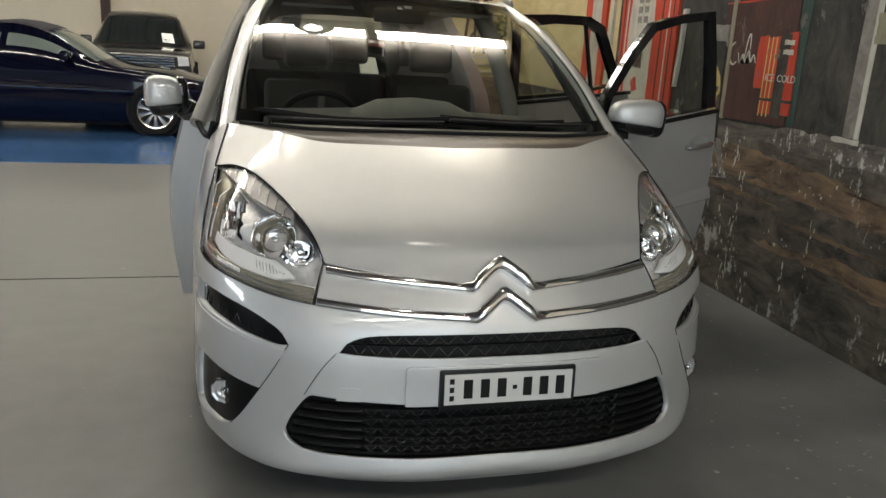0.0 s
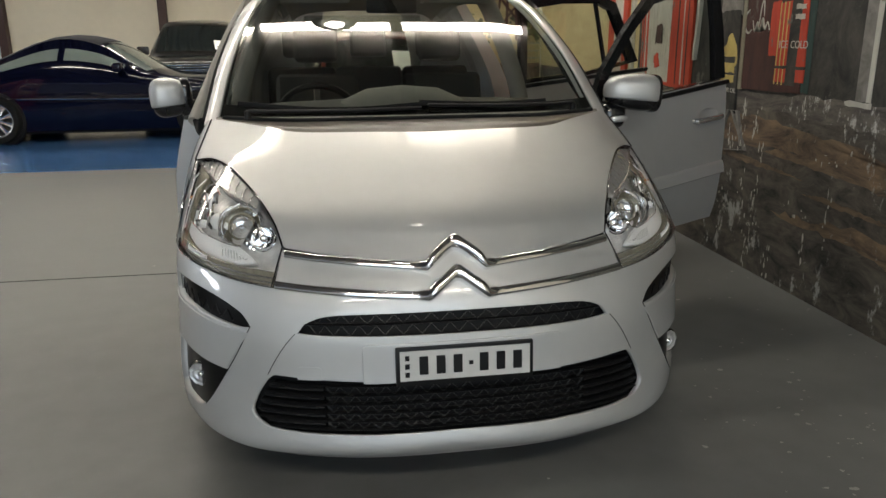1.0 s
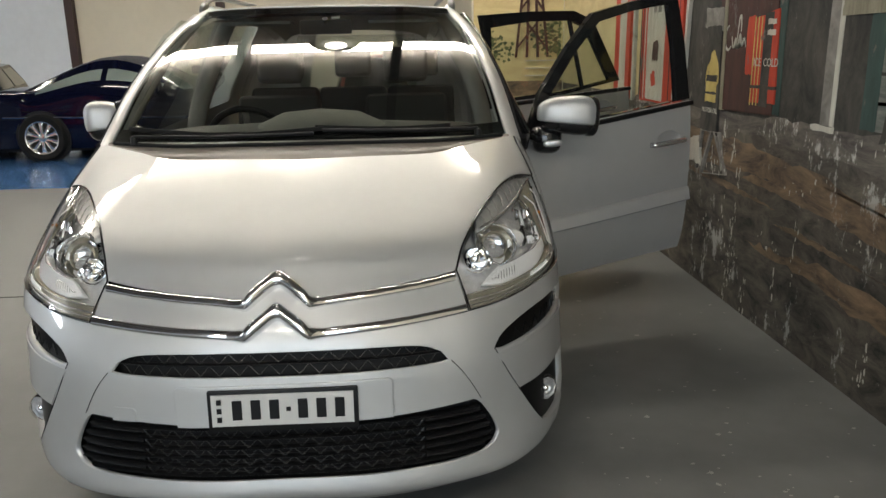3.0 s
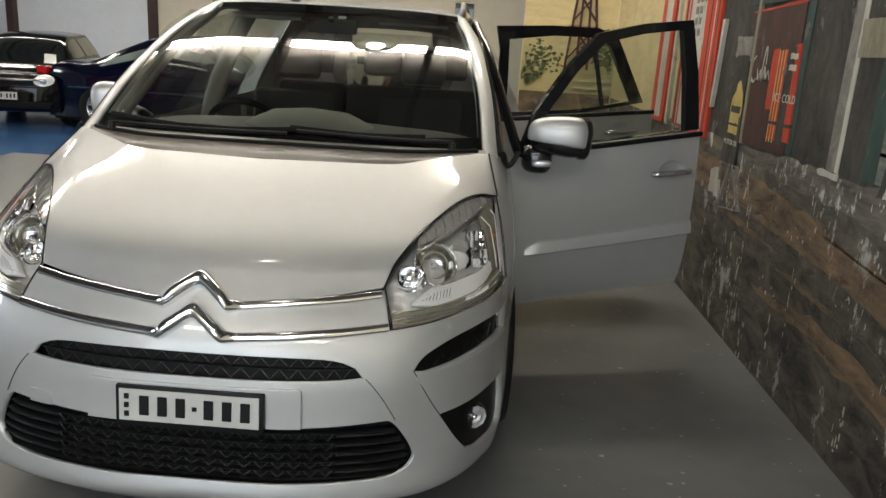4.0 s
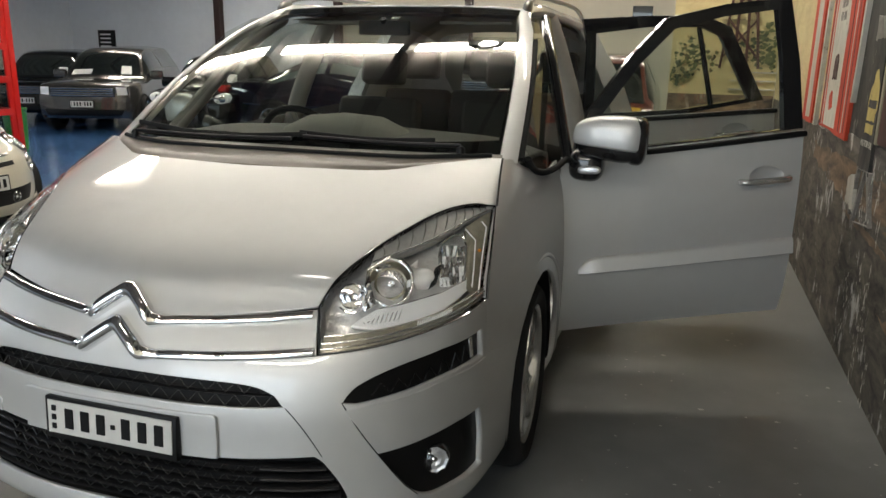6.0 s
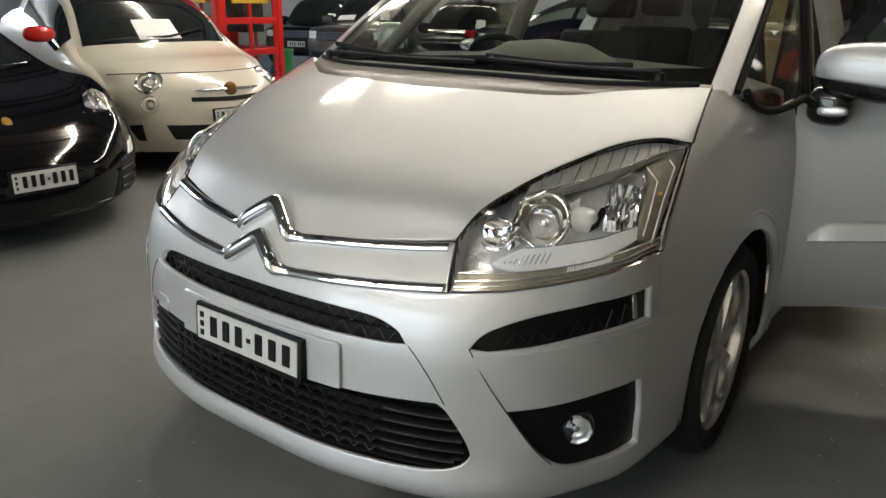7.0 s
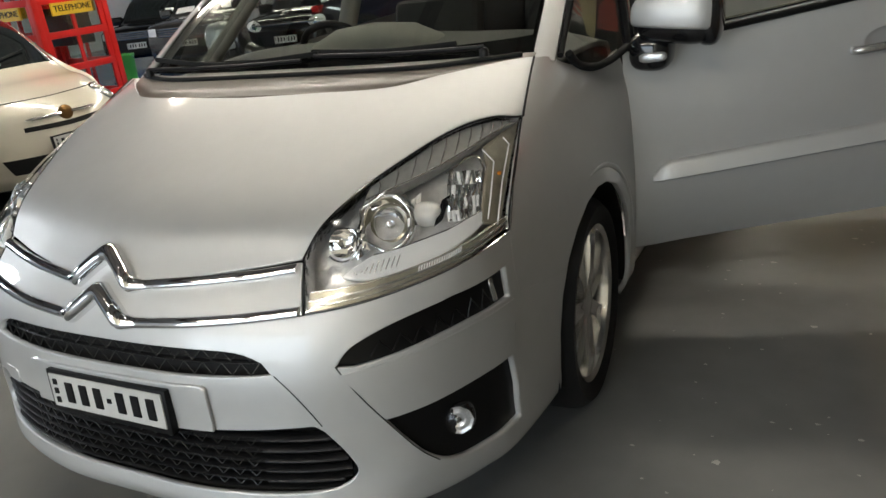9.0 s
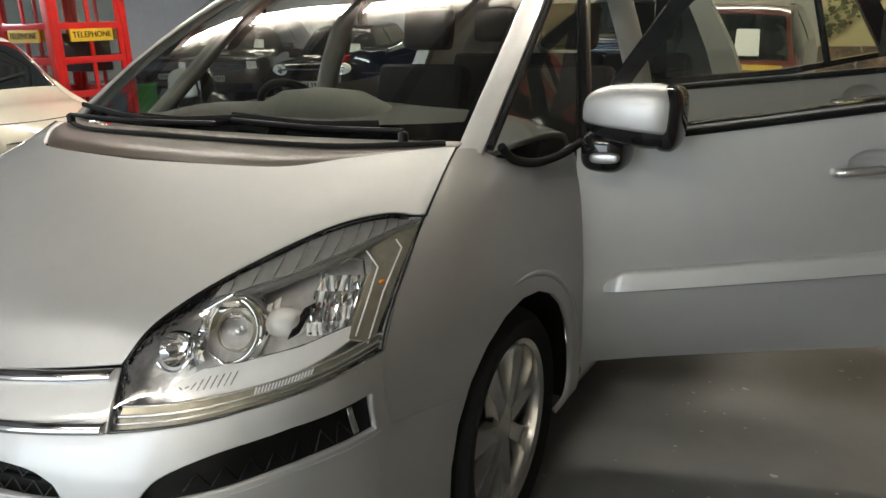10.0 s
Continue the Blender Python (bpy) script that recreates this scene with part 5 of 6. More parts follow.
# ---- the other cars ----
def build_car(name, label, m, paint, rows, shoulder, half, low, cowl, roof_a, roof_b, tyre, axles, spokes=7, roof_mat=None, glass=None, category="car"):
    """A car whose nose is at its own origin, facing -y. rows: y, z, half width, sweep and drop of the edge, from the front lip over the roof to the tail."""
    glass = glass or DARK_GLASS
    it = thing(name, label, category, m)
    top = Skin([[(0, y, z), (0.5 * w, y + 0.18 * s, z - 0.15 * d), (0.84 * w, y + 0.6 * s, z - 0.5 * d), (w, y + s, z - d)] for y, z, w, s, d in rows])
    grid = []
    for y, z, w, s, d in rows:
        ze = z - d
        zs = min(ze - 0.02, shoulder)
        wide = max(w, half * (1.0 if 0.3 < y < rows[-1][0] - 0.3 else 0.93))
        grid.append([(w, y + s, ze), (w + (wide - w) * 0.75, y + s + 0.02, zs + 0.35 * (ze - zs) if ze - zs > 0.2 else zs), (wide, y + s + 0.03, zs - 0.3 * (zs - low)), (wide, y + s + 0.03, low + 0.3 * (zs - low)), (wide * 0.96, y + s + 0.03, low)])
    nr = len(rows) - 1

    def sheet(fn, u0, u1, nu, v0, v1, nv, sx=1):
        uu, vv = np.meshgrid(np.linspace(u0, u1, nu), np.linspace(v0, v1, nv))
        co = fn(uu, vv).reshape(-1, 3) * (sx, 1, 1)
        me = bpy.data.meshes.new("sheet")
        f = [(r * nu + c, r * nu + c + 1, (r + 1) * nu + c + 1, (r + 1) * nu + c) for r in range(nv - 1) for c in range(nu - 1)]
        me.from_pydata([tuple(p) for p in co], [], f if sx > 0 else [q[::-1] for q in f])
        return me

    # the side sheets, as plain (unmirrored) grids
    class Side(Skin):
        def __init__(self, grid):
            g = np.array(grid, float)
            g = np.concatenate([2 * g[:1] - g[1:2], g, 2 * g[-1:] - g[-2:-1]], 0)
            g = np.concatenate([2 * g[:, :1] - g[:, 1:2], g, 2 * g[:, -1:] - g[:, -2:-1]], 1)
            self.g, self.nv, self.nu = g, len(grid) - 1, len(grid[0]) - 1

        def __call__(self, u, v):
            return self.spot(u, v, 0)

    side = Side(grid)
    part("body", sheet(top, -3, 3, 37, 0, nr, nr * 6 + 1), paint, it)
    for sx in (1, -1):
        part("side", sheet(lambda u, v: side(u, v), 0, 4, 17, 0, nr, nr * 6 + 1, sx), paint, it)
    if roof_mat:
        part("roof", panel(top, both([(0, roof_a - 0.03), (2.98, roof_a - 0.03), (2.98, roof_b + 0.8), (0, roof_b + 0.8)]), offset=0.004, rim=0.01, step=0.3), roof_mat, it)
    e = 0.12
    part("windscreen", panel(top, both([(0, cowl + 0.06), (2.6, cowl + 0.1), (2.55, roof_a - e), (0, roof_a - e)]), offset=0.004, rim=0.006, step=0.25), glass, it)
    bm_rows = [(roof_a - 0.75, roof_b - 0.02)] if not roof_mat else [(roof_a - 0.6, roof_b)]
    for sx in (1, -1):
        for a, b in bm_rows:
            mid = (a + b) / 2
            for v0, v1 in ((a, mid - 0.04), (mid + 0.04, b)):
                me = sheet(lambda u, v: side(u, v) + np.array([0.006, 0, 0]), 0.42 if roof_mat else 0.12, 0.92, 6, v0 + 0.05, v1, 10, sx)
                part("side_window", me, glass, it)
    for y in axles:
        for sx in (1, -1):
            w = wheel(0, 0, tyre, it, SATIN, 1, spokes, tyre * 0.68, 0.2, False)
            w.matrix_local = pose(sx * (half - 0.04), y, 0, 0, 0, 0 if sx > 0 else 180)
            part("arch", lathe([(0, 0.004), (tyre + 0.035, 0.004), (tyre + 0.045, -0.06)], 28, pose(sx * (half + 0.004), y, tyre, 0, 90 * sx, 0)), INNER, it)
    part("underside", box(-half + 0.16, half - 0.16, rows[1][0] + 0.72, rows[-1][0] - 0.2, low - 0.05, low + 0.1), INNER, it, smooth=False)
    return it, top, side


def on_top(it, name, top, line, material, offset=0.005, rim=0.008, label=""):
    return part(name, panel(top, line, offset=offset, rim=rim, step=0.2), material, it, label)


def windscreen_paper(it, top, u0, u1, v0, v1):
    on_top(it, "price_paper", top, [(u0, v0), (u1, v0), (u1, v1), (u0, v1)], PAPER, 0.012, 0.002, "white paper sheet behind the glass")


def plate_on(it, top, v, width=0.372, dy=0.03, u=0.0):
    p = top(u, v)
    pl = number_plate(Matrix(), it, width, 0.125, True)
    pl.matrix_local = pose(p[0], p[1] - dy, p[2], -3, 0, 0)


def spot_on(top, x, z, v1=5.0):
    """The (u, v) at which a car's front shows this x and z."""
    u, v = np.meshgrid(np.linspace(-3, 3, 241), np.linspace(0, v1, 251))
    q = top(u, v)
    k = np.argmin((q[..., 0] - x) ** 2 + (q[..., 2] - z) ** 2)
    return float(u.ravel()[k]), float(v.ravel()[k])


def on_front(it, name, top, line, material, offset=0.005, rim=0.008, label=""):
    """A flush panel on a car's front, its corners given as x and z."""
    return on_top(it, name, top, [spot_on(top, x, z) for x, z in line], material, offset, rim, label)


def face_lamp(it, top, x, z, r, name="headlamp", squash=1.0, turn=0.0, way=None):
    """A round or oval lamp let into the front, square to the sheet there."""
    u, v = spot_on(top, x, z)
    n = Vector(top.normal(u, v))
    n = Vector(way) if way else -n if n.y > 0 else n
    f = Matrix.Translation(Vector(top(u, v))) @ n.to_track_quat("Z", "Y").to_matrix().to_4x4() @ pose(0, 0, 0, 0, 0, turn) @ Matrix.Diagonal((1, squash, 1, 1))
    o = part(name, lathe([(r * 1.06, -0.03), (r * 1.06, 0.006), (r, 0.012), (r * 0.94, 0.006), (r * 0.86, -0.01)], 32, f), CHROME, it, "clear lamp with a chrome ring")
    part("bowl", lathe([(r * 0.96, 0.002), (r * 0.8, -0.008), (r * 0.5, 0.002), (r * 0.3, -0.006), (0, -0.01)], 28, f), REFLECTOR, o)
    part("reflector", lathe([(r * 0.5, 0.004), (r * 0.44, 0.008), (r * 0.36, 0.004)], 24, f @ pose(r * 0.12, 0, 0)), SATIN, o)
    part("bulb", lathe([(r * 0.22, -0.012), (r * 0.22, 0.004), (0, 0.01)], 14, f @ pose(r * 0.12, 0, 0)), BULB_WHITE, o)
    part("lens", lathe([(r * 0.98, 0.010), (r * 0.6, 0.024), (0, 0.029)], 28, f), LAMP_GLASS, o)
    return o


# small cream hatchback
hatch, T, SD = build_car("small_hatchback", "cream white small hatchback with a red door mirror", pose(-3.327, 3.286, 0, 0, 0, 83), CREAM,
    [(.06, .18, .60, .30, 0), (-.01, .28, .68, .40, 0), (-.02, .44, .71, .46, 0), (.01, .60, .71, .50, 0), (.10, .705, .69, .52, .03), (.42, .82, .69, .36, .05), (.82, .915, .68, .24, .05), (1.45, 1.33, .56, .10, .06), (2.5, 1.42, .55, 0, .06), (3.15, 1.29, .54, 0, .06), (3.45, .92, .65, -.1, .05), (3.52, .4, .65, -.2, 0)],
    .84, .79, .19, 6, 7, 9, .285, (.76, 3.02))
for s in (1, -1):
    face_lamp(hatch, T, s * .50, .685, .098)
    face_lamp(hatch, T, s * .545, .535, .064, "lower_lamp")
    on_front(hatch, "side_vent", T, [(s * q, r) for q, r in ((.585, .275), (.62, .275), (.665, .385), (.60, .395))][::s], BLACK)
mir = part("mirror", egg(.115, .07, .062, 2.4, 0.0), RED, hatch, "red door mirror")
mir.matrix_local = pose(-.885, 1.227, 1.0)
part("foot", tube([(.06, .0, -.04), (.12, .02, -.12)], .02, 8), BLACK, mir)
on_front(hatch, "lower_intake", T, [(-.43, .285), (-.2, .275), (.2, .275), (.43, .285), (.475, .39), (.2, .385), (-.2, .385), (-.475, .39)], BLACK, label="black lower intake")
on_front(hatch, "upper_slot", T, [(-.30, .553), (0, .548), (.30, .553), (.30, .583), (0, .578), (-.30, .583)], BLACK)
for s in (1, -1):
    face_lamp(hatch, T, s * .27, .325, .04, "driving_lamp")
u, v = spot_on(T, 0, .633)
p = T(u, v)
badge = part("badge", lathe([(.052, 0), (.05, .014), (.03, .022), (0, .024)], 24, pose(p[0], p[1] - .002, p[2], 80, 0, 0)), mat("bronze", (.20, .11, .04), .35, .9), hatch, "small round bronze badge")
part("moustache", tube([T(*spot_on(T, x, .633 - .01 * abs(x))) - (0, .012, 0) for x in np.linspace(-.27, .27, 13)], [.004] + [.011] * 11 + [.004], 8), CHROME, hatch)
part("bonnet_line", tube([T(u, 4.35 + .05 * abs(u)) + (0, -.002, .001) for u in np.linspace(-2.7, 2.7, 40)], .0035, 6), INNER, hatch)
u, v = spot_on(T, 0, .44)
plate_on(hatch, T, v, .372, .02)
windscreen_paper(hatch, T, -.7, .3, 6.12, 6.45)
part("wiper", tube([T(-1.8, 6.12) + (0, -.012, .02), T(0, 6.14) + (0, -.012, .02), T(1.2, 6.3) + (0, -.012, .02)], .01, 6), BLACK, hatch)

# low black sports car
sports, T, SD = build_car("sports_car", "glossy black low sports car with oval headlamps", pose(-2.517, 1.377, 0, 0, 0, 87.6), BLACK_PAINT,
    [(.08, .13, .74, .52, 0), (.0, .18, .82, .56, 0), (-.02, .30, .83, .56, 0), (.02, .44, .83, .52, 0), (.16, .56, .82, .50, -.06), (.58, .69, .81, .32, -.09), (1.3, .82, .78, .14, -.02), (2.0, 1.23, .58, .1, .05), (2.6, 1.29, .56, 0, .05), (3.5, 1.05, .6, 0, .05), (4.25, .75, .7, -.1, .05), (4.42, .35, .75, -.2, 0)],
    .72, .90, .16, 6, 7, 9, .33, (1.05, 3.4))
for s in (1, -1):
    face_lamp(sports, T, s * .67, .64, .10, "headlamp", 1.25, 0, (s * .42, -.72, .55))
    on_front(sports, "indicator", T, [(s * q, r) for q, r in ((.66, .395), (.80, .395), (.81, .455), (.70, .455))][::s], LENS, label="clear indicator strip")
    on_front(sports, "side_intake", T, [(s * q, r) for q, r in ((.46, .20), (.80, .20), (.81, .375), (.56, .375))][::s], BLACK, label="black side intake")
    for k in range(3):
        part("slat", tube([T(*spot_on(T, s * x, .235 + .05 * k)) - (0, .012, 0) for x in (.54, .62, .70, .79)], .008, 6), GLOSS_BLACK, sports)
    part("lip", tube([T(*spot_on(T, s * x, .19)) - (0, .006, 0) for x in (.05, .3, .5, .66, .8)], .006, 6), GLOSS_BLACK, sports)
    part("bonnet_line", tube([T(s * 2.05, v) + (0, 0, .002) for v in np.linspace(4.0, 5.8, 16)], .003, 6), INNER, sports)
u, v = spot_on(T, 0.05, .635, 6.0)
p = T(u, v)
part("badge", lathe([(.032, 0), (.028, .008), (0, .01)], 16, pose(p[0], p[1] - .002, p[2] + .002, 35, 0, 0) @ Matrix.Diagonal((.8, 1.2, 1, 1))), mat("gold", (.6, .35, .08), .3, .8), sports, "small gold badge")
u, v = spot_on(T, 0, .385)
plate_on(sports, T, v, .345, .014, .1)

# grey four-wheel drive
SUV = [(.10, .30, .80, .15, 0), (0, .40, .88, .18, 0), (0, .60, .92, .18, 0), (.02, .80, .90, .16, 0), (.08, 1.0, .88, .14, .03), (.7, 1.08, .86, .1, .04), (1.3, 1.12, .84, .08, .05), (2.0, 1.68, .66, .05, .05), (3.2, 1.76, .64, 0, .05), (4.2, 1.72, .64, 0, .05), (4.6, 1.1, .85, -.05, .05), (4.7, .5, .85, -.1, 0)]


def suv(name, label, m, paint, k=1.0, square=True):
    it, T, SD = build_car(name, label, m, paint, [(y * k, z * k, w * k, s * k, d * k) for y, z, w, s, d in SUV], 1.02 * k, .96 * k, .3 * k, 6, 7, 9, .37 * k, (.95 * k, 3.75 * k), 5)
    if square:
        on_top(it, "grille", T, both([(0, 2.75), (1.55, 2.75), (1.6, 3.7), (0, 3.7)]), BLACK)
        for j in range(4):
            part("slat", tube([T(u, 2.9 + .22 * j) - (0, .014, 0) for u in (-1.5, -.7, 0, .7, 1.5)], .014, 6), SATIN, it)
        for s in (1, -1):
            on_top(it, "headlamp", T, [(s * q, r) for q, r in ((1.7, 2.9), (2.75, 2.95), (2.75, 3.75), (1.7, 3.7))][::s], LENS, label="clear headlamp")
    else:
        on_top(it, "grille", T, both([(0, 2.9), (1.5, 2.95), (1.7, 3.3), (0, 3.35)]), BLACK)
        part("chrome_strip", tube([T(u, 3.5) - (0, .012, 0) for u in (-1.6, -.8, 0, .8, 1.6)], .016, 6), SATIN, it)
        for s in (1, -1):
            on_front(it, "headlamp", T, [(s * (.50 + .125 * math.cos(a)), .655 + .075 * math.sin(a) + .10 * (.125 * math.cos(a))) for a in np.linspace(0, 2 * math.pi, 14, endpoint=False)][::s], LENS, 0.012, 0.012, "large oval clear headlamp")
            on_front(it, "lamp_core", T, [(s * (.49 + .045 * math.cos(a)), .652 + .045 * math.sin(a)) for a in np.linspace(0, 2 * math.pi, 12, endpoint=False)][::s], CHROME, 0.018, 0.006)
    on_top(it, "lower_intake", T, both([(0, .8), (2.0, .8), (2.2, 1.5), (0, 1.5)]), BLACK)
    for s in (1, -1):
        mir = part("mirror", box(-.11, .11, -.06, .06, -.08, .08, .04, 3), paint, it)
        mir.matrix_local = pose(s * 1.06 * k, 1.75 * k, 1.15 * k)
    plate_on(it, T, 2.0)
    windscreen_paper(it, T, .9, 1.6, 6.12, 6.42)
    return it, T


rr, T = suv("grey_four_wheel_drive", "grey square-fronted four-wheel drive with a price sheet", pose(-8.017, 9.418, 0, 0, 0, 22), GREY_PAINT, 0.79)
windscreen_paper(rr, T, -2.0, -.6, 6.1, 6.3)
suv("black_four_wheel_drive", "glossy black four-wheel drive with round headlamps", pose(-5.79, 9.133, 0, 0, 0, 15.5), BLACK_PAINT, 0.735, False)
suv("brown_four_wheel_drive", "dark brown four-wheel drive parked behind the convertible", pose(-2.6, 13.0, 0, 0, 0, 4), DARK_PAINT, 0.95, True)
suv("black_estate", "black boxy estate car with a price sheet", pose(-9.75, 9.95, 0, 0, 0, 26), BLACK_PAINT, 0.74, True)

# navy convertible with its cloth hood up
conv, T, SD = build_car("convertible", "navy blue convertible with a closed dark cloth hood", pose(-1.05, 10.35, 0, 0, 0, 90), BLUE_PAINT,
    [(.1, .2, .7, .3, 0), (0, .3, .8, .35, 0), (0, .45, .82, .35, 0), (.08, .6, .8, .35, 0), (.25, .72, .78, .25, .02), (.8, .84, .76, .15, .03), (1.45, .92, .74, .1, .04), (2.15, 1.31, .6, .05, .05), (2.8, 1.37, .58, 0, .05), (3.55, 1.08, .62, 0, .05), (3.8, .97, .7, 0, .04), (4.35, .92, .72, -.1, .05), (4.5, .4, .75, -.2, 0)],
    .88, .9, .17, 6, 7, 9, .325, (.88, 3.5), 10, CLOTH_TOP, mat("pale_glass", (.22, .26, .24), .05, 0, .8))
for s in (1, -1):
    part("side_strip", tube([(s * .905, .5, .56), (s * .915, 2.2, .58), (s * .905, 4.0, .60)], .012, 6), CHROME, conv)
    part("waist_strip", tube([(s * .80, 1.5, .90), (s * .80, 2.6, .915), (s * .79, 3.7, .93)], .012, 6), CHROME, conv)
    mir = part("mirror", box(-.1, .1, -.06, .06, -.06, .06, .04, 3), BLUE_PAINT, conv)
    mir.matrix_local = pose(s * .98, 1.9, .98)
    tl = part("tail_lamp", box(-.12, .12, -.03, .12, -.11, .11, .03, 3), RED_LENS, conv, "red tail lamp")
    tl.matrix_local = pose(s * .72, 4.36, .74)

# maroon saloon behind the silver car
maroon, T, SD = build_car("maroon_saloon", "old maroon saloon with a yellow board and a price sheet", pose(.30, 6.30, 0, 0, 0, 0), MAROON,
    [(.1, .25, .6, .1, 0), (0, .35, .68, .12, 0), (0, .5, .7, .12, 0), (.03, .65, .7, .1, 0), (.1, .82, .68, .08, .03), (.5, .88, .67, .05, .03), (.95, .92, .66, .05, .03), (1.4, 1.36, .56, .03, .05), (2.2, 1.42, .55, 0, .05), (2.9, 1.38, .55, 0, .05), (3.3, .9, .64, 0, .05), (3.4, .4, .64, -.05, 0)],
    .86, .74, .25, 6, 7, 9, .27, (.6, 2.7))
on_top(maroon, "yellow_board", T, both([(0, 5.1), (2.2, 5.1), (2.2, 5.9), (0, 5.9)]), YELLOW, 0.01, 0.006, "yellow board on the bonnet")
windscreen_paper(maroon, T, .5, 1.2, 6.15, 6.6)

# red telephone box
booth = thing("telephone_box", "red cast-iron telephone box with glazed sides", "telephone box", pose(-6.032, 5.398, 0))
W = .46
part("plinth", box(-W, W, -W, W, 0, .12, .01, 2), RED, booth)
part("roof", lathe([(W * 1.41, 2.12), (W * 1.41, 2.3), (W * 1.3, 2.36), (W * .8, 2.46), (0, 2.5)], 4, pose(0, 0, 0, 0, 0, 45)), RED, booth, smooth=False)
for sx in (1, -1):
    for sy in (1, -1):
        part("corner_post", box(sx * W - .07 if sx > 0 else -W, W if sx > 0 else -W + .07, sy * W - .07 if sy > 0 else -W, W if sy > 0 else -W + .07, .1, 2.2, .012, 2), RED, booth)
for k in range(4):
    r = pose(0, 0, 0, 0, 0, 90 * k)
    for z0, z1 in ((.12, .40), (2.0, 2.14)):
        bm = box(-W + .06, W - .06, -W + .012, -W + .05, z0, z1, .006, 2)
        bm.transform(r)
        part("rail", bm, RED, booth)
    for z in (.70, 1.04, 1.38, 1.70):
        bm = box(-W + .06, W - .06, -W + .015, -W + .045, z - .035, z + .035, .006, 2)
        bm.transform(r)
        part("glazing_bar", bm, RED, booth)
    for x in (0.0,):
        bm = box(x - .02, x + .02, -W + .017, -W + .043, .40, 2.0, .004, 2)
        bm.transform(r)
        part("glazing_bar", bm, RED, booth)
    for x in (-W + .09, W - .09):
        bm = box(x - .035, x + .035, -W + .016, -W + .044, .40, 2.0, .004, 2)
        bm.transform(r)
        part("glazing_bar", bm, RED, booth)
    bm = bmesh.new()
    bm.faces.new([bm.verts.new(q) for q in ((-W + .06, -W + .03, .4), (W - .06, -W + .03, .4), (W - .06, -W + .03, 2.0), (-W + .06, -W + .03, 2.0))])
    bm.transform(r)
    g = part("pane", bm, SIDE_GLASS, booth, smooth=False)
    g.visible_shadow = False
    bm = box(-.25, .25, -W - .004, -W + .02, 1.225, 1.35, .004, 2)
    bm.transform(r)
    sign = part("sign", bm, YELLOW, booth, "yellow telephone sign", False)
    fc = bpy.data.curves.new("lettering", "FONT")
    fc.body, fc.size, fc.align_x, fc.align_y, fc.extrude = "TELEPHONE", .084, "CENTER", "CENTER", .002
    dep = bpy.data.objects.new("lettering", fc)
    scene.collection.objects.link(dep)
    bpy.context.view_layer.update()
    tm = bpy.data.meshes.new_from_object(dep.evaluated_get(bpy.context.evaluated_depsgraph_get()))
    bpy.data.objects.remove(dep)
    tm.transform(r @ pose(0, -W - .006, 1.29, 90, 0, 0))
    part("lettering", tm, BLACK, sign, smooth=False)
part("shelf", box(-.2, .2, .1, .4, .9, 1.3, .01, 2), DARK_PAINT, booth, "dark telephone set")

# small things along the rear bay
bin_ = thing("green_bin", "small green plastic bin on the floor", "bin", pose(-7.32, 7.41, 0))
part("body", lathe([(0, .01), (.12, .01), (.125, .03), (.15, .54), (.158, .55), (.158, .57), (.146, .57), (.14, .54), (.115, .04), (0, .04)], 24), GREEN, bin_)
part("handle", tube([(.15 * math.cos(a), .15 * math.sin(a), .55 - .12 * math.sin(a / 2 + .001)) for a in np.linspace(0, math.pi, 14)], .005, 6), SATIN, bin_)
board = thing("wall_board", "small black notice board on the rear wall", "board", pose(-14.75, 17.97, 1.55))
part("panel", box(-.28, .28, -.03, .03, -.28, .28, .006, 2), BLACK, board)
for k in range(4):
    part("bar", box(-.2, .16, -.036, -.028, .14 - .11 * k, .18 - .11 * k), PAPER, board, smooth=False)

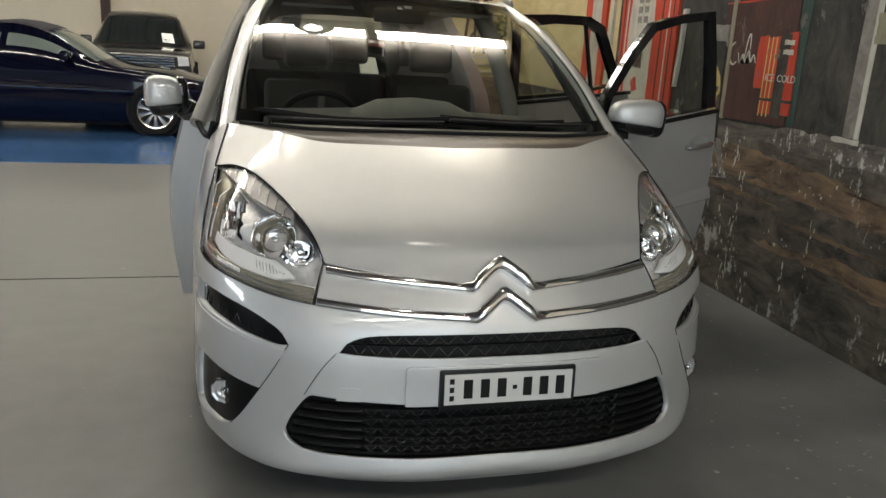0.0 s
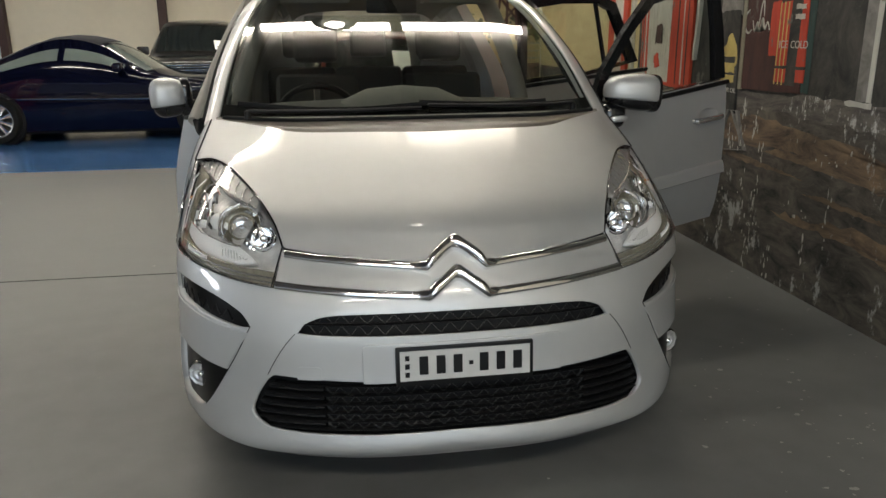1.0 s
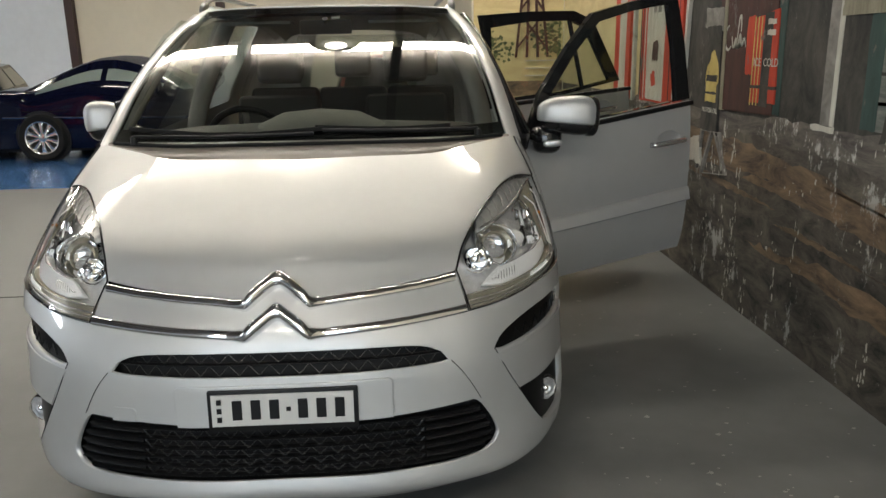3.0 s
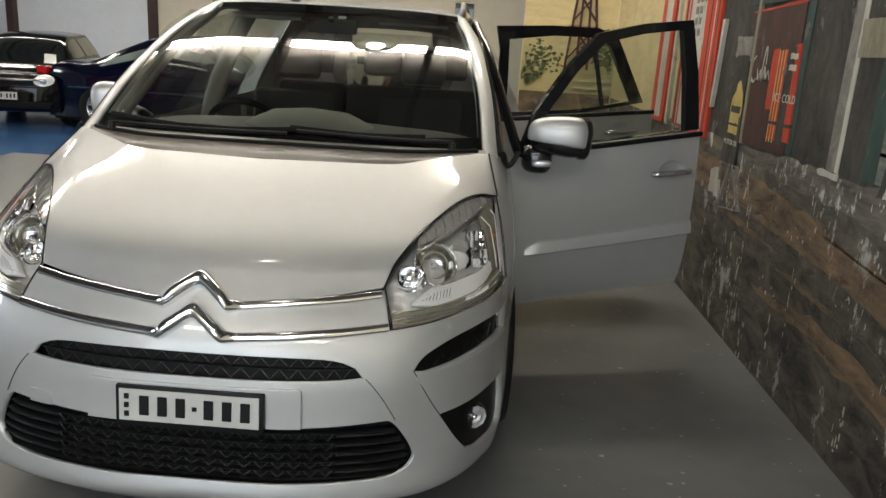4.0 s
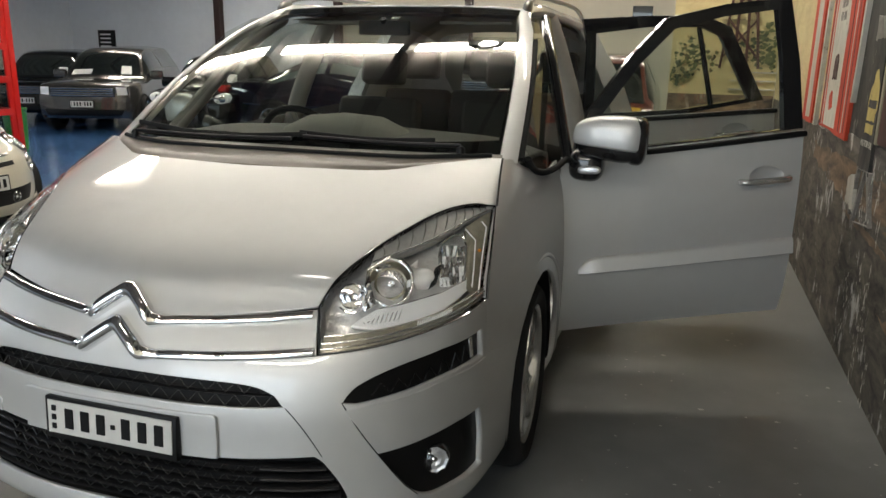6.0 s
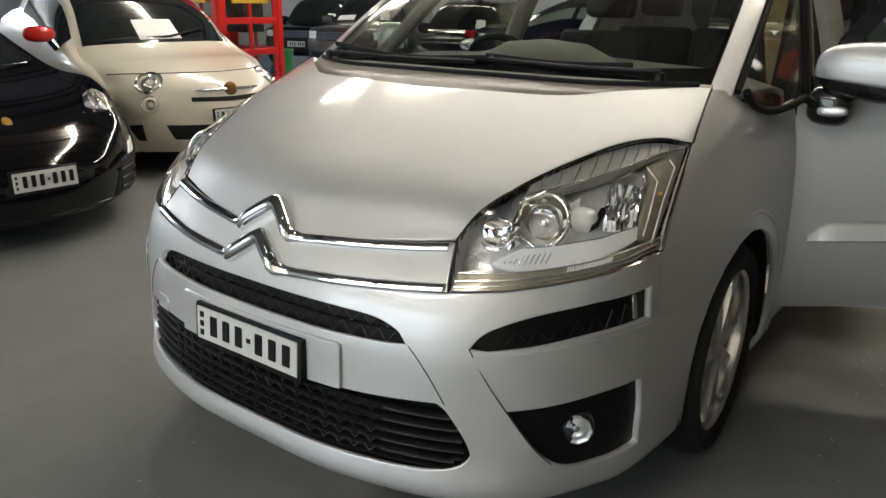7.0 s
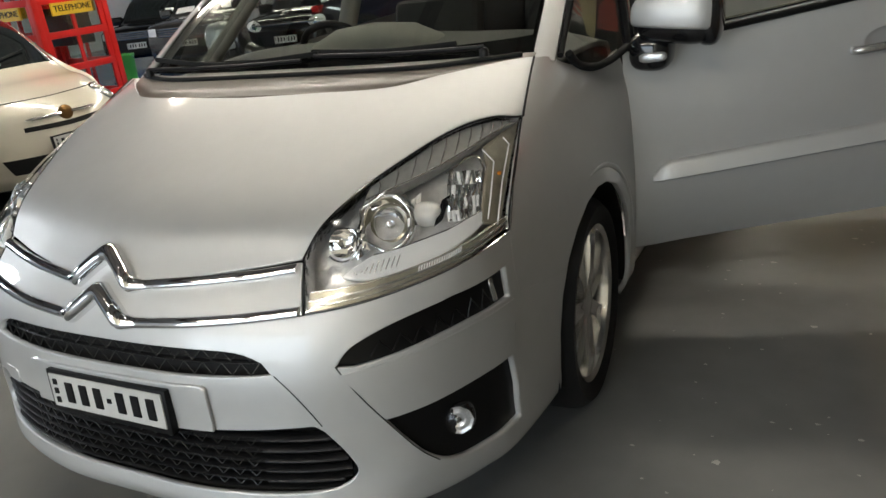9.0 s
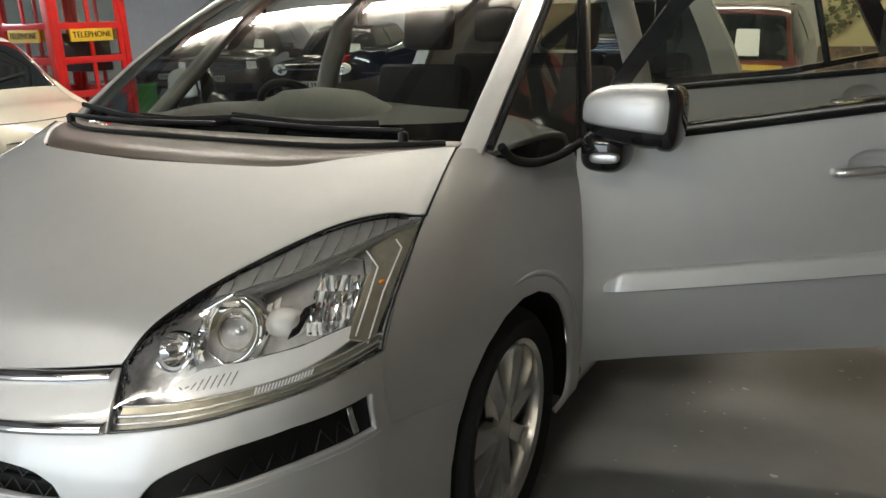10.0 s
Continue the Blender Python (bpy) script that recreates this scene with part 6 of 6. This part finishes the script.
# ---- the mural: an old roadside store painted flat on the wall ----
def mural_mat(name, base, dark, scale=(1, 1, 6), fleck=None, cover=0.62, rough=0.75):
    """Brush strokes along the wall in two tones, with scraped light flecks where asked for."""
    m = bpy.data.materials.new(name)
    m.use_nodes = True
    nt = m.node_tree
    b = nt.nodes["Principled BSDF"]
    b.inputs["Roughness"].default_value = rough
    tc, mp = nt.nodes.new("ShaderNodeTexCoord"), nt.nodes.new("ShaderNodeMapping")
    mp.inputs["Scale"].default_value = scale
    n1, r1 = nt.nodes.new("ShaderNodeTexNoise"), nt.nodes.new("ShaderNodeValToRGB")
    n1.inputs["Scale"].default_value, n1.inputs["Detail"].default_value, n1.inputs["Roughness"].default_value = 3.4, 13, 0.74
    n1.inputs["Distortion"].default_value = 0.6
    r1.color_ramp.elements[0].position, r1.color_ramp.elements[1].position = 0.36, 0.66
    r1.color_ramp.elements[0].color, r1.color_ramp.elements[1].color = (*dark, 1), (*base, 1)
    nt.links.new(tc.outputs["Object"], mp.inputs["Vector"])
    nt.links.new(mp.outputs["Vector"], n1.inputs["Vector"])
    nt.links.new(n1.outputs["Fac"], r1.inputs[0])
    col = r1.outputs[0]
    if fleck:
        n2, r2, mx = nt.nodes.new("ShaderNodeTexNoise"), nt.nodes.new("ShaderNodeValToRGB"), nt.nodes.new("ShaderNodeMix")
        mp2 = nt.nodes.new("ShaderNodeMapping")
        mp2.inputs["Scale"].default_value = (1.6, 1.6, 0.8)
        n2.inputs["Scale"].default_value, n2.inputs["Detail"].default_value, n2.inputs["Roughness"].default_value = 5.0, 12, 0.78
        r2.color_ramp.elements[0].position, r2.color_ramp.elements[1].position = cover, cover + 0.05
        mx.data_type = "RGBA"
        nt.links.new(tc.outputs["Object"], mp2.inputs["Vector"])
        nt.links.new(mp2.outputs["Vector"], n2.inputs["Vector"])
        n3, am, ad = nt.nodes.new("ShaderNodeTexNoise"), nt.nodes.new("ShaderNodeMath"), nt.nodes.new("ShaderNodeMath")
        n3.inputs["Scale"].default_value, n3.inputs["Detail"].default_value = 2.2, 3
        am.operation, ad.operation = "MULTIPLY_ADD", "ADD"
        am.inputs[1].default_value, am.inputs[2].default_value = 0.45, -0.225
        nt.links.new(tc.outputs["Object"], n3.inputs["Vector"])
        nt.links.new(n3.outputs["Fac"], am.inputs[0])
        nt.links.new(n2.outputs["Fac"], ad.inputs[0])
        nt.links.new(am.outputs[0], ad.inputs[1])
        nt.links.new(ad.outputs[0], r2.inputs[0])
        nt.links.new(r2.outputs[0], mx.inputs["Factor"])
        nt.links.new(col, mx.inputs["A"])
        mx.inputs["B"].default_value = (*fleck, 1)
        col = mx.outputs["Result"]
    nt.links.new(col, b.inputs["Base Color"])
    return m


P_GROUND = mural_mat("mural_ground", (0.165, 0.142, 0.112), (0.021, 0.020, 0.0185), (1, 1.2, 3.0), (0.42, 0.41, 0.385), 0.585)
P_EARTH = mural_mat("mural_earth", (0.30, 0.20, 0.12), (0.045, 0.035, 0.028), (1, 0.8, 2.8), (0.40, 0.37, 0.33), 0.60)
P_KERB = mural_mat("mural_kerb", (0.22, 0.19, 0.16), (0.045, 0.04, 0.036), (1, 0.8, 3), (0.58, 0.56, 0.52), 0.56)
P_DARK = mural_mat("mural_dark", (0.075, 0.068, 0.056), (0.010, 0.010, 0.0095), (1, 1.6, 0.9), (0.17, 0.16, 0.135), 0.60)
P_WOOD = mural_mat("mural_wood", (0.34, 0.31, 0.22), (0.17, 0.15, 0.10), (1, 6, 1), (0.13, 0.12, 0.10), 0.60)
P_GREEN = mural_mat("mural_green", (0.040, 0.085, 0.070), (0.022, 0.045, 0.04), (1, 5, 1), (0.13, 0.12, 0.10), 0.60)
P_MAROON = mural_mat("mural_maroon", (0.085, 0.03, 0.022), (0.04, 0.018, 0.015), (1, 4, 1), (0.13, 0.12, 0.10), 0.60)
P_RED = mural_mat("mural_red", (0.62, 0.07, 0.025), (0.42, 0.04, 0.02), (1, 5, 1), (0.13, 0.12, 0.10), 0.60)
P_WHITE = mural_mat("mural_white", (0.62, 0.60, 0.52), (0.42, 0.40, 0.34), (1, 3, 1), (0.13, 0.12, 0.10), 0.60)
P_YELLOW = mural_mat("mural_yellow", (0.62, 0.50, 0.16), (0.45, 0.34, 0.10), (1, 2, 2), (0.13, 0.12, 0.10), 0.60)
P_SKY = mural_mat("mural_sky", (0.66, 0.56, 0.30), (0.52, 0.42, 0.22), (1, 1, 3), (0.50, 0.42, 0.25), 0.66)
P_LEAF = mural_mat("mural_leaf", (0.10, 0.12, 0.05), (0.03, 0.04, 0.02), (4, 4, 4))
P_STONE = mural_mat("mural_boards", (0.22, 0.23, 0.20), (0.09, 0.10, 0.09), (1, 1, 8), (0.13, 0.12, 0.10), 0.60)
P_GREY = mural_mat("mural_grey", (0.30, 0.28, 0.25), (0.15, 0.14, 0.12), (1, 3, 3), (0.13, 0.12, 0.10), 0.60)

mural = thing("mural", "hand-painted mural of an old roadside store and fuel pump", "mural", pose(X_WALL, 2.5, 0))
LAYER = [0.004]


def paint(name, line, material, label="", level=None):
    """A flat patch of paint on the wall, as (y, z) corners; each later one lies a little over those before."""
    d = level if level is not None else LAYER[0]
    if level is None:
        LAYER[0] += 0.00025
    bm = bmesh.new()
    ring = [[bm.verts.new((off, y - 2.5, z)) for y, z in line] for off in (-d, 0.0)]
    bm.faces.new(ring[0])
    for k in range(len(line)):
        j = (k + 1) % len(line)
        bm.faces.new((ring[0][k], ring[0][j], ring[1][j], ring[1][k]))
    bmesh.ops.recalc_face_normals(bm, faces=bm.faces[:])
    return part(name, bm, material, mural, label, False)


def rect(y0, y1, z0, z1):
    return [(y0, z0), (y1, z0), (y1, z1), (y0, z1)]


def wobble(line, amount, seed, n=6):
    """The same outline with a loose hand: extra points, each moved a little."""
    rng, out = random.Random(seed), []
    for a, b in zip(line, line[1:] + line[:1]):
        for k in range(n):
            t = k / n
            out.append((a[0] + (b[0] - a[0]) * t + rng.uniform(-amount, amount), a[1] + (b[1] - a[1]) * t + rng.uniform(-amount, amount)))
    return out


paint("painted_backdrop", rect(-1.0, 4.55, 1.0, 3.2), P_DARK, "dark painted shop front")
paint("painted_sky", rect(4.55, 7.28, 1.0, 4.4), P_SKY, "yellow painted sky")
paint("painted_upper_wall", rect(-1.0, 4.55, 3.2, 4.55), P_STONE)
paint("painted_ground", rect(-1.0, 7.28, 0.0, 1.03), P_GROUND, "dark painted ground with scraped flecks")
paint("painted_earth", wobble([(-0.9, .55), (1.3, .62), (2.4, .75), (3.6, .72), (4.6, .8), (4.6, .90), (3.2, .93), (2.2, .86), (1.0, .75), (-0.9, .68)], .02, 1, 12), P_EARTH)
paint("painted_earth", wobble([(-0.9, .20), (0.6, .24), (1.8, .36), (2.6, .40), (1.9, .46), (0.8, .40), (-0.9, .34)], .02, 2, 12), P_EARTH)
paint("painted_kerb", wobble([(-0.9, .84), (1.0, .88), (2.0, .93), (3.4, .97), (4.6, 1.0), (4.6, 1.05), (3.0, 1.04), (2.0, 1.055), (0.5, 1.06), (-0.9, 1.06)], .012, 3, 14), P_KERB, "painted stone kerb")
for k, (y0, y1, z0, z1, h) in enumerate(((1.9, 3.4, .76, .83, .05), (1.2, 2.7, .66, .72, .035), (2.3, 3.5, .62, .66, .03), (0.4, 1.7, .70, .70, .04), (-.3, 1.2, .48, .55, .03), (1.4, 2.3, .52, .55, .02), (-.4, .9, .84, .86, .035))):
    paint("painted_streak", wobble([(y0, z0), ((y0 + y1) / 2, (z0 + z1) / 2 - h * .3), (y1, z1), (y1 - .15, z1 + h), ((y0 + y1) / 2, (z0 + z1) / 2 + h), (y0 + .2, z0 + h * .7)], .005, 200 + k, 14), P_EARTH)
# open doorway, posts, boards
paint("painted_post", wobble(rect(2.36, 2.44, 1.07, 3.0), .004, 4), P_GREEN)
paint("painted_post", wobble([(1.90, 1.06), (1.99, 1.06), (2.0, 3.0), (1.91, 3.0)], .004, 5), P_GREY)
paint("painted_post_edge", wobble([(1.885, 1.06), (1.915, 1.06), (1.93, 3.0), (1.895, 3.0)], .003, 6), P_WHITE)
paint("painted_block", wobble(rect(1.88, 2.06, 1.035, 1.06), .004, 7), P_WHITE)
paint("painted_board", rect(-1.0, 1.60, 1.07, 1.50), P_STONE, "painted horizontal boards")
for k in range(3):
    paint("painted_gap", wobble(rect(-1.0, 1.60, 1.17 + .11 * k, 1.18 + .11 * k), .004, 8 + k, 20), P_DARK)
paint("painted_jamb", wobble(rect(1.60, 1.70, 1.07, 1.5), .004, 12), P_GREEN)
paint("painted_sign_board", wobble([(-1.0, 1.50), (1.90, 1.50), (1.90, 1.64), (-1.0, 1.66)], .005, 13, 10), P_WOOD, "blank wooden sign board")
for k, y in enumerate((1.72, 1.40)):
    paint("painted_lantern", wobble([(y - .06, 1.65), (y + .06, 1.65), (y + .07, 1.85), (y - .07, 1.85)], .006, 15 + k), P_MAROON if k else P_DARK)
    for j in range(4):
        paint("painted_line", rect(y - .05, y + .05, 1.68 + .04 * j, 1.688 + .04 * j), P_GREY)
# bench
paint("painted_bench_top", wobble([(.2, 1.29), (1.50, 1.28), (1.53, 1.33), (.2, 1.36)], .004, 20), P_DARK)
paint("painted_bench_leg", wobble([(1.44, 1.29), (1.50, 1.29), (1.56, 1.03), (1.50, 1.03)], .003, 21), P_DARK)
paint("painted_bench_leg_edge", wobble([(1.43, 1.22), (1.45, 1.22), (1.52, 1.03), (1.485, 1.03)], .003, 22), P_WHITE)
paint("painted_bench_upright", wobble([(1.34, 1.33), (1.37, 1.33), (1.36, 1.49), (1.33, 1.49)], .003, 23), P_WHITE)
# drinks cooler
paint("painted_cooler", wobble([(2.42, 1.06), (3.08, 1.05), (3.10, 1.72), (2.44, 1.74)], .004, 24), P_MAROON, "dark maroon drinks cooler")
paint("painted_cooler_lid", wobble([(2.44, 1.735), (3.10, 1.715), (3.10, 1.725), (2.44, 1.75)], .002, 25), P_RED)
paint("painted_cooler_front", wobble([(2.40, 1.12), (2.66, 1.11), (2.66, 1.52), (2.42, 1.56)], .004, 26), P_RED, "red drinks cooler front")
paint("painted_cooler_side", wobble([(2.66, 1.25), (2.74, 1.25), (2.74, 1.53), (2.66, 1.54)], .004, 27), P_RED)
paint("painted_cooler_panel", wobble([(2.47, 1.10), (2.56, 1.10), (2.56, 1.54), (2.47, 1.55)], .003, 28), P_DARK)
for y in (2.58, 2.615, 2.65):
    paint("painted_line", wobble([(y, 1.10), (y + .008, 1.10), (y + .012, 1.53), (y + .002, 1.53)], .001, int(y * 1000)), P_YELLOW)
paint("painted_gap", wobble(rect(2.40, 2.66, 1.185, 1.20), .003, 29), P_DARK)


def lettering(body, y, z, size, material, level, slant=0.0):
    fc = bpy.data.curves.new("lettering", "FONT")
    fc.body, fc.size, fc.align_x, fc.align_y, fc.extrude, fc.shear = body, size, "CENTER", "CENTER", .0006, slant
    o = bpy.data.objects.new("lettering", fc)
    scene.collection.objects.link(o)
    bpy.context.view_layer.update()
    tm = bpy.data.meshes.new_from_object(o.evaluated_get(bpy.context.evaluated_depsgraph_get()))
    bpy.data.objects.remove(o)
    tm.transform(pose(-level, y - 2.5, z, 90, 0, -90))
    part("painted_lettering", tm, material, mural, "painted lettering", False)


lettering("ICE", 2.60, 1.31, .055, P_WHITE, LAYER[0] + .0015)
lettering("COLD", 2.46, 1.31, .055, P_WHITE, LAYER[0] + .0015)
# flowing white ribbon ornament
def ribbon(pts, width):
    """A brush stroke of even width along a line of (y, z)."""
    line = smooth_line(pts, 6)
    left, right = [], []
    for i, p in enumerate(line):
        d = line[min(i + 1, len(line) - 1)] - line[max(i - 1, 0)]
        n = np.array([-d[1], d[0]]) / (np.hypot(*d) + 1e-9) * width * (0.35 + 0.65 * math.sin(math.pi * (i + .5) / len(line)))
        left.append(tuple(p + n))
        right.append(tuple(p - n))
    paint("painted_stroke", left + right[::-1], P_WHITE)


ribbon([(2.965, 1.50), (3.0, 1.47), (3.0, 1.40), (2.965, 1.37), (2.93, 1.39)], .007)
ribbon([(2.925, 1.44), (2.90, 1.38), (2.875, 1.43), (2.85, 1.38), (2.825, 1.45), (2.80, 1.39), (2.775, 1.43), (2.75, 1.385)], .006)
ribbon([(2.86, 1.40), (2.845, 1.52), (2.825, 1.54), (2.815, 1.46)], .005)
for k in range(2):
    paint("painted_bar", wobble(rect(2.44 + .0, 2.52, 1.44 + .05 * k, 1.465 + .05 * k), .003, 48 + k), P_WHITE)
# shelf window with bottles and packets above
paint("painted_window", rect(2.40, 3.12, 1.78, 2.6), P_DARK)
paint("painted_window_frame", wobble(rect(2.36, 3.14, 1.755, 1.80), .004, 50), P_GREEN)
for k, (y, m, h) in enumerate(((3.08, P_RED, .16), (3.03, P_YELLOW, .2), (2.95, P_YELLOW, .22), (2.88, P_WHITE, .16), (2.80, P_YELLOW, .24), (2.72, P_GREY, .2), (2.63, P_GREY, .22), (2.54, P_GREY, .2))):
    paint("painted_packet", wobble([(y - .03, 1.80), (y + .03, 1.80), (y + .035, 1.80 + h), (y - .02, 1.80 + h)], .004, 60 + k), m)
# slim post and hanging board
paint("painted_post", wobble([(2.985, 1.05), (3.02, 1.05), (3.06, 3.0), (3.02, 3.0)], .003, 70), P_WOOD)
paint("painted_notice", wobble([(3.04, 1.47), (3.28, 1.49), (3.28, 1.60), (3.04, 1.60)], .005, 71), P_GREY)
# folding sign
paint("painted_sign", wobble([(3.03, .90), (3.27, .92), (3.25, 1.50), (3.05, 1.50)], .004, 72), P_DARK, "dark folding sign")
paint("painted_shape", smooth_line([(3.06, 1.18), (3.22, 1.18), (3.22, 1.27), (3.18, 1.31), (3.17, 1.35), (3.13, 1.37), (3.10, 1.34), (3.06, 1.28)], 4, True), P_YELLOW)
for k, (z, h) in enumerate(((1.215, .035), (1.16, .04), (1.105, .045))):
    paint("painted_bar", wobble(rect(3.07, 3.22, z - h / 2, z + h / 2), .003, 174 + k), P_YELLOW if k else P_DARK)
lettering("MOTOR OIL", 3.14, 1.035, .04, P_WHITE, LAYER[0] + .0015)
# stool with its legs
for a, b in (((3.24, .92), (3.30, .68)), ((3.06, .92), (2.88, .70)), ((3.10, .92), (3.22, .66)), ((3.00, .92), (2.92, .72)), ((3.22, .66), (2.88, .70)), ((3.25, .91), (3.02, .92))):
    d = .012
    paint("painted_stool_leg", [(a[0] - d, a[1]), (a[0] + d, a[1] + .002), (b[0] + d, b[1] + .002), (b[0] - d, b[1])], P_GREY)
paint("painted_cloth", wobble([(3.22, .70), (3.40, .72), (3.40, .86), (3.28, .88)], .01, 80), P_WHITE)
# pale scrapes where the paint has chipped away, many of them in vertical runs
scrape_rng = random.Random(21)
bm = bmesh.new()
for c in range(38):
    y0, z0, n = scrape_rng.uniform(-.2, 3.2), scrape_rng.uniform(.10, 1.0), scrape_rng.randint(4, 13)
    run = scrape_rng.random() < .6
    for k in range(n):
        y, z = y0 + scrape_rng.gauss(0, .018 if run else .07), z0 + scrape_rng.gauss(0, .07 if run else .025)
        w, h = scrape_rng.uniform(.002, .007), scrape_rng.uniform(.005, .026) * (1.3 if run else .6)
        if .03 < z < 1.06:
            m, turn = scrape_rng.randint(5, 8), scrape_rng.uniform(0, 6)
            bm.faces.new([bm.verts.new((-LAYER[0] - .002, y - 2.5 + w * scrape_rng.uniform(.5, 1.4) * math.cos(turn + 6.283 * i / m), z + h * scrape_rng.uniform(.5, 1.3) * math.sin(turn + 6.283 * i / m))) for i in range(m)])
tagged(part("painted_scraping", bm, P_WHITE, mural, "pale scraped flecks", False), kind="stuff")
# red fuel pump
paint("painted_pump", wobble([(3.64, 1.0), (4.46, 1.02), (4.48, 2.4), (3.66, 2.35)], .006, 81), P_RED, "red and white painted fuel pump")
paint("painted_pump_front", wobble([(3.97, 1.03), (4.33, 1.03), (4.34, 1.6), (4.30, 2.15), (4.15, 2.22), (4.0, 2.14), (3.96, 1.6)], .003, 85), P_WHITE)
for y in (3.70, 3.76, 3.84, 4.37, 4.42):
    paint("painted_line", wobble([(y, 1.03), (y + .018, 1.03), (y + .018, 2.3), (y, 2.3)], .003, int(1000 * y)), P_WHITE if y in (3.76, 4.37) else P_MAROON)
for k in range(5):
    for j in (0, 1):
        paint("painted_bar", wobble(rect(4.06 + .09 * j, 4.12 + .09 * j, 1.62 + .07 * k, 1.665 + .07 * k), .003, 90 + k * 2 + j), P_GREY)
paint("painted_mark", wobble([(4.09, 1.30), (4.21, 1.30), (4.19, 1.42), (4.11, 1.44)], .01, 101), P_MAROON)
paint("painted_mark", wobble([(4.11, 1.14), (4.19, 1.12), (4.22, 1.2), (4.15, 1.24)], .01, 102), P_RED)
paint("painted_hose", wobble([(3.58, 1.2), (3.61, 1.2), (3.58, 1.7), (3.54, 1.7)], .004, 103), P_WHITE)
# second pump and a white pole farther on
paint("painted_pump", wobble([(4.75, 1.0), (5.15, 1.0), (5.15, 2.3), (4.75, 2.3)], .006, 104), P_RED)
paint("painted_pump_front", wobble([(4.84, 1.03), (5.02, 1.03), (5.02, 2.2), (4.84, 2.2)], .006, 105), P_WHITE)
paint("painted_pole", wobble([(4.62, 1.0), (4.67, 1.0), (4.69, 3.2), (4.65, 3.2)], .004, 106), P_WHITE)


# cross wall: yellow sky, a derrick, trees, a fence
mural_b = thing("mural_landscape", "painted yellow sky with a derrick and trees", "mural", pose(1.64, 7.3, 0))
LAYER_B = [0.004]


def paint_b(name, line, material):
    bm = bmesh.new()
    d = LAYER_B[0]
    LAYER_B[0] += 0.00012
    ring = [[bm.verts.new((x - 1.64, off, z)) for x, z in line] for off in (-d, 0.0)]
    bm.faces.new(ring[0])
    for k in range(len(line)):
        j = (k + 1) % len(line)
        bm.faces.new((ring[0][k], ring[0][j], ring[1][j], ring[1][k]))
    bmesh.ops.recalc_face_normals(bm, faces=bm.faces[:])
    part(name, bm, material, mural_b, "", False)


paint_b("painted_sky", rect(1.14, 2.12, 1.0, 4.4), P_SKY)
paint_b("painted_field", rect(1.14, 2.12, 0.0, 1.05), P_EARTH)
P_LEAF_LIGHT = mural_mat("mural_leaf_light", (0.20, 0.21, 0.09), (0.08, 0.10, 0.04), (5, 5, 5))
leaf_rng = random.Random(3)
for x, z, r in ((1.30, 1.45, .16), (1.45, 1.38, .15), (1.92, 1.50, .17), (2.03, 1.62, .16), (2.05, 1.38, .14), (1.25, 1.25, .13)):
    for k in range(40):
        a, q = leaf_rng.uniform(0, 6.283), r * leaf_rng.random() ** .6
        cx, cz, n = min(x + q * math.cos(a), 2.08), z + q * math.sin(a) * .9, leaf_rng.randint(7, 11)
        w = leaf_rng.uniform(.010, .028)
        turn = leaf_rng.uniform(0, 6)
        paint_b("painted_leaf", [(max(1.145, min(2.118, cx + w * leaf_rng.uniform(.5, 1.3) * math.cos(turn + 6.283 * i / n))), cz + w * leaf_rng.uniform(.4, 1.1) * math.sin(turn + 6.283 * i / n)) for i in range(n)], P_LEAF_LIGHT if k % 2 == 0 else P_LEAF)
for a, b in (((1.60, 1.3), (1.70, 2.3)), ((1.95, 1.3), (1.84, 2.3)), ((1.72, 1.3), (1.74, 2.3)), ((1.84, 1.3), (1.80, 2.3)), ((1.61, 1.4), (1.90, 1.75)), ((1.93, 1.4), (1.65, 1.75)), ((1.65, 1.8), (1.88, 2.1)), ((1.89, 1.8), (1.68, 2.1)), ((1.60, 1.75), (1.92, 1.75)), ((1.66, 2.1), (1.88, 2.1))):
    paint_b("painted_strut", [(a[0] - .012, a[1]), (a[0] + .012, a[1] + .003), (b[0] + .012, b[1] + .003), (b[0] - .012, b[1])], P_MAROON)
for z in (1.10, 1.18, 1.26):
    paint_b("painted_fence", rect(1.7, 2.12, z, z + .012), P_WHITE)

# ---- small marks on the floor ----
rng = random.Random(5)
bm = bmesh.new()
for k in range(240):
    near = k < 140
    x, y = (rng.uniform(1.0, 2.08), rng.uniform(0.2, 3.6)) if near else (rng.uniform(-3.2, 1.9), rng.uniform(-0.9, 3.8))
    if k % 3 == 0:
        x, y = min(2.09, 1.45 + rng.gauss(0, .22)), 0.75 + rng.gauss(0, .28)
    r = rng.uniform(0.002, 0.008) * (1.7 if rng.random() < 0.2 else 1)
    n, turn = rng.randint(5, 8), rng.uniform(0, 6)
    bm.faces.new([bm.verts.new((x + r * rng.uniform(.5, 1.5) * math.cos(turn + 6.283 * i / n), y + r * rng.uniform(.4, 1.1) * math.sin(turn + 6.283 * i / n), 0.0025)) for i in range(n)])
tagged(part("paint_chips", bm, mat("chip_paint", (0.38, 0.37, 0.34), 0.6, 0, 0, 0.2, 40), smooth=False), "pale chips and specks on the floor", "debris", kind="stuff")
